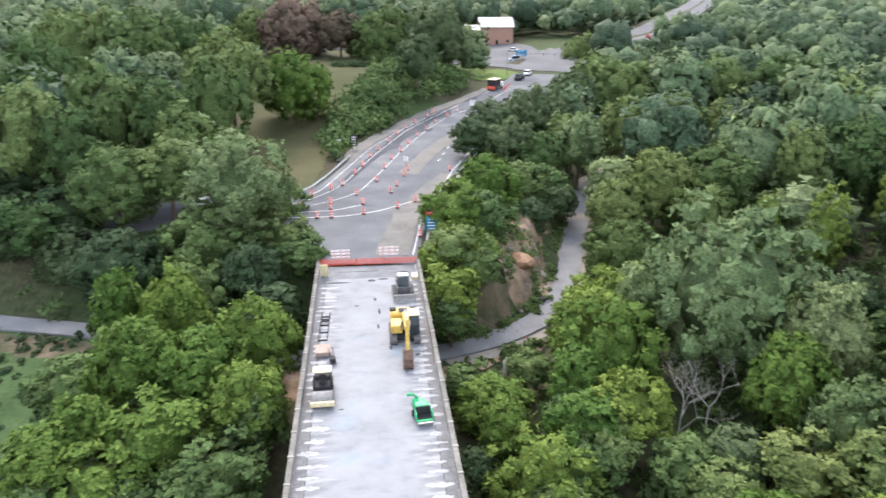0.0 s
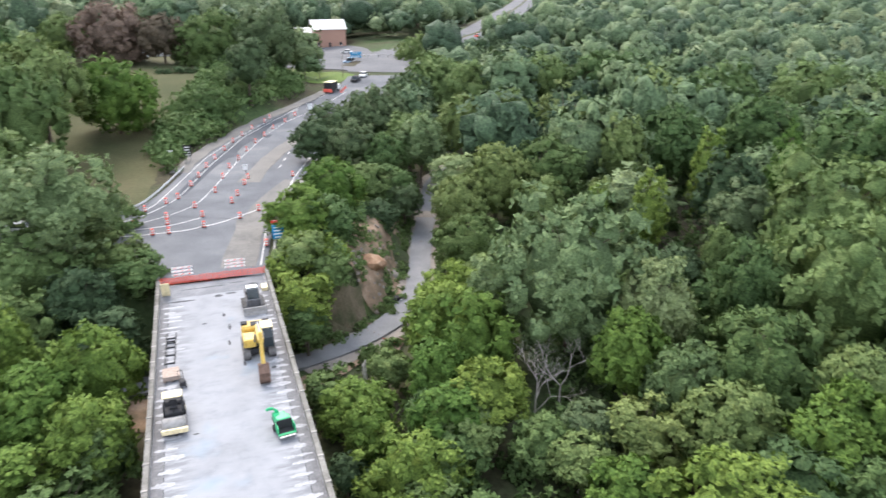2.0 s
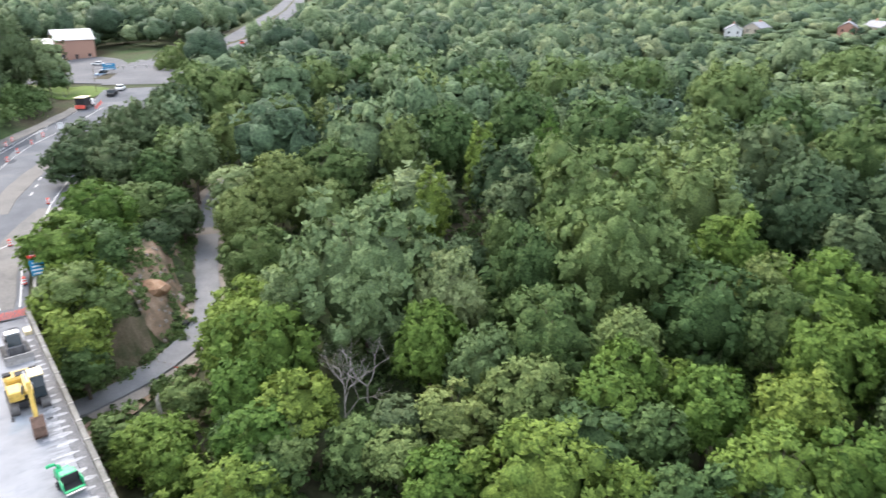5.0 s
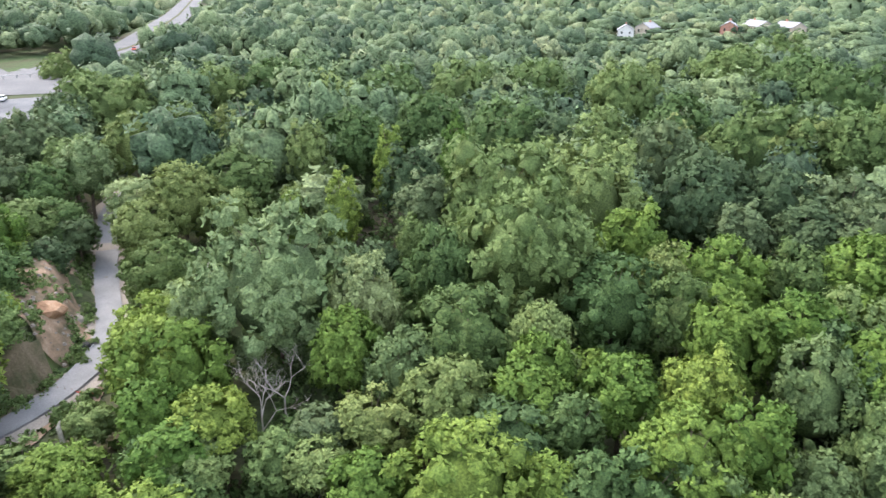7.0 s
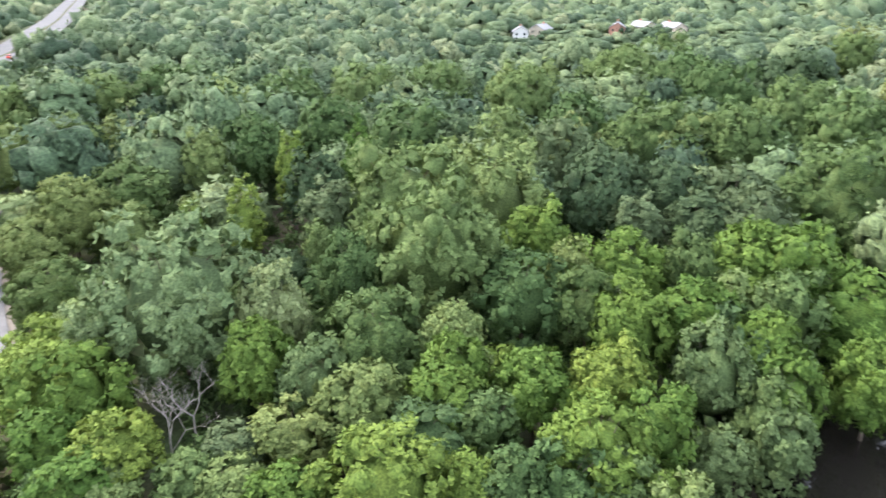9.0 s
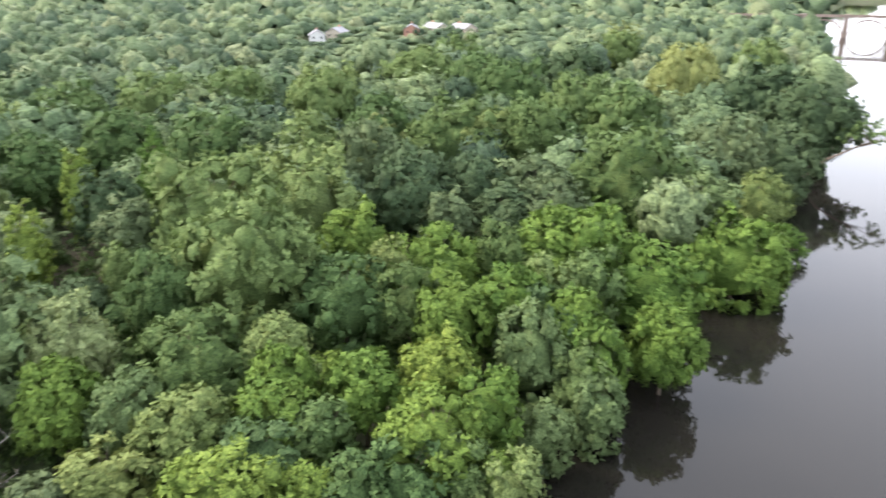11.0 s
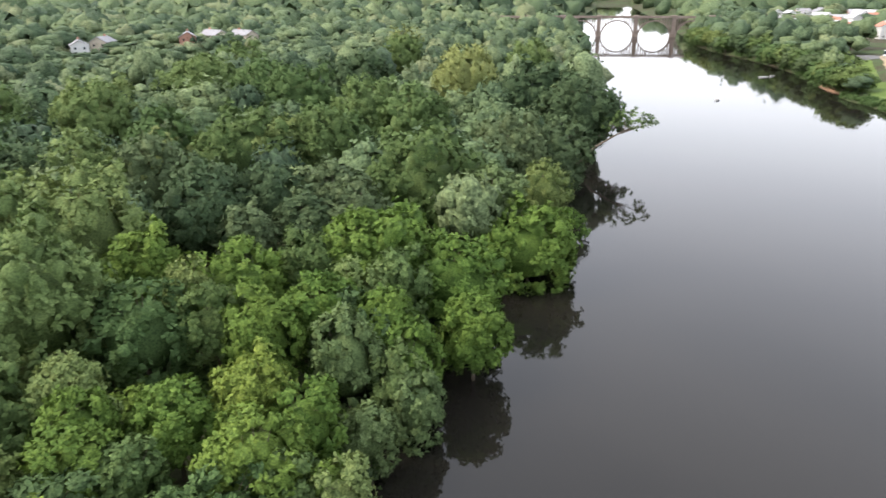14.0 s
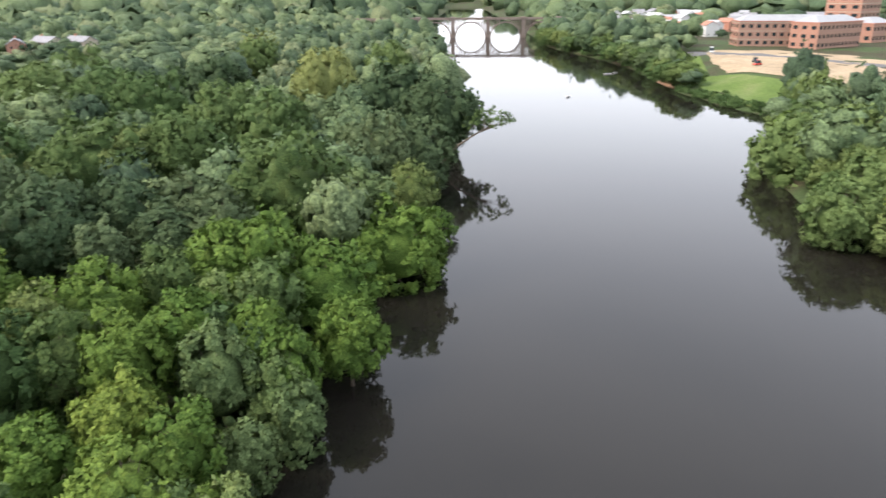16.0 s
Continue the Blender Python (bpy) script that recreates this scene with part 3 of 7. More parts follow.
def crown_points(r, h, n, leaf, rnd, lobes=26, shape="low", per=14, rough=0.42, crisp=0.50, whole=0.68):
    """Loose leaves of an open crown, or of a low bush, of radius r and height h."""
    if shape == "open":
        d = sphere_dirs(lobes, rnd, -0.8)
        c = d * np.array([r, r, h * 0.36]) * rnd.uniform(0.5, 0.95, (lobes, 1)) + np.array([0, 0, h * 0.62])
        lr = r * rnd.uniform(0.16, 0.28, lobes)
    else:
        d = sphere_dirs(lobes, rnd, -0.2)
        c = d * np.array([r, r, h * 0.7]) * rnd.uniform(0.5, 0.8, (lobes, 1)) + np.array([0, 0, h * 0.22])
        lr = r * rnd.uniform(0.25, 0.40, lobes)
    tall = np.array([1, 1, 1.0 if shape == "low" else 1.3])
    mid = np.array([0, 0, h * 0.45])
    # tufts over the lobes
    m = max(lobes, n // per)
    w = lr ** 2
    pick = rnd.choice(lobes, m, p=w / w.sum())
    out = c[pick] - mid
    out /= np.linalg.norm(out, axis=1, keepdims=True) + 1e-9
    d = sphere_dirs(m, rnd) + out * 0.60 + np.array([0, 0, 0.12])
    d /= np.linalg.norm(d, axis=1, keepdims=True)
    keep = d[:, 2] > -0.5          # undersides stay bare
    pick, d, m = pick[keep], d[keep], int(keep.sum())
    tc = c[pick] + d * tall * lr[pick][:, None] * rnd.uniform(0.70, 1.22, (m, 1))
    tr = leaf * rnd.uniform(0.8, 1.6, m)
    # leaves round each tuft
    i = np.repeat(np.arange(m), per)
    k = len(i)
    e = sphere_dirs(k, rnd) + d[i] * 0.8 + np.array([0, 0, 0.3])
    e /= np.linalg.norm(e, axis=1, keepdims=True)
    p = tc[i] + e * tr[i][:, None] * rnd.uniform(0.45, 1.1, (k, 1))
    nrm = e * 0.55 + d[i] * 0.6 + rnd.normal(size=(k, 3)) * rough
    nrm /= np.linalg.norm(nrm, axis=1, keepdims=True)
    ln = leaf * rnd.uniform(0.65, 1.3, k)
    q = leaf_quads(p, nrm, ln, ln * rnd.uniform(0.58, 0.85, k), rnd)
    # soft shading: each spray takes most of its slope from its lobe and from the crown
    full = unit((p - mid) / np.array([r, r, 0.55 * h]))
    nv = unit(unit(nrm) * crisp + unit(d[i] + 0.5 * e) * 0.5 + full * whole)
    nv = np.repeat(nv[:, None, :], 4, 1)
    return q, c, nv


def round_cube(n):
    """A ball of 6 n n quads: vertices (unit vectors) and faces."""
    ids, verts, faces = {}, [], []

    def vert(p):
        key = tuple(int(round(v * n)) for v in p)
        if key not in ids:
            ids[key] = len(verts)
            verts.append(np.tan(np.array(p) * math.pi / 4))
        return ids[key]

    for ax in range(3):
        for side in (-1, 1):
            for i in range(n):
                for j in range(n):
                    face = []
                    for di, dj in ((0, 0), (1, 0), (1, 1), (0, 1)):
                        p = [0.0, 0.0, 0.0]
                        p[ax], p[(ax + 1) % 3], p[(ax + 2) % 3] = side, 2 * (i + di) / n - 1, 2 * (j + dj) / n - 1
                        face.append(vert(p))
                    faces.append(face if side > 0 else face[::-1])
    return unit(np.array(verts)), np.array(faces)


BALLS = {2: round_cube(2)}


def dome_crown(r, h, lobes, tufts, leaf, rnd, skirt=False, cut=2, per=6, gaps=0.05):
    """A crown built up of overlapping leafy billows, each set with star-like sprays of leaves.
    Returns vertices, faces, normals and the centres of the billows."""
    mid = np.array([0, 0, h * (0.53 if skirt else 0.58)])
    axes = np.array([r, r, h * (0.47 if skirt else 0.42)])
    k = (np.arange(lobes) + 0.5) / lobes
    z = np.clip(1 - k * (1.85 if skirt else 1.5) + rnd.normal(0, 0.07, lobes), -0.88, 0.99)
    a = np.arange(lobes) * 2.39996 + rnd.uniform(0, 6.28) + rnd.normal(0, 0.30, lobes)
    s = np.sqrt(1 - z * z)
    d = np.stack([s * np.cos(a), s * np.sin(a), z], 1)
    bulge = 1 + 0.30 * np.array([noise.noise(Vector(v) * 1.9 + Vector((r * 3, h, lobes))) for v in d])
    lr = r * 1.25 * math.sqrt(2.4 / lobes) * rnd.uniform(0.60, 1.25, lobes)
    c = mid + d * axes * ((1 - 0.75 * lr / r) * bulge * rnd.uniform(0.84, 1.08, lobes))[:, None]
    keep = (rnd.random(lobes) > gaps) | (z > 0.75)
    c, lr = c[keep], lr[keep]
    n = len(c)
    out = unit((c - mid) / axes)
    tall = np.array([1, 1, 1.12])
    # the billows
    B, F = BALLS[cut]
    ph = rnd.uniform(0, 6.28, (n, 1, 3))
    wave = np.sin(3.3 * B[None, :, [0, 1, 2]] + ph) * np.sin(2.9 * B[None, :, [1, 2, 0]] + 1.7 * ph)
    V = c[:, None] + B[None] * tall * (lr[:, None] * (0.64 + 0.17 * wave.sum(2)))[..., None]
    NV = unit(B[None] * 0.70 + unit((V - mid) / axes) * 0.40)
    face_dir = unit(B[F].mean(1))
    FF = (F[None] + (np.arange(n) * len(B))[:, None, None])
    FF = FF[(out @ face_dir.T) > (-0.10 if lobes > 12 else -0.45)]
    V, NV = V.reshape(-1, 3), NV.reshape(-1, 3)
    # the dense inside of the crown
    if lobes > 12:
        heart = mid + B * axes * 0.62
        FF = np.concatenate([FF, F + len(V)])
        V, NV = np.concatenate([V, heart]), np.concatenate([NV, B])
    # sprays of leaves over them
    pick = rnd.choice(n, tufts, p=lr ** 2 / (lr ** 2).sum())
    dd = unit(sphere_dirs(tufts, rnd) + out[pick] * 0.75 + np.array([0, 0, 0.25]))
    p0 = c[pick] + dd * tall * (lr[pick] * rnd.uniform(0.72, 1.22, tufts))[:, None]
    i = np.repeat(np.arange(tufts), per)
    m = len(i)
    tang = rnd.normal(size=(m, 3))
    tang = unit(tang - dd[i] * np.sum(tang * dd[i], 1, keepdims=True))
    axis = unit(tang + dd[i] * rnd.uniform(0.0, 0.75, (m, 1)) - np.array([0, 0, 0.12]))
    nrm = unit(dd[i] - axis * np.sum(dd[i] * axis, 1, keepdims=True) + rnd.normal(size=(m, 3)) * 0.18)
    side = np.cross(axis, nrm)
    L = (leaf * rnd.uniform(0.65, 1.35, m))[:, None]
    W = L * rnd.uniform(0.22, 0.34, (m, 1))
    base = p0[i]
    Q = np.stack([base, base + axis * L * 0.55 + side * W - nrm * W * 0.3, base + axis * L, base + axis * L * 0.55 - side * W - nrm * W * 0.3], 1)
    full = unit((base - mid) / axes)
    nq = unit(nrm * 0.62 + dd[i] * 0.42 + full * 0.36)
    o = len(V)
    V = np.concatenate([V, Q.reshape(-1, 3)])
    NV = np.concatenate([NV, np.repeat(nq, 4, 0)])
    FF = np.concatenate([FF, o + np.arange(4 * m).reshape(-1, 4)])
    return V, FF, NV, c


def arrays_mesh(name, V, F, NV):
    me = bpy.data.meshes.new(name)
    me.vertices.add(len(V))
    me.vertices.foreach_set("co", V.reshape(-1).astype(np.float32))
    me.loops.add(4 * len(F))
    me.loops.foreach_set("vertex_index", F.reshape(-1).astype(np.int32))
    me.polygons.add(len(F))
    me.polygons.foreach_set("loop_start", (np.arange(len(F)) * 4).astype(np.int32))
    me.update(calc_edges=True)
    me.normals_split_custom_set_from_vertices(NV.tolist())
    return me


def tube(verts, faces, pts, radii, sides=6):
    o = len(verts)
    for i, p in enumerate(pts):
        d = (Vector(pts[min(i + 1, len(pts) - 1)]) - Vector(pts[max(i - 1, 0)])).normalized()
        u = d.orthogonal().normalized()
        v = d.cross(u)
        for k in range(sides):
            a = 2 * math.pi * k / sides
            verts.append(tuple(Vector(p) + (u * math.cos(a) + v * math.sin(a)) * radii[i]))
    for i in range(len(pts) - 1):
        for k in range(sides):
            a, b = o + i * sides + k, o + i * sides + (k + 1) % sides
            faces.append((a, b, b + sides, a + sides))
    top = o + (len(pts) - 1) * sides
    faces.append(tuple(top + k for k in range(sides)))


def trunk_mesh(name, h, r, lobes, rnd, girth=0.022, limbs=7):
    verts, faces = [], []
    lean = rnd.normal(size=2) * 0.03 * h
    axis = [Vector((lean[0] * k * k, lean[1] * k * k, h * 0.78 * k - 0.5 * (k == 0))) for k in np.linspace(0, 1, 7)]
    rad = [h * girth * (1.25 if i == 0 else 1 - 0.8 * i / 6) for i in range(7)]
    tube(verts, faces, axis, rad, 7)
    for j in range(limbs):
        s = axis[2 + j % 4]
        e = Vector(lobes[j % len(lobes)])
        m = s.lerp(e, 0.5) + Vector((0, 0, 0.06 * h))
        rr = rad[2 + j % 4] * 0.55
        tube(verts, faces, [s, m, e], [rr, rr * 0.6, rr * 0.2], 5)
    me = bpy.data.meshes.new(name)
    me.from_pydata(verts, [], faces)
    me.shade_smooth()
    me.materials.append(BARK)
    return me


# base trees: class radius, class height, billows, sprays, leaf length, shape
def make_bases(spec, count):
    out = []
    for (r, h, lobes, tufts, leaf, shape) in spec:
        row = []
        for k in range(count):
            rnd = np.random.default_rng(len(out) * 17 + k * 5 + 3)
            if shape == "open":
                q, c, nv = crown_points(r, h, tufts, leaf, rnd, lobes, shape)
                me = quads_mesh("crown", q, nv)
            else:
                V, F, NV, c = dome_crown(r, h, lobes, tufts, leaf, rnd, shape == "skirt")
                me = arrays_mesh("crown", V, F, NV)
            me.materials.append(LEAF["mid"])
            row.append((r, h, trunk_mesh("trunk", h, r, c, rnd), me))
        out.append(row)
    return out


NEAR = make_bases(((2.6, 9.0, 40, 420, 0.42, "round"), (4.4, 12.0, 62, 740, 0.48, "round"), (8.4, 18.0, 130, 2100, 0.48, "round")), 3)
MID = make_bases(((4.5, 16.0, 46, 400, 0.62, "round"), (7.0, 18.0, 60, 540, 0.80, "round"), (10.5, 20.0, 80, 700, 1.0, "round")), 3)
SMALL = make_bases(((6.0, 16.0, 34, 200, 1.0, "round"), (10.0, 20.0, 44, 270, 1.25, "round")), 3)
SKIRT = make_bases(((3.0, 9.0, 48, 460, 0.44, "skirt"), (6.0, 14.0, 76, 800, 0.55, "skirt"), (9.5, 18.0, 96, 860, 0.82, "skirt")), 3)
COLUMN = make_bases(((2.4, 16.0, 60, 640, 0.40, "skirt"),), 2)
OPEN = make_bases(((5.0, 18.0, 34, 1900, 0.50, "open"), (9.0, 26.0, 38, 2000, 0.85, "open")), 2)

TREE_WORDS = {
    "bright": "fresh yellow-green broadleaf tree with dense billowing crown",
    "mid": "mid-green broadleaf tree with full leafy crown",
    "dark": "dark green broadleaf tree with deep shaded crown",
    "grey": "large silvery green tree with soft feathery crown",
    "olive": "olive green tree with thin sunlit upper leaves",
    "yellow": "tall pale yellow-green tree with open crown and bare trunk",
    "blue": "bluish green tree with drooping leaf sprays",
    "red": "tall tree with dull reddish brown foliage",
    "vine": "dead trunk wrapped in a green column of vines",
}
tree_count = [0]


def tree(species, x, y, top, r, base=None, z=None):
    """One tree: an empty at its foot with trunk and crown."""
    k = tree_count[0]
    tree_count[0] += 1
    z = float(height(x, y)) - 0.1 if z is None else z
    z = min(z, top - 1.9 * r)          # on a slope the crown reaches down to the lower ground
    h = max(4.0, top - z)
    d = math.hypot(x, y)
    if base is None:
        side = float(min(abs(y - bank_left(x)), abs(y - bank_right(x))))
        low = h < 2.3 * r or (side < 7 and 25 < x < 270)
        base = SKIRT if low and d < 330 else NEAR if d < 98 else MID if d < 250 else SMALL
    row = min(base, key=lambda b: abs(b[0][0] - r))
    br, bh, trunk, crown = row[(k * 7 + int(abs(x) * 3)) % len(row)]
    e = thing("tree", TREE_WORDS[species], "tree", Matrix.LocRotScale((x, y, z), Euler((0, 0, k * 2.4)), (r / br, r / br * (0.96 + 0.08 * (k % 2)), h / bh)))
    for nm, me in (("trunk", trunk), ("crown", crown)):
        ob = new(nm, me)
        ob.parent = e
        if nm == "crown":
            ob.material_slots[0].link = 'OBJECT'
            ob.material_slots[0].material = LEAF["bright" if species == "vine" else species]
    return e


def inside(x, y, poly):
    c = False
    n = len(poly)
    for i in range(n):
        (x0, y0), (x1, y1) = poly[i], poly[(i + 1) % n]
        if (y0 > y) != (y1 > y) and x < (x1 - x0) * (y - y0) / (y1 - y0) + x0:
            c = not c
    return c


FIELD_POLY = [(-22, 106), (-30, 112), (-45, 125), (-62, 190), (-62, 250), (-30, 262), (-14, 236), (-20, 190), (-24, 160), (-22, 128)]
SLOPE_POLY = [(-22, 128), (-24, 160), (-20, 190), (-14, 226), (-4, 226), (4, 214), (5, 204), (-2, 192), (-11, 172), (-18, 148)]
MEADOW_POLY = [(-90, 30), (-34, 30), (-37, 62), (-42, 77), (-54, 80), (-90, 88)]
DIRT_POLY = [(8, 83), (15, 82.5), (18.8, 99), (23.6, 117), (20.5, 118), (15, 106), (9.5, 101), (7.2, 91)]
LOT_POLY = [(-5, 262), (45, 252), (58, 262), (75, 300), (96, 345), (60, 348), (46, 358), (8, 362), (-2, 330), (-8, 300)]
RIGHT_OPEN = [(262, -112), (300, -106), (345, -108), (420, -118), (450, -150), (470, -240), (400, -330), (260, -240), (235, -150)]
PATH_VIEW = [(-1, 60), (9, 60), (15, 70), (17, 79), (8, 75), (-1, 72)]
ROADSIDE = [(1, 112), (10, 112), (16, 138), (21, 150), (32, 185), (20, 185), (6, 150)]
CLEAR = (ROADSIDE, PATH_VIEW, FIELD_POLY, SLOPE_POLY, MEADOW_POLY, DIRT_POLY, LOT_POLY, RIGHT_OPEN)


def free(x, y, r, road_gap=0.75):
    """Is there room for a crown of radius r here?"""
    if bank_right(x) - 1 < y < bank_left(x) + 0.6 * r - 1:
        return False
    for line, half in ((ROAD_LINE, 12.5), (SIDE_LINE, 8), (PATH_LINE, 2.0), (STREET_LINE, 6)):
        if to_line(x, y, line)[0] < half + r * road_gap:
            return False
    if y < 86 and abs(x - (-5.2 - 0.108 * (y - 40))) < 6.8 + r * 0.85:
        return False
    return not any(inside(x, y, p) for p in CLEAR)


placed = []
for sp, x, y, top, r in SINGLE_TREES:
    r = min(r, 13.0 if x < 300 else 9.0)
    tree(sp, x, y, top, r * 1.08)
    placed.append((x, y, r))

tree("bright", -32.5, 158, 28.0, 8.4, SKIRT)
placed.append((-32.5, 158, 7.0))
# vine-covered dead trunks, and the tall pale trees with open crowns
for x, y, top, r in VINES:
    tree("vine", x, y, top, r, COLUMN)
    placed.append((x, y, r))
tree("yellow", 216.0, 39.4, 28.5, 9.6, MID)
placed.append((216.0, 39.4, 9.0))
for x, y, top, r in POPLARS:
    tree("yellow", x, y, top, r, OPEN)
    placed.append((x, y, r))

DEAD = [(22.6, 57.0, 9.0, 3, 5), (25.8, 58.2, 10.0, 8, 5), (15.8, 54.0, 8.5, 5, 4), (24.5, 50.5, 7.0, 12, 3), (27.5, 77.5, 13.0, 21, 4)]
placed += [(d[0], d[1], 3.0) for d in DEAD] + [(52.5, 84.0, 6.0), (47.0, 89.0, 5.0), (72.0, 97.0, 6.0), (96.0, 46.0, 5.0)]

# the rest of the wood, filled in between
pts = np.array(placed)
for _ in range(9000):
    x, y = rng.uniform(-150, 260), rng.uniform(-150, 260)
    d = math.hypot(x, y)
    if d > 104 or (x < 0 and y < 20) or (y < 0 and d > 150 and x < 150):
        continue
    if y < -60 and x < 60:
        continue
    r = rng.uniform(2.6, 4.6) if d < 105 else rng.uniform(4.2, 7.5)
    if not free(x, y, r):
        continue
    if np.min(np.hypot(pts[:, 0] - x, pts[:, 1] - y) - 0.82 * (pts[:, 2] + r)) < 0:
        continue
    pts = np.vstack([pts, (x, y, r)])
    g = float(height(x, y))
    # younger trees that stay below those round them
    h = rng.uniform(4.5, 6.5) if d < 70 else rng.uniform(6, 9)
    pool = ("bright", "mid", "mid", "dark", "olive", "mid") if x < 40 and y < 66 else ("bright", "bright", "mid", "mid", "olive") if d < 85 else ("mid", "mid", "dark", "mid", "olive", "grey", "bright")
    tree(pool[int(rng.integers(len(pool)))], x, y, g + h, r * 1.15)

# trees along the other bank, downstream of the grass
x = 104.0
while x < 252:
    y = float(bank_right(x))
    tree(("mid", "bright", "mid", "bright")[int(rng.integers(4))], x, y - rng.uniform(3.0, 4.8), rng.uniform(7.5, 11.0), rng.uniform(3.4, 4.8))
    tree(("mid", "bright", "olive", "mid", "dark")[int(rng.integers(5))], x + rng.uniform(-2, 2), y - rng.uniform(6, 9), rng.uniform(12, 16), rng.uniform(4.2, 6.0))
    x += rng.uniform(5.4, 7.6)
x = 338.0
while x < 640:
    y = float(bank_right(x)) - rng.uniform(0.5, 3.0)
    tree(("mid", "dark", "mid", "olive")[int(rng.integers(4))], x, y, rng.uniform(10.5, 15), rng.uniform(5.5, 8.0))
    x += rng.uniform(9, 14)

tree("olive", 345, -104, 12.0, 7.2)
tree("mid", 334, -108.5, 11.0, 5.2)

# ---- woods too far off to count ----
def wood_leaf(name, *tones):
    far = Mat(name, 0.75, 0, 0.12)
    tint = far.n.new("ShaderNodeAttribute")       # each crown has a tone of its own
    tint.attribute_name = "tint"
    fa = far.ramp(tint.outputs["Fac"], *tones)
    fb = far.ramp(far.geo.outputs["Random Per Island"], (0.0, (0.84, 0.85, 0.85)), (1.0, (1.14, 1.14, 1.12)))
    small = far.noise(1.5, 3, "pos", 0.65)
    # shade between the leaf clumps, painted into the colour as dark mottling
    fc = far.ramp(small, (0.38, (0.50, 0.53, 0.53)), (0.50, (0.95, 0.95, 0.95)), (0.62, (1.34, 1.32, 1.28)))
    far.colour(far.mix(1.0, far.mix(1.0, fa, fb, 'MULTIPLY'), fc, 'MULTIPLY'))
    far.bump(small, 1.0, 0.4)
    return far.m


# greens greyed and blued: distance haze is put into these leaf tones
HAZED_LEAF = wood_leaf("leaf_far", (0.0, (0.048, 0.078, 0.046)), (0.25, (0.074, 0.112, 0.062)), (0.6, (0.108, 0.152, 0.078)), (0.85, (0.140, 0.186, 0.092)), (1.0, (0.164, 0.192, 0.104)))
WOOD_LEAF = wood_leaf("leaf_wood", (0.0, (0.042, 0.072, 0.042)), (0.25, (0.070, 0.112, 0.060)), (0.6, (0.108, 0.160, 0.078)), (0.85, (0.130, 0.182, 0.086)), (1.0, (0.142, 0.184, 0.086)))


def far_wood(name, r0, r1, step, tufts, leaf, rad, tall, label, seed, lobes=18, per=5):
    """Crowns of one ring of woodland, joined."""
    rnd = np.random.default_rng(seed)
    n = int(r1 / step)
    gx, gy = np.meshgrid(np.arange(-n, n + 1), np.arange(-n, n + 1))
    P = np.stack([gx.ravel(), gy.ravel()], 1) * step + rnd.uniform(-0.42, 0.42, (gx.size, 2)) * step
    d = np.hypot(P[:, 0], P[:, 1])
    a = np.degrees(np.arctan2(P[:, 0], P[:, 1]))
    ok = (d > r0) & (d < r1) & (a > -40) & (a < 130)
    P, d = P[ok], d[ok]
    bl, br = bank_left(P[:, 0]), bank_right(P[:, 0])
    reach = 2.5 if r0 < 400 else 0.75 * rad
    ok = (P[:, 1] > bl + reach) | (P[:, 1] < br - reach)
    for line, half in ((ROAD_LINE, 15), (SIDE_LINE, 12), (STREET_LINE, 9), (PATH_LINE, 4)):
        ok &= to_line(P[:, 0], P[:, 1], line)[0] > half + rad * 0.6
    for poly in CLEAR + TOWN_CLEAR:
        ok &= ~np.array([inside(x, y, poly) for x, y in P])
    # the town on the far bank keeps fewer trees
    town = (P[:, 1] < br - 55) & (P[:, 0] < 1000)
    ok &= ~(town & (rnd.random(len(P)) < 0.74))
    P = P[ok]
    # keep clear of the single trees
    near = np.array([np.min((single[:, 0] - x) ** 2 + (single[:, 1] - y) ** 2 - (0.75 * (single[:, 2] + rad * 0.8)) ** 2) > 0 for x, y in P])
    P = P[near]
    base = []
    for k in range(10):
        base.append(dome_crown(rad, tall, lobes, tufts, leaf, np.random.default_rng(seed + k), False, 2, per, 0.03)[:3])
    parts, faces, norms, tones, total = [], [], [], [], 0
    Z = height(P[:, 0], P[:, 1])
    town = (P[:, 1] < bank_right(P[:, 0]) - 55) & (P[:, 0] < 1000)
    which = rnd.integers(0, 10, len(P))
    s = np.clip(np.exp(rnd.normal(0, 0.28, len(P))), 0.55, 1.5)
    wave = np.array([noise.noise(Vector((x / 45, y / 45, 3.0))) for x, y in P])
    sh = rnd.uniform(0.55, 1.28, len(P)) * (0.6 + 0.4 * s) * (1 + 0.45 * wave) * (1 - 0.60 * np.exp(-((P[:, 0] - 362) ** 2 + (P[:, 1] - 218) ** 2) / 105 ** 2)) * np.where(town, 0.55, 1.0)
    for k in range(10):
        i = np.where(which == k)[0]
        if not len(i):
            continue
        an = rnd.uniform(0, 2 * np.pi, len(i))
        ca, sa = np.cos(an)[:, None], np.sin(an)[:, None]
        bv, bf, bn = base[k]
        q = bv[None] * np.stack([s[i], s[i], sh[i]], 1)[:, None, :]
        q = np.stack([q[..., 0] * ca - q[..., 1] * sa, q[..., 0] * sa + q[..., 1] * ca, q[..., 2]], -1) + np.stack([P[i, 0], P[i, 1], Z[i] - 0.3], 1)[:, None, :]
        nv = np.stack([bn[None, :, 0] * ca - bn[None, :, 1] * sa, bn[None, :, 0] * sa + bn[None, :, 1] * ca, bn[None, :, 2] * np.ones_like(ca)], -1)
        parts.append(q.reshape(-1, 3))
        norms.append(nv.reshape(-1, 3))
        faces.append((bf[None] + total + (np.arange(len(i)) * len(bv))[:, None, None]).reshape(-1, 4))
        total += len(i) * len(bv)
        tones.append(np.repeat(rnd.random(len(i)), len(bf)))
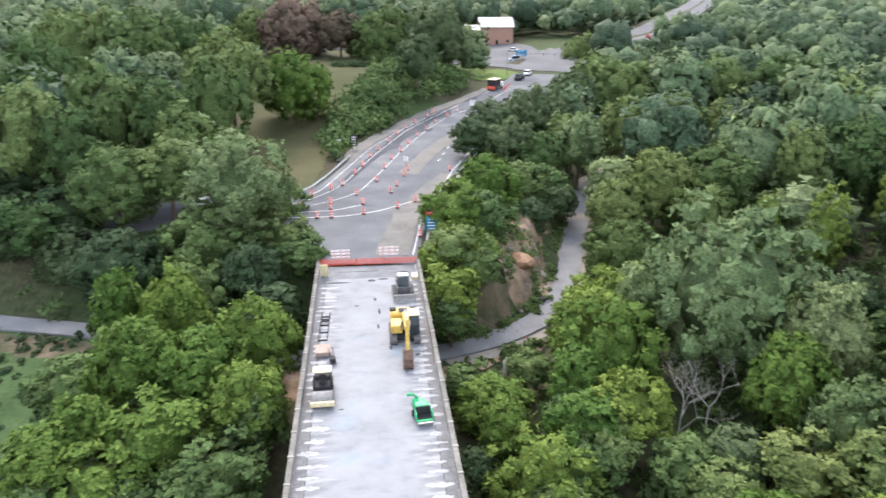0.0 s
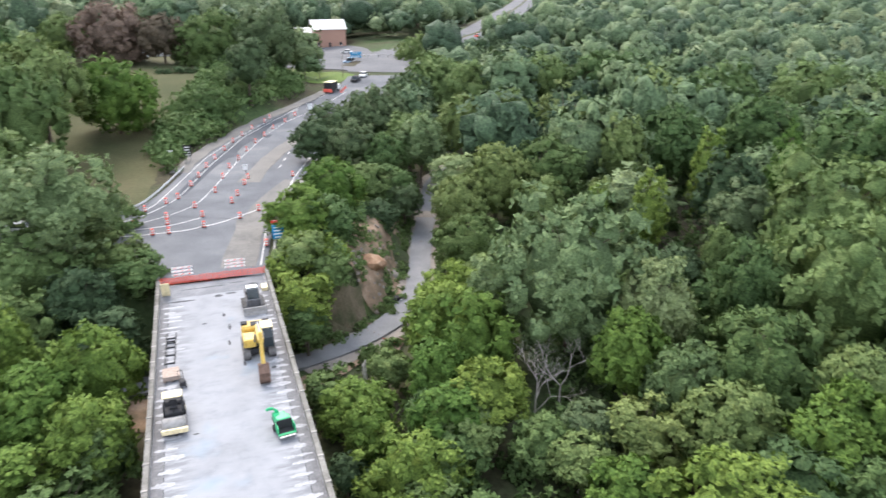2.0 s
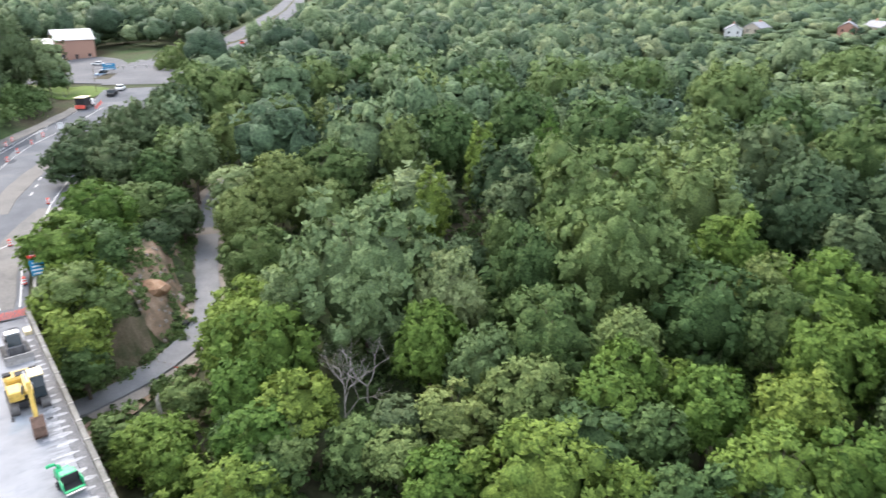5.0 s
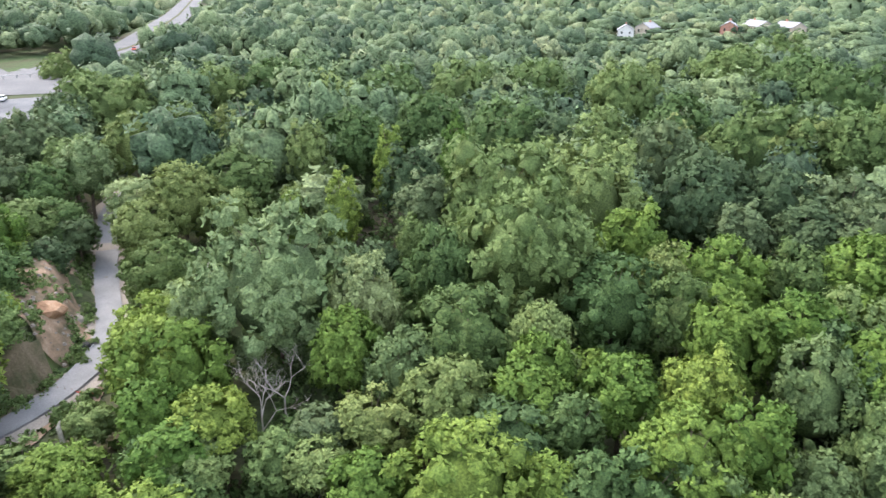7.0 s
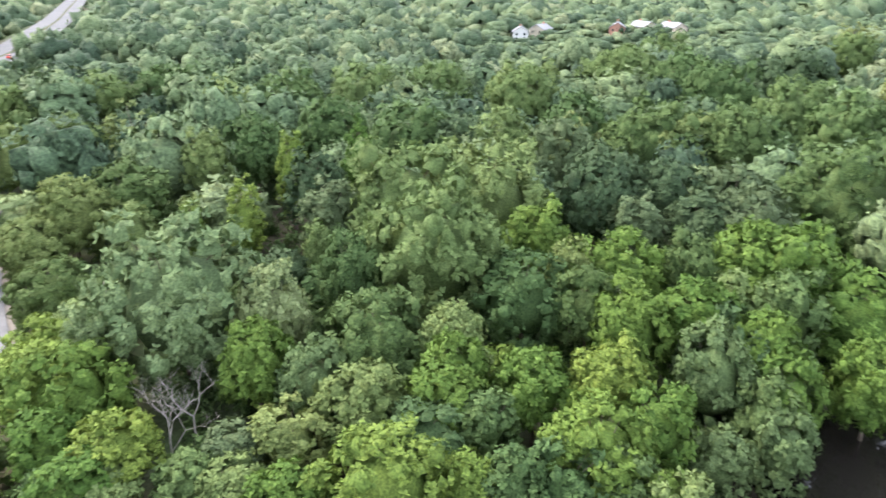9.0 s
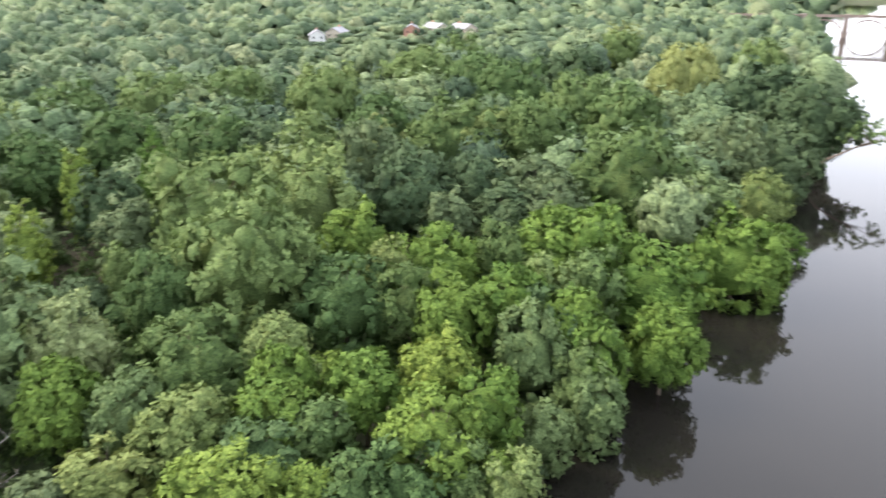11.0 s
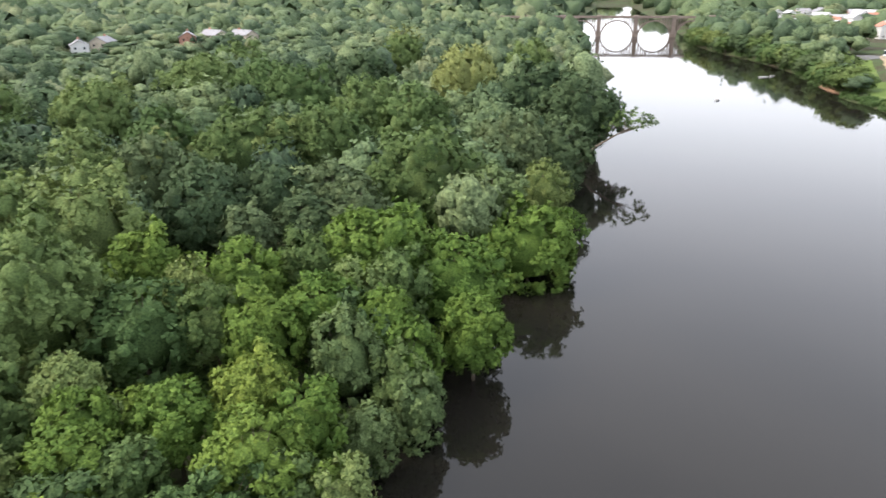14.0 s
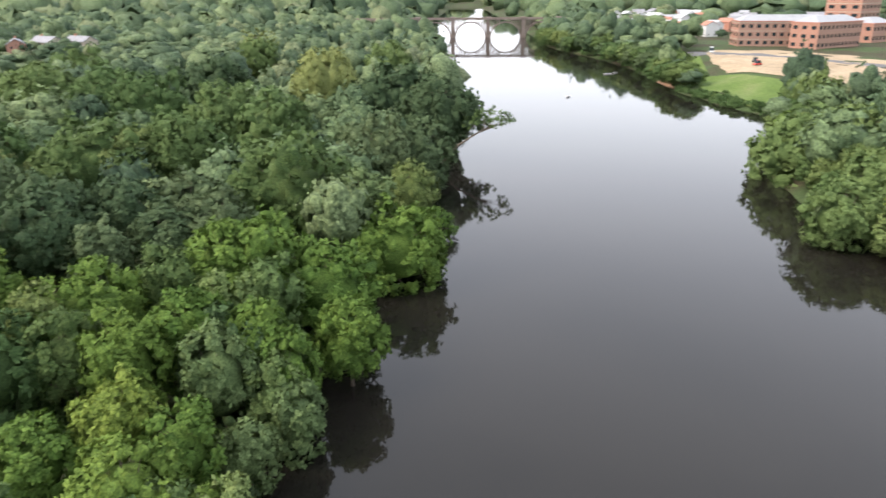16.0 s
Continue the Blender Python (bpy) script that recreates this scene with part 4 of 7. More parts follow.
    me = arrays_mesh(name, np.concatenate(parts), np.concatenate(faces), np.concatenate(norms))
    at = me.attributes.new("tint", 'FLOAT', 'FACE')
    at.data.foreach_set("value", np.concatenate(tones).astype(np.float32))
    me.materials.append(WOOD_LEAF if r1 < 300 else HAZED_LEAF)
    return tagged(new(name, me), label, "woods", kind="stuff")


TOWN_CLEAR = ([(415, -140), (530, -160), (570, -240), (640, -300), (600, -340), (430, -330), (390, -230)],)
single = pts
for hx, hy in ((350, 275), (358, 266), (382, 229), (399, 222), (418, 213), (444, 194)):
    single = np.vstack([single, (hx, hy, 4.0), (hx * 0.975, hy * 0.975, 3.0)])
far_wood("near_woods", 108, 240, 9.6, 96, 0.88, 5.8, 13.5, "dense green broadleaf woodland behind the river trees", 51, 20)
far_wood("woods", 232, 460, 10.2, 13, 1.25, 5.8, 15.0, "dense green broadleaf woodland canopy", 11, 8)
far_wood("distant_woods", 452, 700, 13.6, 7, 1.7, 7.4, 15.0, "hazy green woodland canopy in the distance", 23, 6, 4)
far_wood("distant_woods", 690, 1000, 18.5, 4, 2.6, 10.0, 15.5, "pale green woodland canopy far off", 29, 4, 4)
far_wood("horizon_woods", 985, 2200, 44.0, 2, 5.0, 21.0, 18.0, "pale green wooded horizon", 37, 3, 2)

# ---- undergrowth ----
def shrubs(name, spots, label, mat, leaf=0.5, quads=110):
    rnd = np.random.default_rng(5)
    base = [crown_points(1.0, 1.3, quads, leaf, np.random.default_rng(60 + k), 9, "low")[0] for k in range(8)]
    parts = []
    for (x, y, r) in spots:
        q = base[int(rnd.integers(8))].copy()
        c = q.mean(1, keepdims=True)
        a = rnd.uniform(0, 6.28)
        scaled = (q - c) * min(1.5, 0.5 + 0.5 * r) + c * np.array([r, r, r * rnd.uniform(0.7, 1.15)])
        rot = np.array([[np.cos(a), -np.sin(a), 0], [np.sin(a), np.cos(a), 0], [0, 0, 1]])
        parts.append(scaled @ rot.T + np.array([x, y, float(height(x, y)) - 0.15]))
    me = quads_mesh(name, np.concatenate(parts))
    me.materials.append(mat)
    return tagged(new(name, me), label, "undergrowth", kind="stuff")


spots = []
for _ in range(5000):
    x, y = rng.uniform(-70, 130), rng.uniform(8, 150)
    if len(spots) > 820 or not free(x, y, 1.6, 1.0) or math.hypot(x, y) > 150 or x < -60:
        continue
    spots.append((x, y, rng.uniform(1.0, 2.3)))
shrubs("undergrowth", spots, "tangled green undergrowth beneath the trees", LEAF["mid"])
BRUSH_POLY = [(-1, 78), (4, 80), (6.5, 86), (7, 100), (15, 118), (20, 132), (8, 128), (1, 104), (-1, 90)]
spots = []
for _ in range(700):
    x, y = rng.uniform(-2, 20), rng.uniform(77, 130)
    if len(spots) < 95 and inside(x, y, BRUSH_POLY):
        spots.append((x, y, rng.uniform(0.9, 2.2)))
shrubs("brush", spots, "dense green brush on the road embankment", LEAF["bright"], 0.42, 200)
spots = []
for _ in range(2500):
    x, y = rng.uniform(-75, -34), rng.uniform(40, 80)
    if len(spots) < 420 and inside(x, y, MEADOW_POLY):
        spots.append((x, y, rng.uniform(0.35, 0.8)))
shrubs("tall_grass", spots, "tufts of tall meadow grass and weeds", LEAF["dark"], 0.5, 40)
spots = []
for _ in range(3000):
    x, y = rng.uniform(-30, 20), rng.uniform(125, 250)
    if len(spots) < 330 and inside(x, y, SLOPE_POLY) and to_line(x, y, ROAD_LINE)[0] > 13.5:
        spots.append((x, y, rng.uniform(1.3, 2.8)))
shrubs("bank_shrubs", spots, "dense low shrubs covering the road bank", LEAF["mid"], 0.6, 120)
spots = []
for _ in range(900):
    x = rng.uniform(40, 330)
    y = float(bank_left(x)) + rng.uniform(-0.4, 2.4)
    if len(spots) < 230:
        spots.append((x, y, rng.uniform(0.9, 2.0)))
shrubs("bankside_growth", spots, "leafy growth hanging over the river bank", LEAF["dark"])

spots = []
for k in range(300):
    x = rng.uniform(252, 350) if k < 120 else rng.uniform(350, 720)
    big = 1.0 if k < 120 else 2.0
    spots.append((x, float(bank_right(x)) - rng.uniform(-0.3, 4.0) * big, rng.uniform(0.8, 1.9) * big))
shrubs("shore_shrubs", spots, "low green shrubs along the grassy shore", LEAF["mid"], 0.6, 90)

spots = []
for _ in range(4000):
    x, y = rng.uniform(-3, 30), rng.uniform(66, 130)
    gap = to_line(x, y, PATH_LINE)[0]
    rim = inside(x, y, DIRT_POLY) and rng.random() < 0.42
    if len(spots) < 380 and (rim or 2.4 < gap < 4.4) and gap > 2.4:
        spots.append((x, y, rng.uniform(0.45, 1.15)))
shrubs("weeds", spots, "patchy green weeds on the bare soil beside the path", LEAF["mid"], 0.4, 60)


# ---- roads, path and ground covers ----
def ribbon(name, left, right, z, mat, label, lift=0.0):
    """A road between two edges of equal count; z is a list of heights."""
    n = len(left)
    verts, faces = [], []
    for (lx, ly), (rx, ry), h in zip(left, right, z):
        for k in range(5):
            t = k / 4
            verts.append((lx + (rx - lx) * t, ly + (ry - ly) * t, h + lift + 0.10 * (1 - (2 * t - 1) ** 2)))
    for i in range(n - 1):
        for k in range(4):
            a = i * 5 + k
            faces.append((a, a + 1, a + 6, a + 5))
    ob = mesh_object(name, verts, faces, mat)
    return tagged(ob, label, "road", kind="structure")


def along(line, n):
    """n points at even spacing along a polyline, rounded."""
    p = np.array(line, float)
    s = np.concatenate([[0], np.cumsum(np.linalg.norm(np.diff(p[:, :2], axis=0), axis=1))])
    u = np.linspace(0, s[-1], n)
    q = np.stack([np.interp(u, s, p[:, k]) for k in range(p.shape[1])], 1)
    for _ in range(max(1, n // 14)):
        q[1:-1] = (q[:-2] + 2 * q[1:-1] + q[2:]) / 4
    return q


def road_z(x, y):
    """Height of the paved surface by the main road's own profile."""
    return float(to_line(np.array([x]), np.array([y]), ROAD_LINE)[1][0])


edge_l, edge_r = along(ROAD_L, 40), along(ROAD_R, 40)
zs = [road_z(*((a + b) / 2)) + 0.06 for a, b in zip(edge_l, edge_r)]
road = ribbon("road", edge_l, edge_r, zs, ASPHALT, "worn grey asphalt road with coned-off lanes", 0.0)
# crossing in front of the bridge
cross_l = along([(-14.9, 81.2), (-15.6, 86), (-18.5, 90), (-21.5, 96), (-24.6, 108.8)], 10)
cross_r = along([(-3.1, 81.2), (-3.0, 86), (-2.8, 90), (-2.4, 96), (-2.0, 101.2)], 10)
junction = ribbon("road", cross_l, cross_r, [11.0] * 10, ASPHALT, "grey asphalt junction at the bridge end", 0.02)
side = strip("road", SIDE_LINE[:], 6.4, ASPHALT, 0.03, "grey two-lane side road behind trees")
highway = strip("road", ROAD_LINE[9:], 10.5, OLD_ASPHALT, 0.05, "pale divided highway running into the distance")
strip("pavement", [(x, y, z) for x, y, z in ROAD_LINE[11:]], 0.9, FIELD, 0.16, "narrow dark median between the two carriageways", category="median", edge=0.3)
street = strip("road", STREET_LINE, 4.6, OLD_ASPHALT, 0.08, "pale side street at the far junction")
margin = strip("pavement", PATH_LINE[4:13], 2.9, TAN, 0.16, "bare brown soil along both sides of the path", category="dirt", edge=0.8, step=1.0, drape=True)
footpath = strip("pavement", PATH_LINE, 1.65, PATHM, 0.27, "narrow grey asphalt riverside path", category="path", edge=0.25)

patch("ground_field", FIELD_POLY, FIELD, 0.06, "dry mown grass field on the hillside", "field")
patch("ground_meadow", MEADOW_POLY, MEADOW, 0.06, "rough green meadow beside the path", "meadow", 2.0)
patch("ground_dirt", DIRT_POLY, DIRT, 0.14, "bare orange earth of the cleared slope", "dirt", 1.2, cell=0.7)
patch("ground_verge", [(-1.5, 73.6), (5.5, 77.2), (9.5, 80.2), (8.5, 84), (2, 82), (-1.5, 79)], VERGE, 0.16, "dry grassy verge beside the path", "verge", 0.8, cell=0.8)
patch("ground_shoulder", [(-0.6, 66.0), (5, 70), (11, 74), (14.2, 77), (13, 78.2), (7, 74), (0, 70.3), (-2, 70.2)], DIRT, 0.14, "bare orange earth below the path", "dirt", 0.8, cell=0.8)
patch("ground_bare", [(-24, 66), (-13.5, 63), (-13, 69.5), (-19, 69.6), (-24, 70.5)], DIRT, 0.06, "bare brown earth below the bridge", "dirt", 0.8, cell=1.5)
patch("ground_track", [(-60, 74.5), (-43, 71.5), (-40, 75), (-44, 76.8), (-56, 78.5)], VERGE, 0.07, "dry strip of bare soil beside the path", "dirt", 1.0, cell=1.5)
patch("ground_lot", [(2, 268), (36, 260), (44, 290), (40, 326), (34, 344), (12, 344), (4, 310)], OLD_ASPHALT, 0.10, "pale grey car park before the brick hall", "car park", 0.3, cell=4)
patch("ground_lawn", [(44, 262), (56, 268), (78, 306), (92, 338), (84, 342), (58, 300), (52, 284)], LAWN_BRIGHT, 0.10, "bright green roadside lawn", "lawn", 0.5, cell=4)
patch("ground_lawn", [(-8, 252), (18, 240), (24, 232), (17, 219), (4, 226), (-12, 242)], LAWN, 0.10, "mown grass corner at the junction", "lawn", 0.5, cell=4)
patch("ground_lawn", [(258, -119), (300, -108), (345, -109), (356, -118), (348, -126), (300, -140), (280, -146)], LAWN_BRIGHT, 0.10, "bright green grass on the river bank", "lawn", 0.8, cell=4)
patch("ground_lawn", [(345, -110), (395, -108), (432, -124), (425, -138), (380, -128), (357, -122)], LAWN_BRIGHT, 0.10, "bright green grass on the river bank", "lawn", 0.8, cell=4)
patch("ground_bank", [(344, -102.5), (368, -100.5), (373, -105), (358, -107), (343, -106)], HEAP, 0.25, "bare orange earth bank at the water", "bank", 0.8, cell=2)
patch("ground_sand", [(252, -118), (268, -117), (276, -124), (262, -130), (250, -127)], SAND, 0.14, "bare sandy corner of the grass", "sand", 1.0, cell=3)
patch("ground_sand", [(283, -151), (300, -144), (350, -129), (378, -132), (425, -143), (445, -154), (440, -190), (400, -215), (330, -215), (262, -215), (255, -160)], SAND, 0.12, "bare sandy building lot", "lot", 1.0, cell=5)
patch("ground_street", [(424, -128), (440, -136), (418, -172), (350, -206), (290, -226), (290, -216), (345, -196), (398, -172)], OLD_ASPHALT, 0.14, "pale grey street behind the sandy lot", "street", 0.2, cell=5)


def marking(line, half=0.075, n=50, lift=0.14):
    q = along(line, n)
    verts, faces = [], []
    for i, p in enumerate(q):
        d = q[min(i + 1, n - 1)] - q[max(i - 1, 0)]
        d = d[:2] / (np.linalg.norm(d[:2]) + 1e-9)
        s = np.array([-d[1], d[0]]) * half
        z = road_z(*p[:2]) + lift
        verts += [(p[0] - s[0], p[1] - s[1], z), (p[0] + s[0], p[1] + s[1], z)]
        if i:
            faces.append((2 * i - 2, 2 * i, 2 * i + 1, 2 * i - 1))
    ob = mesh_object("trim", verts, faces, MARK)
    return tagged(ob, "worn white road line", "road marking", kind="structure")


LANE_A = [(-27, 103.2), (-22.4, 104.3), (-17.1, 113.3), (-13.5, 134.8), (-8.1, 158.3), (-0.6, 176), (7.1, 194), (15, 207)]
LANE_B = [(-27, 101.0), (-21.4, 102.6), (-13.8, 109.5), (-10.6, 125.7), (-8.4, 138.4), (-3.7, 158.3), (1.0, 171.8), (9, 185), (19, 206)]
new_lane = strip("road", [(*((np.array(a) + np.array(b)) / 2), road_z(*((np.array(a) + np.array(b)) / 2)) + 0.125) for a, b in zip(along(LANE_A, 30)[5:], along(LANE_B, 30)[5:])], 3.0, ASPHALT_NEW, 0.0, "dark fresh asphalt traffic lane")
marking(LANE_A, lift=0.17)
marking(LANE_B, lift=0.17)
marking([(-23.4, 106.6), (-20.2, 110.5), (-17.4, 125.7), (-14.8, 141), (-9.6, 157.5), (-2.4, 175), (4.6, 186)])
marking([(-27, 98.6), (-20, 98.4), (-14, 99.2), (-9.4, 101.6), (-4.0, 107.0)], 0.11)
marking([(-26, 100.0), (-16, 101.8), (-10.5, 106), (-8.2, 112), (-6.8, 121), (-3.8, 132)], 0.10)
marking([(0.4, 117), (1.6, 124), (3.6, 132), (6, 141)], 0.10)
marking([(-3.8, 84), (-3.5, 90), (-3.2, 97)], 0.08)
marking([(-17.8, 90.5), (-18.8, 94.5)], 0.16)
for t in range(3):
    marking([(-1.0 + 0.9 * t, 131 + 5 * t), (-0.5 + 0.9 * t, 133 + 5 * t)], 0.12, n=4)
median = strip("pavement", [(-6.2, 122, 11.14), (-4.2, 132, 11.14), (-0.6, 145, 11.15), (4.6, 158, 11.2), (11, 171, 11.5), (19, 187, 11.95), (26, 202, 12.5)], 1.7, DUST, 0.05,
               "tan dirt strip where the median was dug up", category="median", edge=0.5)
shoulder = strip("pavement", [(-18.5, 131, 11), (-16.6, 144, 11), (-10.6, 162, 11), (-3.5, 178.5, 11.5), (4, 190, 11.9), (13, 208, 12.6)], 1.6, DUST, 0.16, "pale gravel shoulder beside the road", category="shoulder", edge=0.5)
cut = strip("pavement", [(-6.5, 84, 11.02), (-6.0, 92, 11.02), (-5.5, 101, 11.02), (-2.2, 112, 11.02), (1.8, 122, 11.02)], 2.2, DUST, 0.10, "tan dusty wheel tracks over the junction", category="dust", edge=0.8)

# ---- road bridge under repair ----
BR = pose(-9.1, 80.6, 11.0, 0, 0, 6.17)        # x across, y towards the road, z up; origin mid deck at its end
DECK_LEN, DECK_HALF = 196.0, 5.85

deckm = Mat("bare_deck_concrete", 0.85, 0, 0.3)
stain = deckm.noise(0.22, 7, "obj", 0.62)
across = deckm.noise(0.75, 6, "obj", 0.65, (0.5, 1.1, 1))
dc = deckm.ramp(stain, (0.28, (0.188, 0.194, 0.206)), (0.42, (0.230, 0.237, 0.251)), (0.56, (0.258, 0.266, 0.282)), (0.75, (0.285, 0.294, 0.310)))
dk = deckm.ramp(across, (0.28, (0.78, 0.79, 0.81)), (0.46, (1, 1, 1)), (0.70, (1.06, 1.06, 1.06)))
bl = deckm.ramp(deckm.noise(0.18, 3, "obj"), (0.58, (1, 1, 1)), (0.72, (0.84, 0.97, 1.06)))
base_c = deckm.mix(1.0, deckm.mix(1.0, dc, dk, 'MULTIPLY'), bl, 'MULTIPLY')
# both margins: grey, with ragged chalky bands running across
xyz = deckm.n.new("ShaderNodeSeparateXYZ")
tc = deckm.n.new("ShaderNodeTexCoord")
deckm.l.new(tc.outputs["Object"], xyz.inputs[0])
off = deckm.n.new("ShaderNodeMath")
off.operation = 'ABSOLUTE'
deckm.l.new(xyz.outputs[0], off.inputs[0])
wob = deckm.n.new("ShaderNodeMath")
wob.operation = 'MULTIPLY_ADD'
wob.inputs[1].default_value, wob.inputs[2].default_value = 5.2, -2.6
deckm.l.new(deckm.noise(0.45, 5, "obj", 0.6, (0.5, 1.6, 1)), wob.inputs[0])
edge_x = deckm.n.new("ShaderNodeMath")
edge_x.operation = 'ADD'
deckm.l.new(off.outputs[0], edge_x.inputs[0])
deckm.l.new(wob.outputs[0], edge_x.inputs[1])
inner = deckm.n.new("ShaderNodeMapRange")
inner.inputs[1].default_value, inner.inputs[2].default_value = 2.6, 4.2
deckm.l.new(edge_x.outputs[0], inner.inputs[0])
bands = deckm.noise(0.62, 5, "obj", 0.68, (0.42, 1.75, 1))
margin = deckm.ramp(bands, (0.36, (0.150, 0.154, 0.164)), (0.47, (0.188, 0.194, 0.205)), (0.53, (0.238, 0.245, 0.257)), (0.60, (0.30, 0.306, 0.318)))
deckm.colour(deckm.mix(inner.outputs[0], base_c, margin))
deckm.bump(deckm.noise(6, 5, "obj"), 0.25, 0.02)
DECK = deckm.m
CONCRETE = earth("concrete", (0.3, (0.22, 0.21, 0.19)), (0.55, (0.32, 0.305, 0.275)), (0.8, (0.42, 0.405, 0.375)), scale=0.5, fine_scale=6)
OLDCON = earth("weathered_concrete", (0.3, (0.13, 0.125, 0.11)), (0.55, (0.205, 0.197, 0.178)), (0.8, (0.29, 0.28, 0.26)), scale=0.5, fine_scale=6)
PATCHM = earth("fresh_concrete", (0.3, (0.30, 0.305, 0.315)), (0.55, (0.37, 0.375, 0.385)), (0.8, (0.43, 0.435, 0.445)), scale=1.4, fine_scale=5)
WET = earth("damp_patch", (0.3, (0.06, 0.062, 0.065)), (0.6, (0.10, 0.102, 0.106)), (0.8, (0.15, 0.152, 0.156)), scale=1.2, fine_scale=5)

bridge = thing("road_bridge", "concrete road bridge stripped to its bare pale deck", "bridge", BR)
bm = bmesh.new()
box(bm, -DECK_HALF, DECK_HALF, -DECK_LEN, 0, -0.28, 0.0)
part("deck", bm, DECK, bridge, "bare whitish concrete deck with patches")
for sx in (-1, 1):
    bm = bmesh.new()
    box(bm, min(sx * DECK_HALF, sx * (DECK_HALF + 0.42)), max(sx * DECK_HALF, sx * (DECK_HALF + 0.42)), -DECK_LEN, 0.6, -0.45, 0.62, 0.03)
    par = part("parapet", bm, OLDCON, bridge, "stained concrete parapet wall")
    for k in range(64):
        bm = bmesh.new()
        y = -0.4 - k * 3.05
        box(bm, sx * (DECK_HALF + 0.22) - 0.23, sx * (DECK_HALF + 0.22) + 0.23, y - 0.11, y + 0.11, 0.6, 0.68, 0.02)
        part("post_cap", bm, CONCRETE, par)
for sx in (-3.6, -1.2, 1.2, 3.6):
    bm = bmesh.new()
    box(bm, sx - 0.25, sx + 0.25, -DECK_LEN, 0, -1.7, -0.28)
    part("girder", bm, CONCRETE, bridge)
for k in range(8):
    y = -12 - k * 25.0
    bm = bmesh.new()
    prism(bm, [(-5.6, -1.7), (5.6, -1.7), (5.6, -2.6), (4.2, -3.3), (-4.2, -3.3), (-5.6, -2.6)], "y", y - 0.8, y + 0.8)
    box(bm, -3.6, -2.2, y - 0.7, y + 0.7, -14, -3.3)
    box(bm, 2.2, 3.6, y - 0.7, y + 0.7, -14, -3.3)
    part("pier", bm, CONCRETE, bridge)
bm = bmesh.new()
prism(bm, [(-6.4, -8.4), (6.4, -8.4), (6.4, -0.3), (-6.4, -0.3)], "y", 0.0, 1.0)
part("abutment", bm, CONCRETE, bridge)


# ---- paints and stuffs for the things ----
YELLOW = painted("machine_yellow", (0.60, 0.41, 0.09), 0.45, 0, 0.35)
CREAM = painted("cream_paint", (0.70, 0.60, 0.36), 0.5, 0, 0.3)
GREEN = painted("machine_green", (0.02, 0.36, 0.14), 0.4, 0, 0.3)
TRACKM = painted("dusty_track", (0.13, 0.125, 0.12), 0.8, 0.2, 0.35)
BLACK = painted("black_rubber", (0.025, 0.025, 0.027), 0.8, 0, 0.3)
STEEL = painted("grey_steel", (0.30, 0.30, 0.31), 0.45, 0.7, 0.35)
RUST = painted("rusty_steel", (0.15, 0.095, 0.07), 0.75, 0.3, 0.4)
WHITE = painted("white_paint", (0.80, 0.80, 0.79), 0.5, 0, 0.12)
ORANGE = painted("orange_plastic", (0.78, 0.13, 0.09), 0.5, 0, 0.2)
RED = painted("red_paint", (0.55, 0.05, 0.03), 0.4, 0, 0.2)
BLUE = painted("sign_blue", (0.02, 0.22, 0.42), 0.45, 0, 0.15)
DARKGREY = painted("dark_grey_paint", (0.10, 0.10, 0.105), 0.6, 0, 0.35)
DRUMGREY = painted("dusty_drum", (0.27, 0.262, 0.25), 0.75, 0, 0.3)
CARBLUE = painted("pale_blue_paint", (0.35, 0.48, 0.62), 0.35, 0, 0.1)
WOOD = painted("weathered_board", (0.33, 0.26, 0.215), 0.8, 0, 0.35, 6)
GLASS = painted("dark_glass", (0.02, 0.03, 0.035), 0.08, 0, 0.1)
ROOF = painted("grey_shingle", (0.26, 0.26, 0.28), 0.85, 0, 0.3, 0.5)
ROOF_PALE = painted("pale_metal_roof", (0.46, 0.47, 0.48), 0.5, 0.1, 0.12, 0.4)
ROOF_GREY = painted("grey_metal_roof", (0.33, 0.34, 0.355), 0.55, 0.1, 0.15, 0.4)
SIDING = painted("white_siding", (0.60, 0.60, 0.59), 0.7, 0, 0.1, 0.5)
BEIGE = painted("beige_stone", (0.42, 0.37, 0.30), 0.8, 0, 0.2, 0.4)
brickm = Mat("brick", 0.85, 0, 0.2)
bt = brickm.n.new("ShaderNodeTexBrick")
bt.inputs["Scale"].default_value = 3.0
bt.inputs["Color1"].default_value, bt.inputs["Color2"].default_value = (0.44, 0.205, 0.145, 1), (0.37, 0.165, 0.120, 1)
bt.inputs["Mortar"].default_value = (0.33, 0.23, 0.18, 1)
brickm.l.new(brickm.co.outputs["Object"], bt.inputs["Vector"])
brickm.colour(brickm.mix(0.35, bt.outputs[0], brickm.ramp(brickm.noise(0.15, 5, "obj"), (0.3, (0.35, 0.165, 0.118)), (0.7, (0.48, 0.240, 0.170)))))
BRICK = brickm.m


def deck_at(x, y, turn=0, z=0.0):
    return BR @ pose(x, y, z, 0, 0, turn)


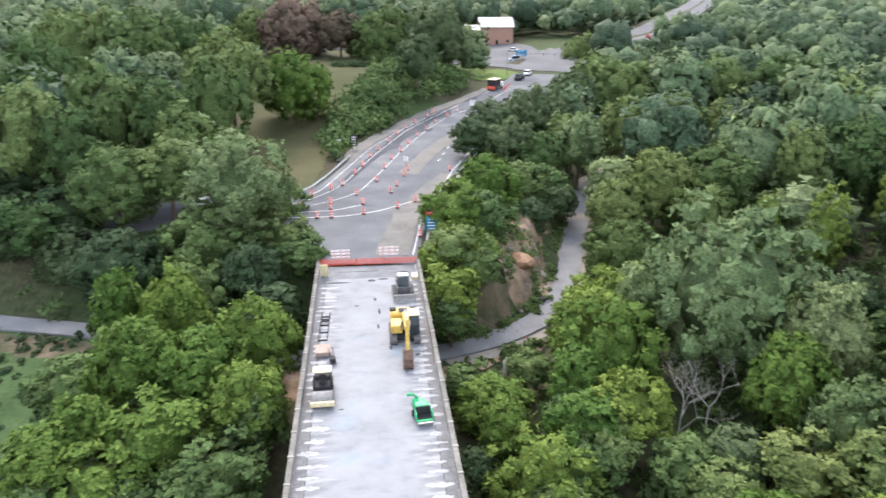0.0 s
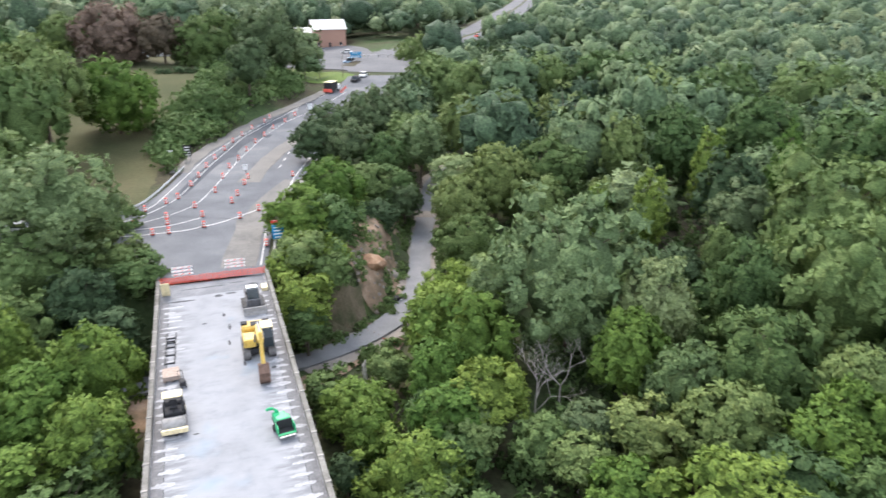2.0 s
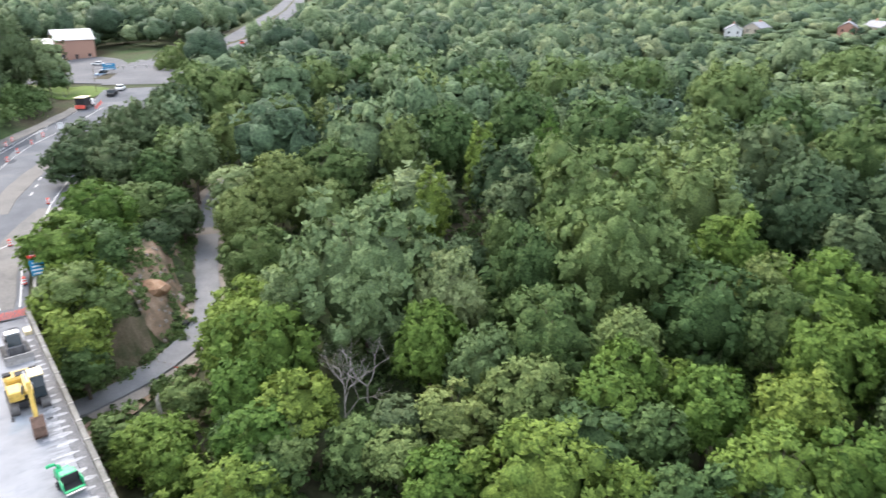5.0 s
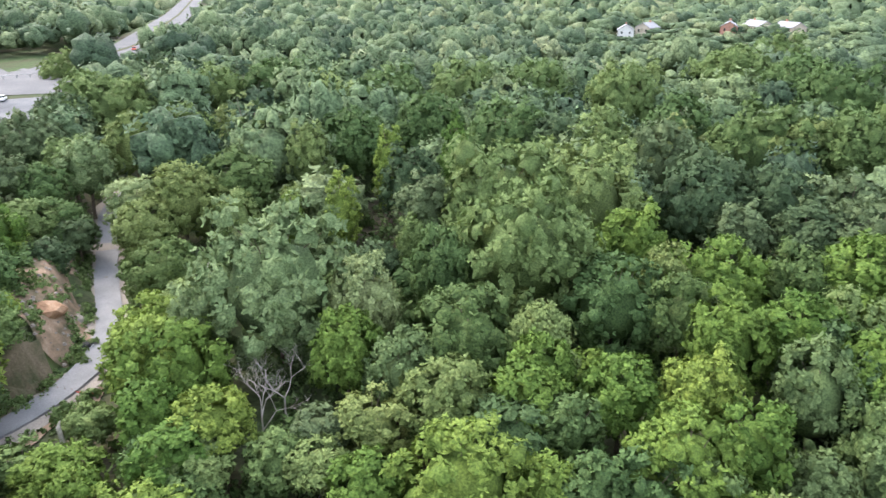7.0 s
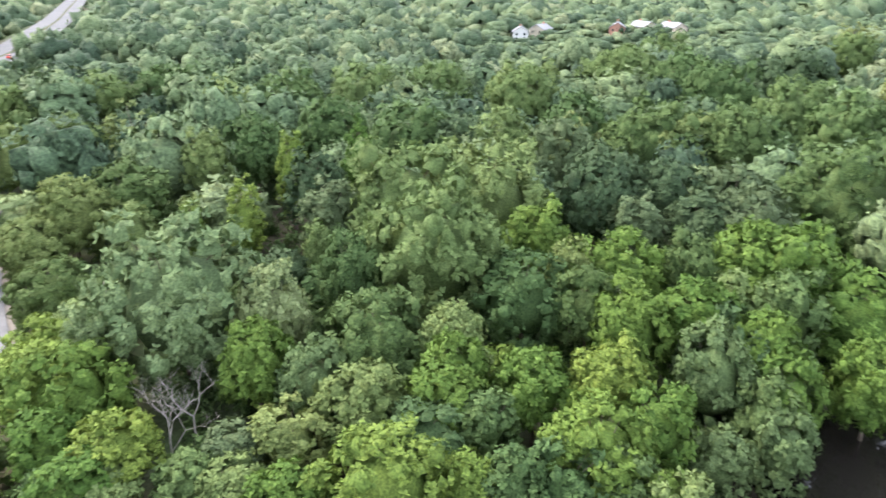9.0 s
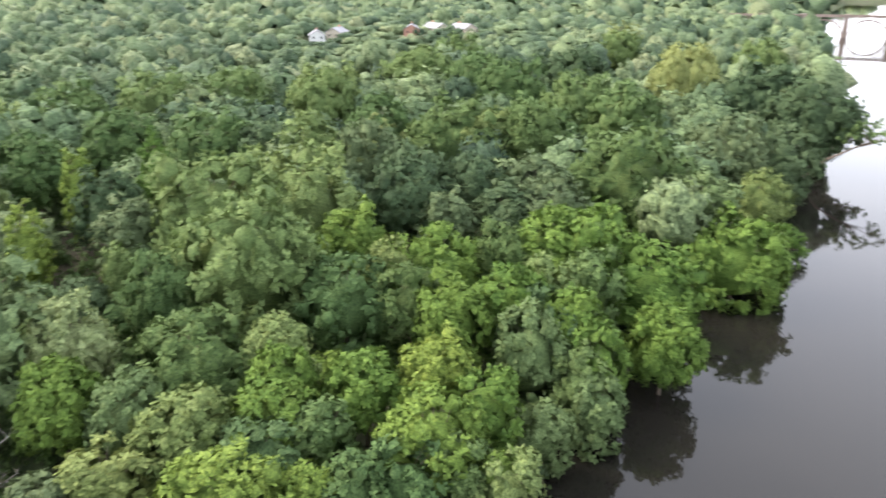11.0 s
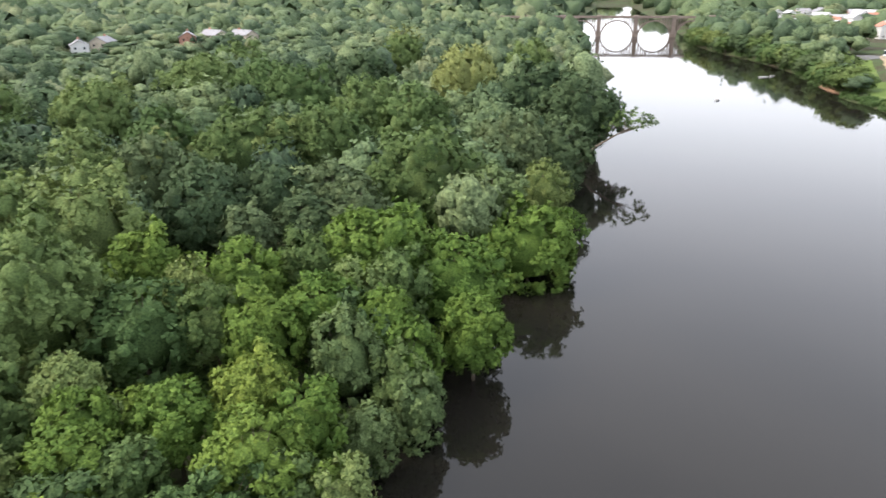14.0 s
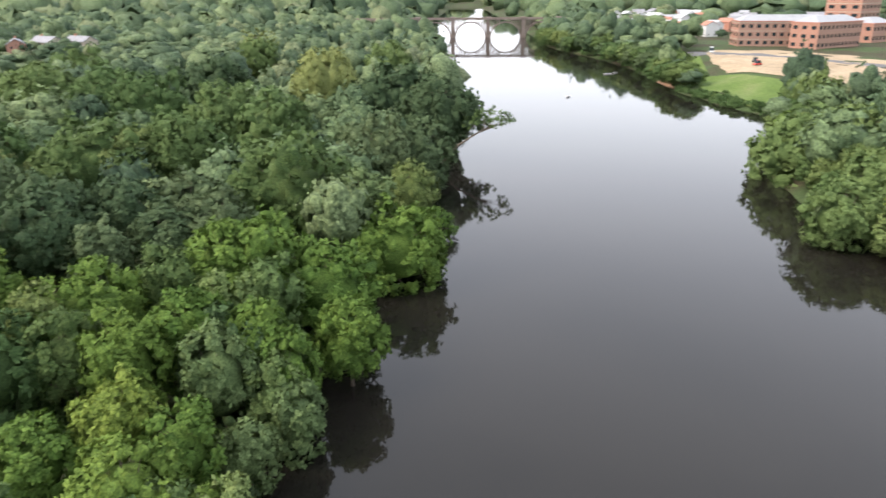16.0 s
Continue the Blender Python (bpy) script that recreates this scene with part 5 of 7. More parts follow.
# ---- machines on the bridge ----
def track(bm, x, half_w, length, tall):
    """A crawler track: a rounded band with cross bars."""
    pts = []
    r = tall / 2
    for k in range(9):
        a = math.pi / 2 + math.pi * k / 8
        pts.append((-length / 2 + r + r * math.cos(a), r + r * math.sin(a)))
    for k in range(9):
        a = -math.pi / 2 + math.pi * k / 8
        pts.append((length / 2 - r + r * math.cos(a), r + r * math.sin(a)))
    prism(bm, pts, "x", x - half_w, x + half_w)
    n = int(length / 0.22)
    for k in range(n):
        y = -length / 2 + r * 0.6 + (length - r * 1.2) * k / (n - 1)
        for z in (tall, -0.0):
            box(bm, x - half_w - 0.02, x + half_w + 0.02, y - 0.035, y + 0.035, z - 0.03 if z else 0.0, z + 0.03)


def excavator(m):
    e = thing("excavator", "yellow tracked excavator with its bucket on the deck", "excavator", m)
    for sx in (-1.15, 1.15):
        bm = bmesh.new()
        track(bm, sx, 0.33, 3.7, 0.85)
        part("track", bm, TRACKM, e, "dusty dark crawler track")
    bm = bmesh.new()
    box(bm, -0.82, 0.82, -1.2, 1.2, 0.3, 0.85, 0.05)
    cyl(bm, (0, 0, 0.8), (0, 0, 1.05), 0.75, n=16)
    part("undercarriage", bm, BLACK, e)
    bm = bmesh.new()
    box(bm, -1.35, 1.35, 0.2, 2.3, 1.05, 1.55, 0.08)
    box(bm, -1.35, -0.25, -1.3, 0.4, 1.05, 1.9, 0.08)
    box(bm, -1.35, 1.35, 0.9, 2.35, 1.5, 2.15, 0.18)
    part("upper_body", bm, YELLOW, e)
    bm = bmesh.new()
    for x in (-1.05, 0.95):
        box(bm, x - 0.32, x + 0.32, 1.4, 2.0, 2.15, 2.32, 0.04)
    box(bm, -0.5, 0.4, 1.1, 1.9, 2.15, 2.22)
    part("vent_cover", bm, BLACK, e)
    bm = bmesh.new()
    prism(bm, [(-1.55, 1.05), (0.25, 1.05), (0.25, 2.85), (-1.2, 2.85), (-1.55, 2.0)], "x", 0.35, 1.38)
    cab = part("cab", bm, GLASS, e, "dark glazed operator cab")
    bm = bmesh.new()
    box(bm, 0.32, 1.41, -1.25, 0.3, 2.85, 2.95, 0.04)
    part("cab_roof", bm, CREAM, cab, "cream cab roof")
    bm = bmesh.new()
    for x in (0.35, 1.33):
        for y in (-1.22, 0.2):
            box(bm, x, x + 0.06, y, y + 0.07, 1.9, 2.86)
    part("cab_frame", bm, YELLOW, cab)
    # boom rises forward, stick drops to the bucket
    bm = bmesh.new()
    prism(bm, [(-0.4, 1.25), (-1.0, 1.35), (-2.6, 3.35), (-5.05, 3.45), (-5.15, 3.8), (-2.55, 4.05), (-0.4, 2.0)], "x", -0.24, 0.24)
    boom = part("boom", bm, YELLOW, e)
    bm = bmesh.new()
    for x in (-0.36, 0.36):
        cyl(bm, (x, -1.0, 1.4), (x, -2.9, 3.2), 0.09, n=8)
    cyl(bm, (0, -2.4, 4.15), (0, -4.6, 4.2), 0.1, n=8)
    part("hydraulic_ram", bm, STEEL, boom)
    bm = bmesh.new()
    prism(bm, [(-4.7, 4.35), (-5.05, 4.45), (-5.75, 1.55), (-5.55, 1.45)], "x", -0.17, 0.17)
    part("stick", bm, YELLOW, e)
    bm = bmesh.new()
    prism(bm, [(-5.35, 1.6), (-5.9, 1.75), (-6.55, 1.2), (-6.65, 0.45), (-6.2, 0.0), (-5.6, 0.05), (-5.25, 0.5)], "x", -0.46, 0.46)
    bucket = part("bucket", bm, RUST, e, "worn brown digging bucket")
    for k in range(5):
        bm = bmesh.new()
        x = -0.44 + 0.22 * k
        prism(bm, [(-5.6, 0.1), (-5.35, 0.0), (-5.62, 0.0)], "x", x - 0.05, x + 0.05)
        part("tooth", bm, STEEL, bucket)
    return e


def roller(m):
    e = thing("road_roller", "cream and grey single-drum road roller", "roller", m)
    bm = bmesh.new()
    cyl(bm, (-0.98, -1.7, 0.72), (0.98, -1.7, 0.72), 0.72, n=28)
    part("drum", bm, DRUMGREY, e, "dusty grey steel drum", True)
    bm = bmesh.new()
    for x in (-1.12, 1.0):
        box(bm, x, x + 0.12, -2.45, -0.3, 0.45, 0.90, 0.02)
    box(bm, -1.12, 1.12, -0.75, -0.55, 0.5, 0.95, 0.02)
    part("drum_frame", bm, DARKGREY, e)
    bm = bmesh.new()
    box(bm, -1.14, 1.14, -2.72, -2.44, 0.42, 0.92, 0.04)
    part("bumper", bm, CREAM, e, "cream yellow front bumper")
    bm = bmesh.new()
    box(bm, -0.8, 0.8, -0.5, 0.9, 0.6, 1.25, 0.05)
    box(bm, -0.85, 0.85, 0.9, 2.6, 0.6, 1.6, 0.12)
    part("chassis", bm, BLACK, e)
    for x in (-1.0, 0.68):
        bm = bmesh.new()
        cyl(bm, (x, 1.1, 0.68), (x + 0.32, 1.1, 0.68), 0.68, n=20)
        w = part("wheel", bm, BLACK, e)
        bm = bmesh.new()
        cyl(bm, (x - 0.01, 1.1, 0.68), (x + 0.33, 1.1, 0.68), 0.3, n=12)
        part("rim", bm, CREAM, w)
    bm = bmesh.new()
    box(bm, -0.35, 0.35, 0.15, 0.65, 1.25, 1.45, 0.05)
    box(bm, -0.35, 0.35, 0.6, 0.75, 1.4, 2.0, 0.05)
    part("seat", bm, BLACK, e)
    bm = bmesh.new()
    for x in (-0.8, 0.74):
        for y in (-0.4, 1.05):
            box(bm, x, x + 0.07, y, y + 0.07, 1.2, 2.5)
    part("canopy_post", bm, BLACK, e)
    bm = bmesh.new()
    box(bm, -0.9, 0.9, 0.1, 1.35, 2.5, 2.6, 0.04)
    part("canopy", bm, CREAM, e, "cream yellow canopy roof")
    bm = bmesh.new()
    cyl(bm, (0, -0.45, 1.2), (0, -0.3, 1.65), 0.05, n=8)
    cyl(bm, (0, -0.32, 1.63), (0, -0.27, 1.67), 0.22, n=14)
    part("steering_wheel", bm, BLACK, e)
    return e


def chipper(m):
    e = thing("wood_chipper", "bright green towed machine with curved chute", "chipper", m)
    bm = bmesh.new()
    box(bm, -0.75, 0.75, -0.6, 1.4, 0.55, 0.75, 0.03)
    cyl(bm, (0, 1.3, 0.6), (0, 2.4, 0.5), 0.06, n=8)
    part("chassis", bm, BLACK, e)
    bm = bmesh.new()
    box(bm, -0.7, 0.7, -0.55, 0.35, 0.75, 1.55, 0.1)
    box(bm, -0.55, 0.5, 0.3, 1.2, 0.75, 1.35, 0.1)
    part("housing", bm, GREEN, e)
    bm = bmesh.new()
    cyl(bm, (-0.72, 0.75, 1.05), (-0.2, 0.75, 1.05), 0.55, n=20)
    part("disc_cover", bm, GREEN, e)
    bm = bmesh.new()
    box(bm, -0.85, -0.75, -1.5, -0.5, 0.55, 1.3, 0.02)
    box(bm, 0.75, 0.85, -1.5, -0.5, 0.55, 1.3, 0.02)
    box(bm, -0.85, 0.85, -1.7, -0.5, 0.5, 0.58, 0.02)
    part("infeed_tray", bm, GREEN, e)
    bm = bmesh.new()
    box(bm, -0.74, 0.74, -0.62, -0.56, 0.6, 1.5)
    box(bm, -0.74, 0.74, -1.4, -0.6, 0.585, 0.62)
    part("feed_curtain", bm, BLACK, e, "black rubber feed curtain")
    bm = bmesh.new()
    box(bm, -0.8, 0.8, -1.98, -1.62, 0.42, 0.5, 0.02)
    part("fold_table", bm, STEEL, e)
    v, f = [], []
    arc = [(-0.3, 0.8, 1.2), (-0.3, 0.85, 1.55), (-0.4, 0.92, 1.8), (-0.62, 1.0, 1.95), (-0.95, 1.12, 1.95), (-1.2, 1.2, 1.82)]
    tube(v, f, arc, [0.2, 0.18, 0.17, 0.16, 0.16, 0.16], 8)
    mesh_object("chute", v, f, GREEN, e)
    for x in (-0.95, 0.75):
        bm = bmesh.new()
        cyl(bm, (x, 0.1, 0.36), (x + 0.22, 0.1, 0.36), 0.36, n=16)
        part("wheel", bm, BLACK, e)
    return e


def skid_steer(m):
    e = thing("skid_steer", "small dark grey tracked loader with a wide blade", "loader", m)
    for x in (-0.78, 0.78):
        bm = bmesh.new()
        track(bm, x, 0.22, 2.3, 0.62)
        part("track", bm, TRACKM, e)
    bm = bmesh.new()
    box(bm, -0.55, 0.55, -0.9, 1.2, 0.3, 1.15, 0.06)
    box(bm, -0.62, 0.62, 0.4, 1.3, 1.1, 1.5, 0.08)
    part("body", bm, DARKGREY, e)
    bm = bmesh.new()
    prism(bm, [(-0.7, 1.15), (0.45, 1.15), (0.45, 2.0), (-0.45, 2.0)], "x", -0.5, 0.5)
    cab = part("cab", bm, GLASS, e)
    bm = bmesh.new()
    box(bm, -0.50, 0.50, -0.25, 0.50, 2.0, 2.1, 0.04)
    part("cab_roof", bm, WHITE, cab, "white cab roof")
    for x in (-0.68, 0.58):
        bm = bmesh.new()
        prism(bm, [(1.1, 1.35), (0.9, 1.55), (-0.9, 1.1), (-1.45, 0.45), (-1.3, 0.35), (-0.8, 0.85)], "x", x, x + 0.1)
        part("lift_arm", bm, DARKGREY, e)
    bm = bmesh.new()
    prism(bm, [(-1.45, 0.05), (-1.75, 0.0), (-1.62, 0.3), (-1.66, 0.72), (-1.52, 0.72)], "x", -1.05, 1.05)
    part("blade", bm, DRUMGREY, e, "dull steel front blade")
    return e


excavator(deck_at(3.35, -18.4, 0))
roller(deck_at(-4.15, -28.1, 1) @ Matrix.Scale(0.86, 4))
chipper(deck_at(3.95, -32.0, 8) @ Matrix.Scale(0.82, 4))
skid_steer(deck_at(3.75, -8.6, 2) @ Matrix.Scale(1.16, 4))

# steel frame, crate and other clutter
frame_ob = thing("steel_frame", "black welded steel ladder frame lying on the deck", "frame", deck_at(-4.65, -15.4, -1))
for x in (-0.45, 0.41):
    bm = bmesh.new()
    box(bm, x, x + 0.07, -3.1, 3.1, 0.02, 0.14)
    part("rail", bm, BLACK, frame_ob)
for y in (-3.05, -1.5, 0.1, 1.0, 1.35, 2.0):
    bm = bmesh.new()
    box(bm, -0.38, 0.41, y, y + 0.08, 0.02, 0.14)
    part("rung", bm, BLACK, frame_ob)
crate = thing("plywood_crate", "low brown board crate with a pale top", "crate", deck_at(-4.5, -20.9, 3))
bm = bmesh.new()
box(bm, -0.72, 0.72, -0.85, 0.85, 0.12, 0.55, 0.02)
part("box", bm, WOOD, crate)
for x in (-0.6, 0.0, 0.6):
    bm = bmesh.new()
    box(bm, x - 0.06, x + 0.06, -0.85, 0.85, 0.0, 0.12)
    part("runner", bm, WOOD, crate)
saw = thing("concrete_saw", "small black walk-behind concrete saw", "saw", deck_at(-3.55, -22.7, 12))
bm = bmesh.new()
box(bm, -0.25, 0.25, -0.45, 0.35, 0.2, 0.62, 0.05)
part("engine", bm, BLACK, saw)
bm = bmesh.new()
cyl(bm, (-0.2, 0.3, 0.5), (-0.2, 1.0, 1.0), 0.025, n=6)
cyl(bm, (0.2, 0.3, 0.5), (0.2, 1.0, 1.0), 0.025, n=6)
cyl(bm, (-0.25, 1.0, 1.0), (0.25, 1.0, 1.0), 0.025, n=6)
part("handle", bm, BLACK, saw)
for x in (-0.25, 0.19):
    for y in (-0.35, 0.25):
        bm = bmesh.new()
        cyl(bm, (x, y, 0.12), (x + 0.06, y, 0.12), 0.12, n=10)
        part("wheel", bm, BLACK, saw)
panel = thing("form_panel", "cream plywood panel leaning at the parapet", "panel", deck_at(-5.15, -2.6, 0))
bm = bmesh.new()
box(bm, -0.5, 0.4, -0.05, 0.05, 0, 1.7, 0.01, pose(0, 0, 0, 14, 0, 0))
part("board", bm, CREAM, panel)
bm = bmesh.new()
box(bm, -0.5, -0.42, 0.05, 0.13, 0, 1.7, 0, pose(0, 0, 0, 14, 0, 0))
part("batten", bm, WOOD, panel)
stack = thing("form_panel", "short cream plywood panels stacked at the parapet", "panel", deck_at(5.4, -4.0, 0))
bm = bmesh.new()
for k in range(3):
    box(bm, -0.35, 0.3, -0.7 + 0.05 * k, 0.7, 0.12 * k, 0.12 * k + 0.1, 0.01)
part("board", bm, CREAM, stack)

EDGE = earth("scarified_concrete", (0.3, (0.14, 0.14, 0.145)), (0.55, (0.175, 0.175, 0.18)), (0.8, (0.215, 0.215, 0.22)), scale=1.1, fine_scale=5)
# pale repair patches along both edges, and damp marks
rr = random.Random(4)
for side_x, lo, hi in ((-1, 3.3, 5.8), (1, 3.3, 5.8)):
    y = -6.0
    while y > -72:
        w = rr.uniform(0.35, 0.80)
        a, b = lo + rr.uniform(0, 1.1), hi - rr.uniform(0, 0.5)
        # ragged outline, thinning to both ends
        up, down = [], []
        for k in range(9):
            q = k / 8
            belly = 0.25 + 0.75 * math.sin(math.pi * min(1, 0.12 + q * 0.8))
            xx = side_x * (a + (b - a) * q)
            up.append((xx, y + w * belly * rr.uniform(0.25, 0.65)))
            down.append((xx, y - w * belly * rr.uniform(0.2, 0.6)))
        poly = down + up[::-1]
        bm = bmesh.new()
        prism(bm, poly if side_x > 0 else poly[::-1], "z", 0.004, 0.012)
        part("repair_patch", bm, PATCHM, bridge, "whitish concrete patch")
        y -= rr.uniform(0.85, 1.6)
    x0, x1 = sorted((side_x * 4.95, side_x * 5.80))
    bm = bmesh.new()
    box(bm, x0, x1, -150, -3.7, 0.0005, 0.0025)
    part("edge_strip", bm, EDGE, bridge, "grey scarified strip along the parapet")
    for x in (4.92,):
        bm = bmesh.new()
        box(bm, side_x * x - 0.03, side_x * x + 0.03, -120, -5, 0.004, 0.009)
        part("saw_cut", bm, WET, bridge, "dark longitudinal saw cut")
for (x, y, w, d) in ((-3.6, -4.7, 3.4, 0.45), (0.3, -4.4, 1.0, 0.6), (1.7, -4.1, 1.1, 0.4), (-1.2, -1.6, 5.0, 0.2), (2.6, -1.2, 2.2, 0.2), (4.2, -2.4, 1.3, 1.0), (-4.4, -26.0, 0.7, 0.3), (-1.4, -11, 0.5, 0.3),
                     (1.0, -12.5, 0.3, 1.4), (0.6, -9.5, 0.3, 0.9), (1.9, -20.5, 0.3, 0.8), (-2.6, -30.4, 0.5, 0.2), (4.4, -22, 0.5, 0.5), (0.8, -16, 0.25, 1.2)):
    pts2 = []
    for k in range(14):
        a = 2 * math.pi * k / 14
        q = 0.75 + 0.45 * rr.random()
        pts2.append((x + w / 2 * q * math.cos(a), y + d / 2 * q * math.sin(a)))
    bm = bmesh.new()
    prism(bm, pts2, "z", 0.004, 0.014)
    part("damp_mark", bm, WET, bridge, "dark damp stain")
apron = bmesh.new()
box(apron, -5.6, 5.6, -3.6, -0.02, 0.001, 0.012)
part("approach_slab", apron, earth("grey_slab", (0.3, (0.15, 0.155, 0.165)), (0.6, (0.205, 0.21, 0.22)), (0.8, (0.26, 0.265, 0.275)), scale=0.5), bridge, "smooth grey approach slab")

# red safety netting across the bridge end
net = thing("safety_fence", "bright orange-red plastic safety fence across the bridge end", "fence", deck_at(0, 0.45, 0))
for k in range(9):
    bm = bmesh.new()
    x = -5.9 + k * 1.475
    box(bm, x - 0.03, x + 0.03, -0.03, 0.03, 0, 1.2)
    part("post", bm, STEEL, net)
bm = bmesh.new()
for k in range(48):
    x = -5.9 + 11.8 * k / 47
    box(bm, x - 0.03, x + 0.03, -0.045, -0.033, 0.08 + 0.04 * math.sin(k * 0.9), 0.90 + 0.08 * math.sin(k * 0.7))
for k in range(9):
    z = 0.10 + 0.09 * k
    box(bm, -5.9, 5.9, -0.052, -0.045, z, z + 0.035)
part("mesh", bm, ORANGE, net)


def barricade(m):
    e = thing("barricade", "white striped road barricade on two posts", "barricade", m, "barricades at the bridge end")
    for x in (-0.85, 0.79):
        bm = bmesh.new()
        box(bm, x, x + 0.06, -0.03, 0.03, 0.04, 1.6)
        box(bm, x, x + 0.06, -0.7, 0.7, 0, 0.06)
        part("post", bm, STEEL, e)
    for z in (0.55, 0.98, 1.4):
        bm = bmesh.new()
        box(bm, -1.15, 1.15, -0.06, -0.03, z, z + 0.22)
        r = part("rail", bm, WHITE, e)
        for k in range(3):
            bm = bmesh.new()
            x = -0.9 + 0.75 * k
            prism(bm, [(x, z + 0.004), (x + 0.14, z + 0.004), (x + 0.32, z + 0.216), (x + 0.18, z + 0.216)], "y", -0.064, -0.06)
            part("stripe", bm, ORANGE, r)
    return e


barricade(deck_at(-3.4, 1.7, 2))
barricade(deck_at(2.6, 2.2, -2))


# ---- traffic drums ----
def drum(m):
    e = thing("traffic_drum", "orange and white plastic traffic drum", "traffic drum", m, "traffic drums on the road")
    bm = bmesh.new()
    cyl(bm, (0, 0, 0), (0, 0, 0.09), 0.36, n=12)
    part("base", bm, BLACK, e)
    for k in range(5):
        z0, z1 = 0.09 + 0.19 * k, 0.28 + 0.19 * k
        bm = bmesh.new()
        cyl(bm, (0, 0, z0), (0, 0, z1), 0.30 - 0.012 * k, 0.29 - 0.012 * k, n=14)
        part("band", bm, WHITE if k in (1, 3) else ORANGE, e)
    bm = bmesh.new()
    box(bm, -0.12, 0.12, -0.02, 0.02, 1.04, 1.14, 0.01)
    part("grip", bm, ORANGE, e)
    return e


DRUMS = ([(-20.9, 109.2), (-18.3, 112.6), (-16.8, 114.9), (-15.5, 121.9), (-14.7, 127.2), (-13.9, 133.9), (-12.8, 139.8), (-11.4, 146.7), (-10.1, 153.7),
          (-8.4, 159.5), (-6.5, 165.8), (-3.7, 172.5), (-2.5, 176.7)],
         [(-21.4, 102.3), (-18.3, 98.2), (-16.2, 98.4), (-13.8, 109.5), (-11.3, 117.2), (-10.6, 125.7), (-9.8, 132.6), (-8.4, 138.4), (-7.1, 145.2),
          (-5.5, 152.0), (-3.7, 158.3), (-1.8, 165.1), (1.0, 171.8), (3.5, 178.2)],
         [(-16.9, 102.3), (-17.3, 105.1), (-12.3, 104.8), (-8.4, 110.7), (-7.7, 114.6), (-6.8, 120.8), (-6.3, 124.5), (-11.7, 100.0), (-6.9, 102.9),
          (-4.3, 106.0), (1.3, 124.5), (-3.1, 90.7)])
first_drum = None
for line in DRUMS:
    for (x, y) in line:
        m = pose(x, y, road_z(x, y) + 0.15, 0, 0, (x * 37) % 90)
        if first_drum is None:
            first_drum = drum(m @ Matrix.Scale(0.86, 4))
        else:
            copy_thing(first_drum, m)


# ---- signs, rails, roadside ----
def board_sign(name, label, m, w, h, z0, board, lines, posts=2, bar=WHITE):
    e = thing(name, label, "sign", m)
    for k in range(posts):
        x = (-0.35 + 0.7 * k) * w if posts > 1 else 0
        bm = bmesh.new()
        box(bm, x - 0.05, x + 0.05, 0.03, 0.12, -0.3, z0 + h)
        part("post", bm, STEEL, e)
    bm = bmesh.new()
    box(bm, -w / 2, w / 2, -0.03, 0.03, z0, z0 + h, 0.01)
    p = part("board", bm, board, e)
    for k in range(lines):
        bm = bmesh.new()
        z = z0 + h * (0.82 - 0.7 * k / max(1, lines - 1))
        u = w * (0.30 + 0.10 * ((k * 7) % 3) / 2)
        box(bm, -u, u * 0.9, -0.038, -0.03, z - h * 0.045, z + h * 0.045)
        part("bar", bm, bar, p)
    return e


board_sign("road_sign", "blue information sign with white text bars", pose(-1.5, 91.0, 11, 0, 0, 4), 1.5, 1.9, 0.9, BLUE, 4)
board_sign("road_sign", "small white and red sign above the blue sign", pose(-1.9, 91.6, 11, 0, 0, 4), 0.9, 0.35, 2.9, RED, 1)
board_sign("road_sign", "dark message board with pale text bars", pose(-17.7, 139.9, 11, 0, 0, -6), 1.4, 2.1, 1.0, BLACK, 4)
board_sign("road_sign", "small white sign on a post", pose(-20.5, 138, 11.2, 0, 0, 0), 0.9, 0.6, 1.9, WHITE, 1, 1, STEEL)
board_sign("road_sign", "small blue sign before the car park", pose(28.8, 271, float(height(28.8, 271)), 0, 0, 0), 4.0, 2.0, 0.6, BLUE, 2)
board_sign("billboard", "white billboard beside the highway", pose(112.7, 449, float(height(112.7, 449)), 0, 0, 0), 9.0, 4.2, 4.0, WHITE, 2, 2, STEEL)
board_sign("road_sign", "white sign panel beside the closed lane", pose(7.4, 183.1, 11.7, 0, 0, -20), 1.2, 1.5, 0.4, WHITE, 1, 2, STEEL)
board_sign("road_sign", "white sign panel beside the dug-up median", pose(-6.8, 128.1, 11.15, 0, 0, -8), 0.8, 0.9, 0.7, WHITE, 1, 1, STEEL)

rail_line = along([(-24.6, 107.6), (-24.0, 109.0), (-22.6, 110.4), (-21.4, 113.4), (-20.2, 119), (-18.9, 127), (-17.9, 133.5)], 24)
guard = thing("guardrail", "grey steel guardrail curving beside the road", "guardrail", Matrix())
for i in range(0, 24):
    x, y = rail_line[i]
    bm = bmesh.new()
    box(bm, x - 0.06, x + 0.06, y - 0.06, y + 0.06, float(height(x, y)) - 0.3, 11.78)
    part("post", bm, STEEL, guard)
v, f = [], []
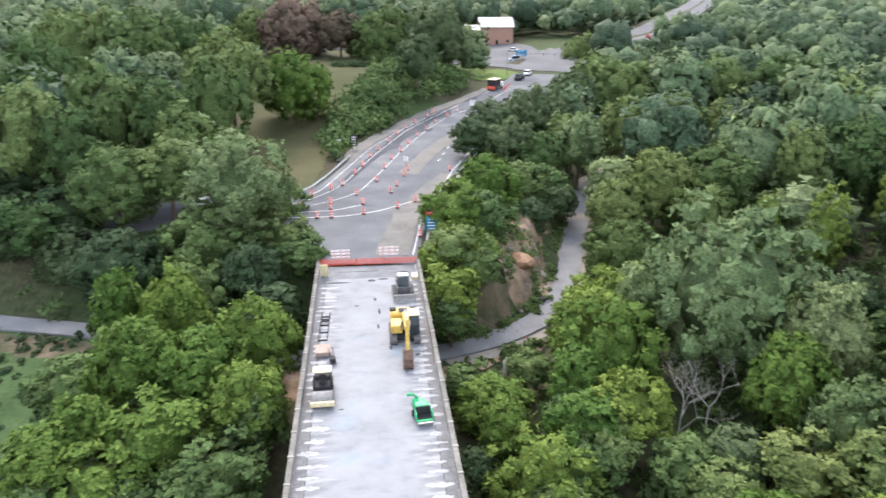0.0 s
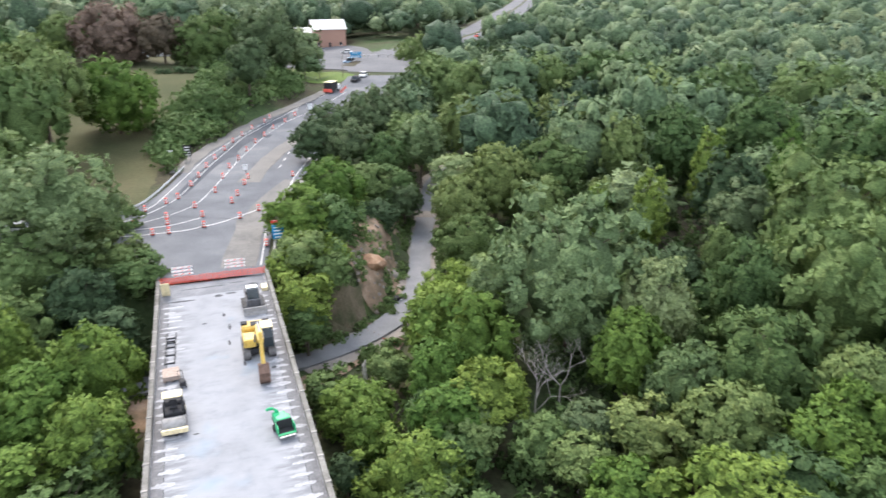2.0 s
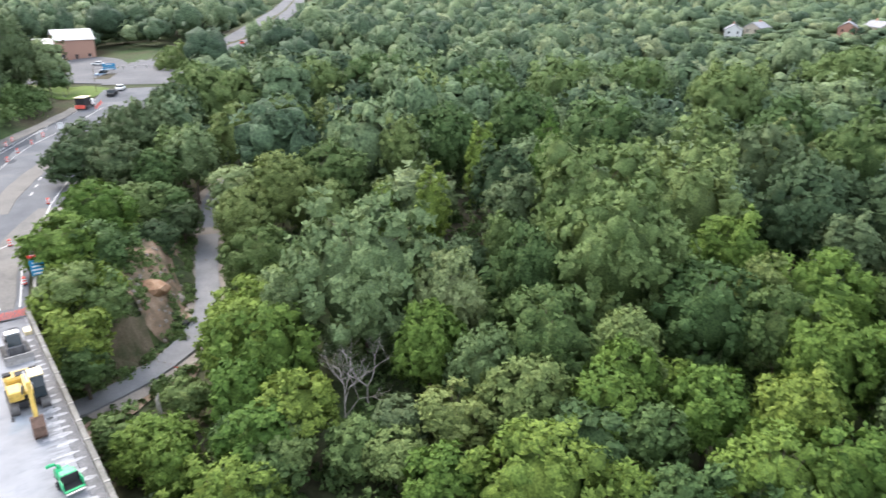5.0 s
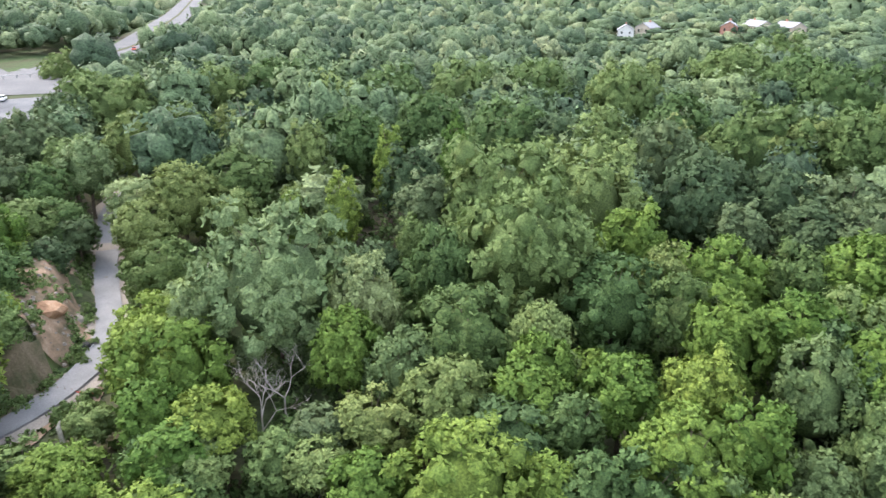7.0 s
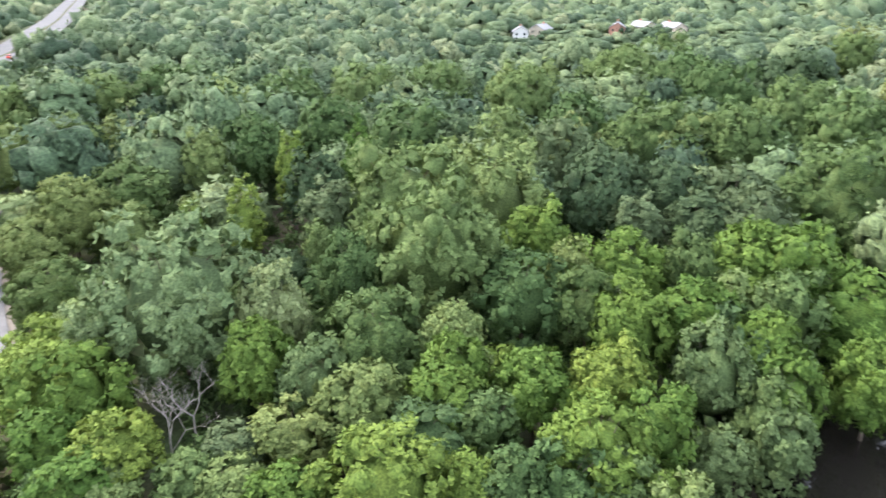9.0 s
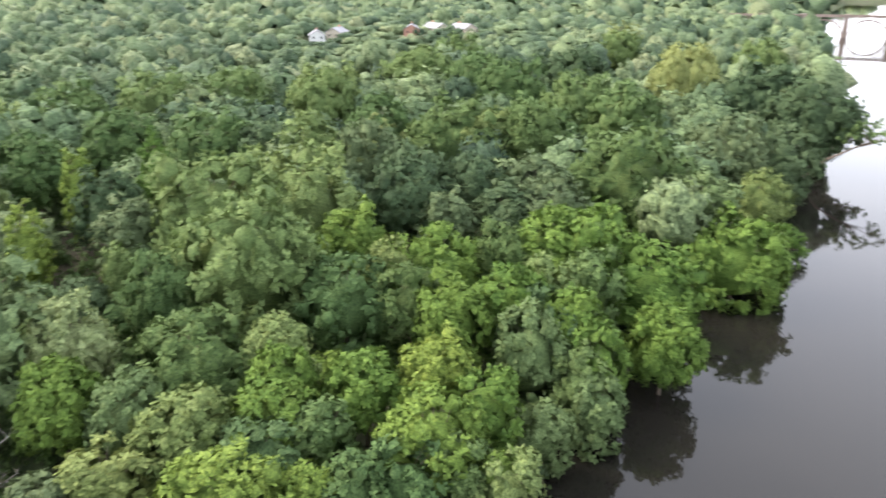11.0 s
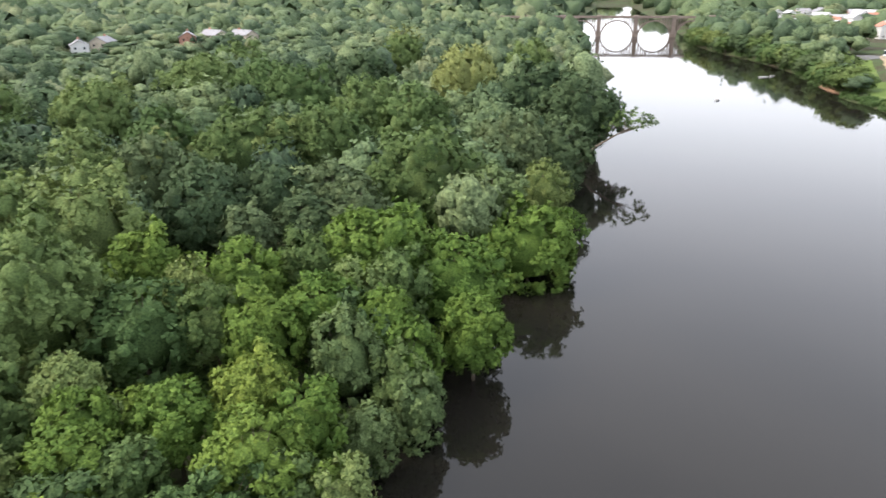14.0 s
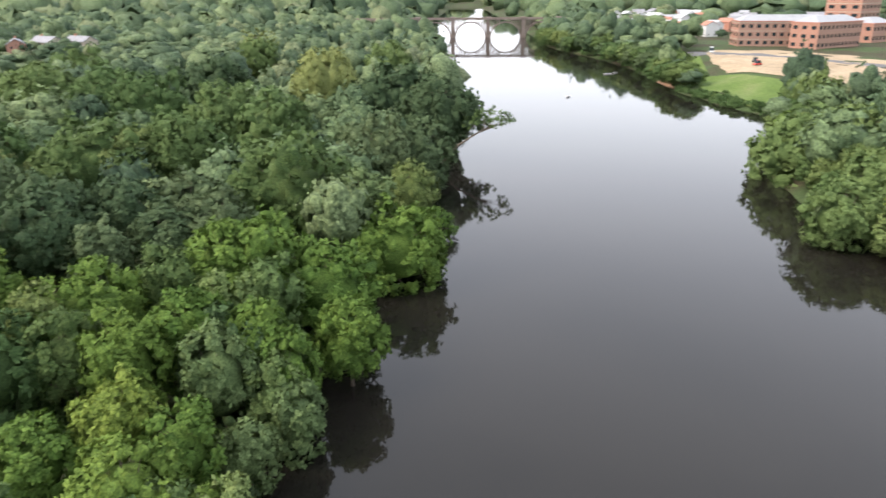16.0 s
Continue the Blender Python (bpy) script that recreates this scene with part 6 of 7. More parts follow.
for i, (x, y) in enumerate(rail_line):
    d = rail_line[min(i + 1, 23)] - rail_line[max(i - 1, 0)]
    d = d / np.linalg.norm(d)
    s = np.array([d[1], -d[0]])
    for off, z in ((0.08, 11.42), (0.15, 11.5), (0.08, 11.58), (0.15, 11.68), (0.08, 11.76), (0.06, 11.76), (0.06, 11.42)):
        v.append((x + s[0] * off, y + s[1] * off, z))
    if i:
        o = 7 * (i - 1)
        for k in range(7):
            f.append((o + k, o + (k + 1) % 7, o + 7 + (k + 1) % 7, o + 7 + k))
mesh_object("beam", v, f, ROOF_PALE, guard)
for sx, pts3 in ((-1, [(-15.4, 81.6), (-16.2, 86), (-18.9, 90.2), (-21.6, 94.5)]), (1, [(-2.7, 81.6), (-2.2, 87), (-1.9, 92)])):
    e = thing("guardrail", "low concrete wing wall beside the bridge end", "wall", Matrix())
    q = along(pts3, 9)
    v, f = [], []
    for i, (x, y) in enumerate(q):
        for ox, z in ((-0.18, 10.2), (0.18, 10.2), (0.15, 11.7), (-0.15, 11.7)):
            v.append((x + ox, y, z))
        if i:
            o = 4 * (i - 1)
            f += [(o + k, o + (k + 1) % 4, o + 4 + (k + 1) % 4, o + 4 + k) for k in range(4)]
    f += [(3, 2, 1, 0), tuple(4 * 8 + k for k in range(4))]
    mesh_object("wall", v, f, CONCRETE, e)


# ---- vehicles far off ----
def car(m, paint, label, size=(1.8, 4.4, 1.45)):
    w, l, h = size
    e = thing("car", label, "car", m)
    bm = bmesh.new()
    prism(bm, [(-l / 2, 0.3), (l / 2, 0.3), (l / 2, 0.75), (l / 2 - 0.9, 0.92), (-l / 2 + 0.3, 0.95), (-l / 2, 0.8)], "x", -w / 2, w / 2)
    body = part("body", bm, paint, e)
    bm = bmesh.new()
    prism(bm, [(-l / 2 + 0.5, 0.93), (l / 2 - 1.1, 0.93), (l / 2 - 1.8, h), (-l / 2 + 1.0, h)], "x", -w / 2 + 0.1, w / 2 - 0.1)
    part("cabin", bm, GLASS, body)
    bm = bmesh.new()
    box(bm, -w / 2 + 0.14, w / 2 - 0.14, -l / 2 + 1.0, l / 2 - 1.8, h, h + 0.04)
    part("roof", bm, paint, body)
    for x in (-w / 2, w / 2 - 0.2):
        for y in (-l / 2 + 0.8, l / 2 - 0.8):
            bm = bmesh.new()
            cyl(bm, (x, y, 0.33), (x + 0.2, y, 0.33), 0.33, n=12)
            part("wheel", bm, BLACK, e)
    return e


def on_ground(x, y, turn=0, lift=0.1):
    return pose(x, y, float(height(x, y)) + lift, 0, 0, turn)


car(on_ground(23.2, 221, -20, 0.2), BLACK, "dark parked pickup at the far junction", (1.9, 5.2, 1.7))
car(on_ground(26.5, 228, -20, 0.2), WHITE, "white car waiting at the far junction")
car(on_ground(27, 275, 80), CARBLUE, "pale blue van in the car park", (2.0, 5.0, 2.0))
car(on_ground(30, 318, 60), WHITE, "white car in the car park")
car(on_ground(20, 334, 10), STEEL, "silver car in the car park")
car(on_ground(93, 337, -20, 0.3), RED, "dark red car on the highway")
car(on_ground(84, 314, -20, 0.3), STEEL, "grey car on the highway")
car(on_ground(-37, 104.5, 80, 0.5), WHITE, "white car on the side road behind trees")
car(on_ground(-40, 240, 30, 0.2), CARBLUE, "pale car parked by the hillside house")
car(on_ground(428, -147, 70, 0.2), WHITE, "white van beside the sandy lot", (2.4, 7, 2.8))
car(on_ground(353, -143.5, 20, 0.2), RED, "small red digger on the sandy lot", (2.2, 4.0, 2.4))
car(on_ground(372, -150, 60, 0.2), BLACK, "dark machine parked on the sandy lot", (2.2, 5.0, 2.2))
# arrow-board truck with cones near the far junction
truck = thing("work_truck", "dark box truck with an orange safety board", "truck", on_ground(14.4, 206, -30, 0.2))
bm = bmesh.new()
box(bm, -1.2, 1.2, -1.6, 2.2, 0.8, 3.0, 0.05)
part("box_body", bm, BLACK, truck)
bm = bmesh.new()
box(bm, -1.3, 1.3, -1.7, 2.3, 3.0, 3.12, 0.03)
part("roof", bm, CREAM, truck)
bm = bmesh.new()
box(bm, -1.1, 1.1, 2.2, 4.0, 0.7, 2.1, 0.15)
part("cab", bm, WHITE, truck)
bm = bmesh.new()
box(bm, -1.25, 1.25, -1.95, -1.65, 0.4, 1.3, 0.03)
part("safety_board", bm, ORANGE, truck)
for x in (-1.15, 0.85):
    for y in (-0.9, 3.1):
        bm = bmesh.new()
        cyl(bm, (x, y, 0.45), (x + 0.3, y, 0.45), 0.45, n=12)
        part("wheel", bm, BLACK, truck)
for k in range(5):
    cone = thing("traffic_cone", "orange traffic cone beside the work truck", "traffic cone", on_ground(17.2 + 0.5 * k, 205 + 1.6 * k, 0, 0.25), "cones beside the truck")
    bm = bmesh.new()
    box(bm, -0.25, 0.25, -0.25, 0.25, 0, 0.04)
    cyl(bm, (0, 0, 0.04), (0, 0, 0.9), 0.2, 0.04, n=10)
    part("cone", bm, ORANGE, cone)


def post_pole(x, y, h, label, arm=0.0, r=0.1):
    e = thing("utility_pole", label, "pole", on_ground(x, y, 0, -0.3))
    bm = bmesh.new()
    cyl(bm, (0, 0, 0), (0, 0, h), r, r * 0.7, n=8)
    part("shaft", bm, BARK, e)
    if arm:
        bm = bmesh.new()
        box(bm, 0, arm, -0.06, 0.06, h - 0.4, h - 0.28)
        for k in range(3):
            box(bm, arm * (0.5 + 0.2 * k) - 0.15, arm * (0.5 + 0.2 * k) + 0.15, -0.12, 0.12, h - 1.2, h - 0.4)
        part("signal_arm", bm, STEEL, e)
    return e


post_pole(20, 228, 7.5, "dark signal mast with an arm over the junction", 16.0)
post_pole(8, 216, 8.5, "dark wooden pole beside the road")
post_pole(13, 232, 8.0, "dark wooden pole at the junction")


# ---- houses ----
def house(m, w, d, h, wall, roof, label, rise=2.6, rows=2, cols=4, name="house", category="house", chimney=True):
    """Gabled house: walls, roof with eaves, windows and door on all four sides."""
    e = thing(name, label, category, m)
    bm = bmesh.new()
    box(bm, -w / 2, w / 2, -d / 2, d / 2, -1.0, h)
    prism(bm, [(-d / 2, h), (d / 2, h), (0, h + rise)], "x", -w / 2, w / 2)
    part("wall", bm, wall, e)
    bm = bmesh.new()
    t, o = 0.25, 0.5
    prism(bm, [(-d / 2 - o, h - o * rise / (d / 2)), (0, h + rise), (d / 2 + o, h - o * rise / (d / 2)), (d / 2 + o, h - o * rise / (d / 2) + t), (0, h + rise + t), (-d / 2 - o, h - o * rise / (d / 2) + t)], "x", -w / 2 - o, w / 2 + o)
    rf = part("roof", bm, roof, e)
    if chimney:
        bm = bmesh.new()
        box(bm, w * 0.2, w * 0.2 + 0.9, -0.5, 0.4, h + rise * 0.4, h + rise + 1.2, 0.03)
        part("chimney", bm, BRICK, rf)
    for sy in (-1, 1):
        for r in range(rows):
            for c in range(cols):
                x = -w / 2 + w * (c + 0.5) / cols
                z = 0.9 + (h - 0.6) * r / rows
                bm = bmesh.new()
                y = sy * d / 2
                if r == 0 and c == cols // 2:
                    box(bm, x - 0.55, x + 0.55, y - 0.05, y + 0.05, 0.0, 2.1)
                    part("door", bm, BLACK, e)
                    continue
                box(bm, x - 0.55, x + 0.55, y - 0.05, y + 0.05, z, z + 1.3)
                win = part("window", bm, GLASS, e)
                bm = bmesh.new()
                box(bm, x - 0.65, x + 0.65, y - 0.09, y + 0.09, z - 0.12, z - 0.02)
                part("sill", bm, WHITE, win)
    for sx in (-1, 1):
        for r in range(rows):
            for y in (-d / 4, d / 4):
                z = 0.9 + (h - 0.6) * r / rows
                bm = bmesh.new()
                box(bm, sx * w / 2 - 0.05, sx * w / 2 + 0.05, y - 0.5, y + 0.5, z, z + 1.3)
                part("window", bm, GLASS, e)
    return e


house(on_ground(24.5, 352, 4), 15, 15, 8.0, BRICK, ROOF_PALE, "red brick hall with a pale metal roof", 3.6, 1, 3, "fire_hall", "hall", False)
house(on_ground(13.5, 350, 4), 7, 11, 6.5, SIDING, ROOF_PALE, "low white side wing of the brick hall", 1.8, 1, 2, "side_wing", "building", False)
house(on_ground(-36, 252, 15), 12, 8, 5.2, SIDING, ROOF, "white sided house among hillside trees")
house(on_ground(-64, 250, -10), 12, 8, 5.2, SIDING, ROOF, "white sided house half hidden by trees")
house(on_ground(-22, 290, 5), 13, 9, 5.6, SIDING, ROOF, "white sided house behind tall trees")
for (x, y, turn, wall, w, words) in ((350, 275, 40, SIDING, 10, "white house with grey roof among trees"), (358, 266, 10, BEIGE, 12, "pale beige house with dark roof among trees"),
                                     (382, 229, 30, BRICK, 14, "orange brick house with grey roof among trees"), (399, 222, 55, BEIGE, 20, "long low house with grey roof among trees"),
                                     (418, 213, 60, BEIGE, 18, "long grey-roofed house among trees"), (444, 194, 35, BEIGE, 12, "pale gabled house among trees")):
    house(on_ground(x, y, turn), w, 9, 5.6, wall, ROOF, words)

# white rail fence and clipped hedge on the hill
fence = thing("rail_fence", "white wooden rail fence on the hillside", "fence", on_ground(-7.6, 213.4, 12, 0))
for k in range(6):
    bm = bmesh.new()
    box(bm, -2.7 + k * 1.08 - 0.07, -2.7 + k * 1.08 + 0.07, -0.07, 0.07, -0.2, 1.4)
    part("post", bm, WHITE, fence)
for z in (0.4, 0.8, 1.2):
    bm = bmesh.new()
    box(bm, -2.75, 2.75, -0.11, -0.071, z, z + 0.16)
    part("rail", bm, WHITE, fence)
spots = [(-31 + 1.25 * k, 207 + 0.2 * math.sin(k), 1.25) for k in range(10)]
shrubs("hedge", spots, "clipped dark green hedge on the hillside", LEAF["dark"], 0.5, 160)

# ---- dirt works beside the path ----
ROCK = earth("rock", (0.3, (0.26, 0.22, 0.18)), (0.55, (0.40, 0.34, 0.27)), (0.8, (0.52, 0.46, 0.38)), scale=1.5, fine_scale=8)


def boulder(x, y, r, mat, name="boulder", label="pale brown boulder on the cleared slope", flat=0.6, group="boulders on the slope"):
    e = thing(name, label, "rock", on_ground(x, y, (x * 71) % 180, 0.18 - 0.15 * r), group)
    bm = bmesh.new()
    bmesh.ops.create_icosphere(bm, subdivisions=2, radius=r)
    for w in bm.verts:
        k = 1 + 0.35 * noise.noise(w.co * 1.3 / r + Vector((x, y, 0)))
        w.co = Vector((w.co.x * k, w.co.y * k * 0.85, max(-0.3 * r, w.co.z * flat * k)))
    part("stone", bm, mat, e)
    return e


for k in range(16):
    boulder(13.2 + rr.uniform(-1.2, 2.0), 91.5 + rr.uniform(-2.5, 4.5), rr.uniform(0.25, 0.7), ROCK)
boulder(13.6, 93.5, 1.5, TAN, "spoil_heap", "heap of pale tan sand", 0.45, "")
boulder(10.2, 90.2, 2.3, HEAP, "spoil_heap", "heap of orange earth", 0.5, "")
culvert = thing("black_drain_box", "black plastic drain box lying beside the path", "drain box", on_ground(13.3, 86.6, 20, 0.0))
bm = bmesh.new()
box(bm, -0.7, 0.7, -0.45, 0.45, 0, 0.85, 0.06)
part("box", bm, BLACK, culvert)
bm = bmesh.new()
cyl(bm, (-0.7, 0, 0.4), (-3.8, -0.4, 0.25), 0.2, n=10)
part("pipe", bm, BLACK, culvert)
bm = bmesh.new()
box(bm, 0.3, 0.68, -0.5, -0.452, 0.25, 0.6)
part("tag", bm, WHITE, culvert)
silt = thing("safety_fence", "sagging orange plastic fence across the path", "fence", Matrix())
fl = along([(7.0, 79.6), (8.5, 79.0), (10.0, 77.0), (11.4, 75.4)], 8)
for i, (x, y) in enumerate(fl):
    z = float(height(x, y))
    bm = bmesh.new()
    box(bm, x - 0.03, x + 0.03, y - 0.03, y + 0.03, z - 0.2, z + 0.6)
    part("post", bm, WOOD, silt)
    if i:
        a, b = fl[i - 1], fl[i]
        za, zb = float(height(*a)), float(height(*b))
        bm = bmesh.new()
        vs = [bm.verts.new(c) for c in ((a[0], a[1], za + 0.10), (b[0], b[1], zb + 0.06), (b[0], b[1], zb + 0.26), (a[0], a[1], za + 0.30))]
        bm.faces.new(vs)
        g = bmesh.ops.extrude_face_region(bm, geom=bm.faces[:])
        bmesh.ops.translate(bm, vec=(0.03, 0.03, 0), verts=[q for q in g["geom"] if isinstance(q, bmesh.types.BMVert)])
        part("mesh", bm, ORANGE, silt)


# ---- dead and leaning trees ----
def dead_tree(x, y, h, seed, label, spread=0.9, levels=4):
    rnd = random.Random(seed)
    e = thing("dead_tree", label, "dead tree", on_ground(x, y, 0, -0.2))
    v, f = [], []

    def grow(p, d, length, r, lv):
        mid = p + d * length * 0.5 + Vector((rnd.uniform(-1, 1), rnd.uniform(-1, 1), 0)) * length * 0.07
        q = p + d * length
        tube(v, f, [p, mid, q], [r, r * 0.85, r * 0.65], 5)
        if lv == 0:
            return
        for k in range(rnd.choice((2, 3, 3))):
            nd = (d + Vector((rnd.uniform(-1, 1), rnd.uniform(-1, 1), rnd.uniform(-0.15, 0.6))) * spread).normalized()
            grow(q if k < 2 else mid, nd, length * rnd.uniform(0.6, 0.85), r * 0.6, lv - 1)

    grow(Vector((0, 0, 0)), Vector((rnd.uniform(-0.1, 0.1), rnd.uniform(-0.1, 0.1), 1)).normalized(), h * 0.32, h * 0.013, levels)
    mesh_object("trunk", v, f, BARK_PALE, e)
    return e


for x, y, h, sd, lv in DEAD:
    dead_tree(x, y, h, sd, "bare grey dead tree with bleached branches", 1.25, lv)
snag = thing("dead_tree", "broken grey trunk standing beside the path", "dead tree", on_ground(6.4, 64.4, 0, -0.3))
v, f = [], []
tube(v, f, [(0, 0, 0), (0.1, 0, 2.2), (-0.05, 0.1, 4.4), (0.15, 0.1, 5.0)], [0.28, 0.24, 0.2, 0.06], 8)
mesh_object("trunk", v, f, BARK_PALE, snag)
for (x, y, turn, ln) in ((79.3, 13.0, 10, 3.6), (105.5, 9.6, -20, 4.5), (23.5, 46.5, 40, 3.2)):
    e = thing("fallen_log", "bleached fallen log at the water's edge", "log", pose(x, y, max(0.25, float(height(x, y)) + 0.3), 0, 0, turn))
    v, f = [], []
    tube(v, f, [(-ln / 2, 0, 0.1), (0, 0.15, 0.05), (ln / 2, -0.1, 0.0)], [0.16, 0.13, 0.05], 7)
    tube(v, f, [(0.2, 0.1, 0.05), (0.7, 0.6, 0.25)], [0.08, 0.02], 5)
    mesh_object("trunk", v, f, BARK_PALE, e)


def leaning_tree(x0, y0, x1, y1, top, r, species):
    """A tree that reaches out over the water."""
    e = thing("tree", "broadleaf tree leaning far out over the river", "tree", on_ground(x0, y0, 0, -0.3))
    z0 = float(height(x0, y0)) - 0.3
    v, f = [], []
    end = Vector((x1 - x0, y1 - y0, top - z0 - r * 0.6))
    tube(v, f, [Vector((0, 0, 0)), end * 0.35 + Vector((0, 0, 2.0)), end * 0.75 + Vector((0, 0, 1.2)), end], [0.42, 0.3, 0.2, 0.06], 7)
    rnd = np.random.default_rng(int(abs(x0)))
    q, c, _ = crown_points(r, r * 1.1, 1500, 0.55, rnd, 22, "open")
    for p in c[:10]:
        tube(v, f, [end * 0.8 + Vector((0, 0, 0.8)), end * 0.95 + Vector(p) * 0.4 - Vector((0, 0, r * 0.2)), end + Vector(p) - Vector((0, 0, r * 0.55))], [0.12, 0.08, 0.03], 5)
    mesh_object("trunk", v, f, BARK, e)
    me = quads_mesh("crown", q + np.array([end.x, end.y, end.z - r * 0.55]))
    me.materials.append(LEAF[species])
    ob = new("crown", me)
    ob.parent = e


leaning_tree(186, 5, 190, -9.5, 14.5, 6.5, "mid")
leaning_tree(196, 4, 203, -6, 12, 5.0, "mid")
leaning_tree(116, 11, 113, 4.0, 10, 4.6, "bright")

# ---- railway bridge over the river ----
RAILC = earth("old_concrete", (0.3, (0.17, 0.135, 0.115)), (0.55, (0.24, 0.195, 0.17)), (0.8, (0.31, 0.265, 0.235)), scale=0.12, fine_scale=0.8)
RB_X, RB_W, SPAN, RAD, TOP = 730.0, 4.6, 34.2, 14.4, 17.6
rail_bridge = thing("railway_bridge", "brown concrete railway bridge with open spandrel arches", "bridge", pose(RB_X, 0, 0))
piers = [3.2 + SPAN * k for k in (-5, -4, -3, -2, -1, 0, 1, 2, 3)]
for y in piers:
    bm = bmesh.new()
    box(bm, -RB_W - 0.6, RB_W + 0.6, y - 2.6, y + 2.6, -3, 3.0, 0.2)
    box(bm, -RB_W, RB_W, y - 2.0, y + 2.0, 3.0, TOP, 0.1)
    box(bm, -RB_W - 0.5, RB_W + 0.5, y - 2.4, y + 2.4, TOP - 0.6, TOP + 1.6, 0.1)
    part("pier", bm, RAILC, rail_bridge)
for y in piers[:-1]:
    c = y + SPAN / 2
    bm = bmesh.new()
    n = 24
    ring = [(c + (RAD) * math.cos(math.pi * k / n), RAD * 0.965 * math.sin(math.pi * k / n)) for k in range(n + 1)]
    outer = [(c + (RAD + 1.1) * math.cos(math.pi * k / n), (RAD + 1.1) * 0.965 * math.sin(math.pi * k / n)) for k in range(n + 1)]
    prism(bm, outer + ring[::-1], "x", -RB_W + 0.3, RB_W - 0.3)
    arch = part("arch", bm, RAILC, rail_bridge)
    for j in (-13.4, -11.0, -8.6, -6.2, 6.2, 8.6, 11.0, 13.4):
        bm = bmesh.new()
        z0 = math.sqrt(max(0, (RAD + 1.0) ** 2 - j * j)) * 0.965 - 0.2
        box(bm, -RB_W + 0.4, RB_W - 0.4, c + j - 0.45, c + j + 0.45, z0, TOP - 0.8)
        part("spandrel_column", bm, RAILC, arch)
bm = bmesh.new()
box(bm, -RB_W - 0.4, RB_W + 0.4, piers[0] - 30, piers[-1] + 30, TOP - 0.9, TOP, 0.0)
deck_rail = part("deck", bm, RAILC, rail_bridge)
for sx in (-1, 1):
    bm = bmesh.new()
    box(bm, sx * (RB_W + 0.2) - 0.15, sx * (RB_W + 0.2) + 0.15, piers[0] - 30, piers[-1] + 30, TOP, TOP + 1.0)
    part("parapet", bm, RAILC, rail_bridge)


# ---- town on the other bank ----
def block(m, w, d, h, storeys, cols, wall, roof, label, band=None, name="office_building", side_cols=3, group=""):
    """A long building with rows of windows on every side, a cornice and a low roof."""
    e = thing(name, label, "building", m, group)
    bm = bmesh.new()
    box(bm, -w / 2, w / 2, -d / 2, d / 2, -2, h)
    part("wall", bm, wall, e)
    bm = bmesh.new()
    box(bm, -w / 2 - 0.3, w / 2 + 0.3, -d / 2 - 0.3, d / 2 + 0.3, h, h + 0.7)
    part("cornice", bm, wall, e)
    bm = bmesh.new()
    top = h + (3.4 if storeys < 5 else 0.5)
    lo_ring = [bm.verts.new((x, y, h + 0.7)) for x, y in ((-w / 2 + 0.6, -d / 2 + 0.6), (w / 2 - 0.6, -d / 2 + 0.6), (w / 2 - 0.6, d / 2 - 0.6), (-w / 2 + 0.6, d / 2 - 0.6))]
    hi_ring = [bm.verts.new((x, y, top + 0.7)) for x, y in ((-w / 2 + d * 0.38, -d * 0.10), (w / 2 - d * 0.38, -d * 0.10), (w / 2 - d * 0.38, d * 0.10), (-w / 2 + d * 0.38, d * 0.10))]
    for k in range(4):
        bm.faces.new((lo_ring[k], lo_ring[(k + 1) % 4], hi_ring[(k + 1) % 4], hi_ring[k]))
    bm.faces.new(hi_ring)
    bm.faces.new(lo_ring[::-1])
    part("roof", bm, roof, e)
    fl = h / storeys
    for s in range(storeys):
        z = s * fl + fl * 0.3
        for face, n, span, off in (("f", cols, w, d / 2), ("b", cols, w, d / 2), ("l", side_cols, d, w / 2), ("r", side_cols, d, w / 2)):
            for c in range(n):
                u = -span / 2 + span * (c + 0.5) / n
                hw = span / n * 0.24
                bm = bmesh.new()
                if face in "fb":
                    y = -off if face == "f" else off
                    box(bm, u - hw, u + hw, y - 0.08, y + 0.08, z, z + fl * 0.42)
                else:
                    x = -off if face == "l" else off
                    box(bm, x - 0.08, x + 0.08, u - hw, u + hw, z, z + fl * 0.42)
                part("window", bm, GLASS, e)
        if band:
            bm = bmesh.new()
            z1 = (s + 1) * fl - fl * 0.12
            box(bm, -w / 2 - 0.12, w / 2 + 0.12, -d / 2 - 0.12, d / 2 + 0.12, z1, z1 + fl * 0.06)
            part("floor_band", bm, band, e)
    return e


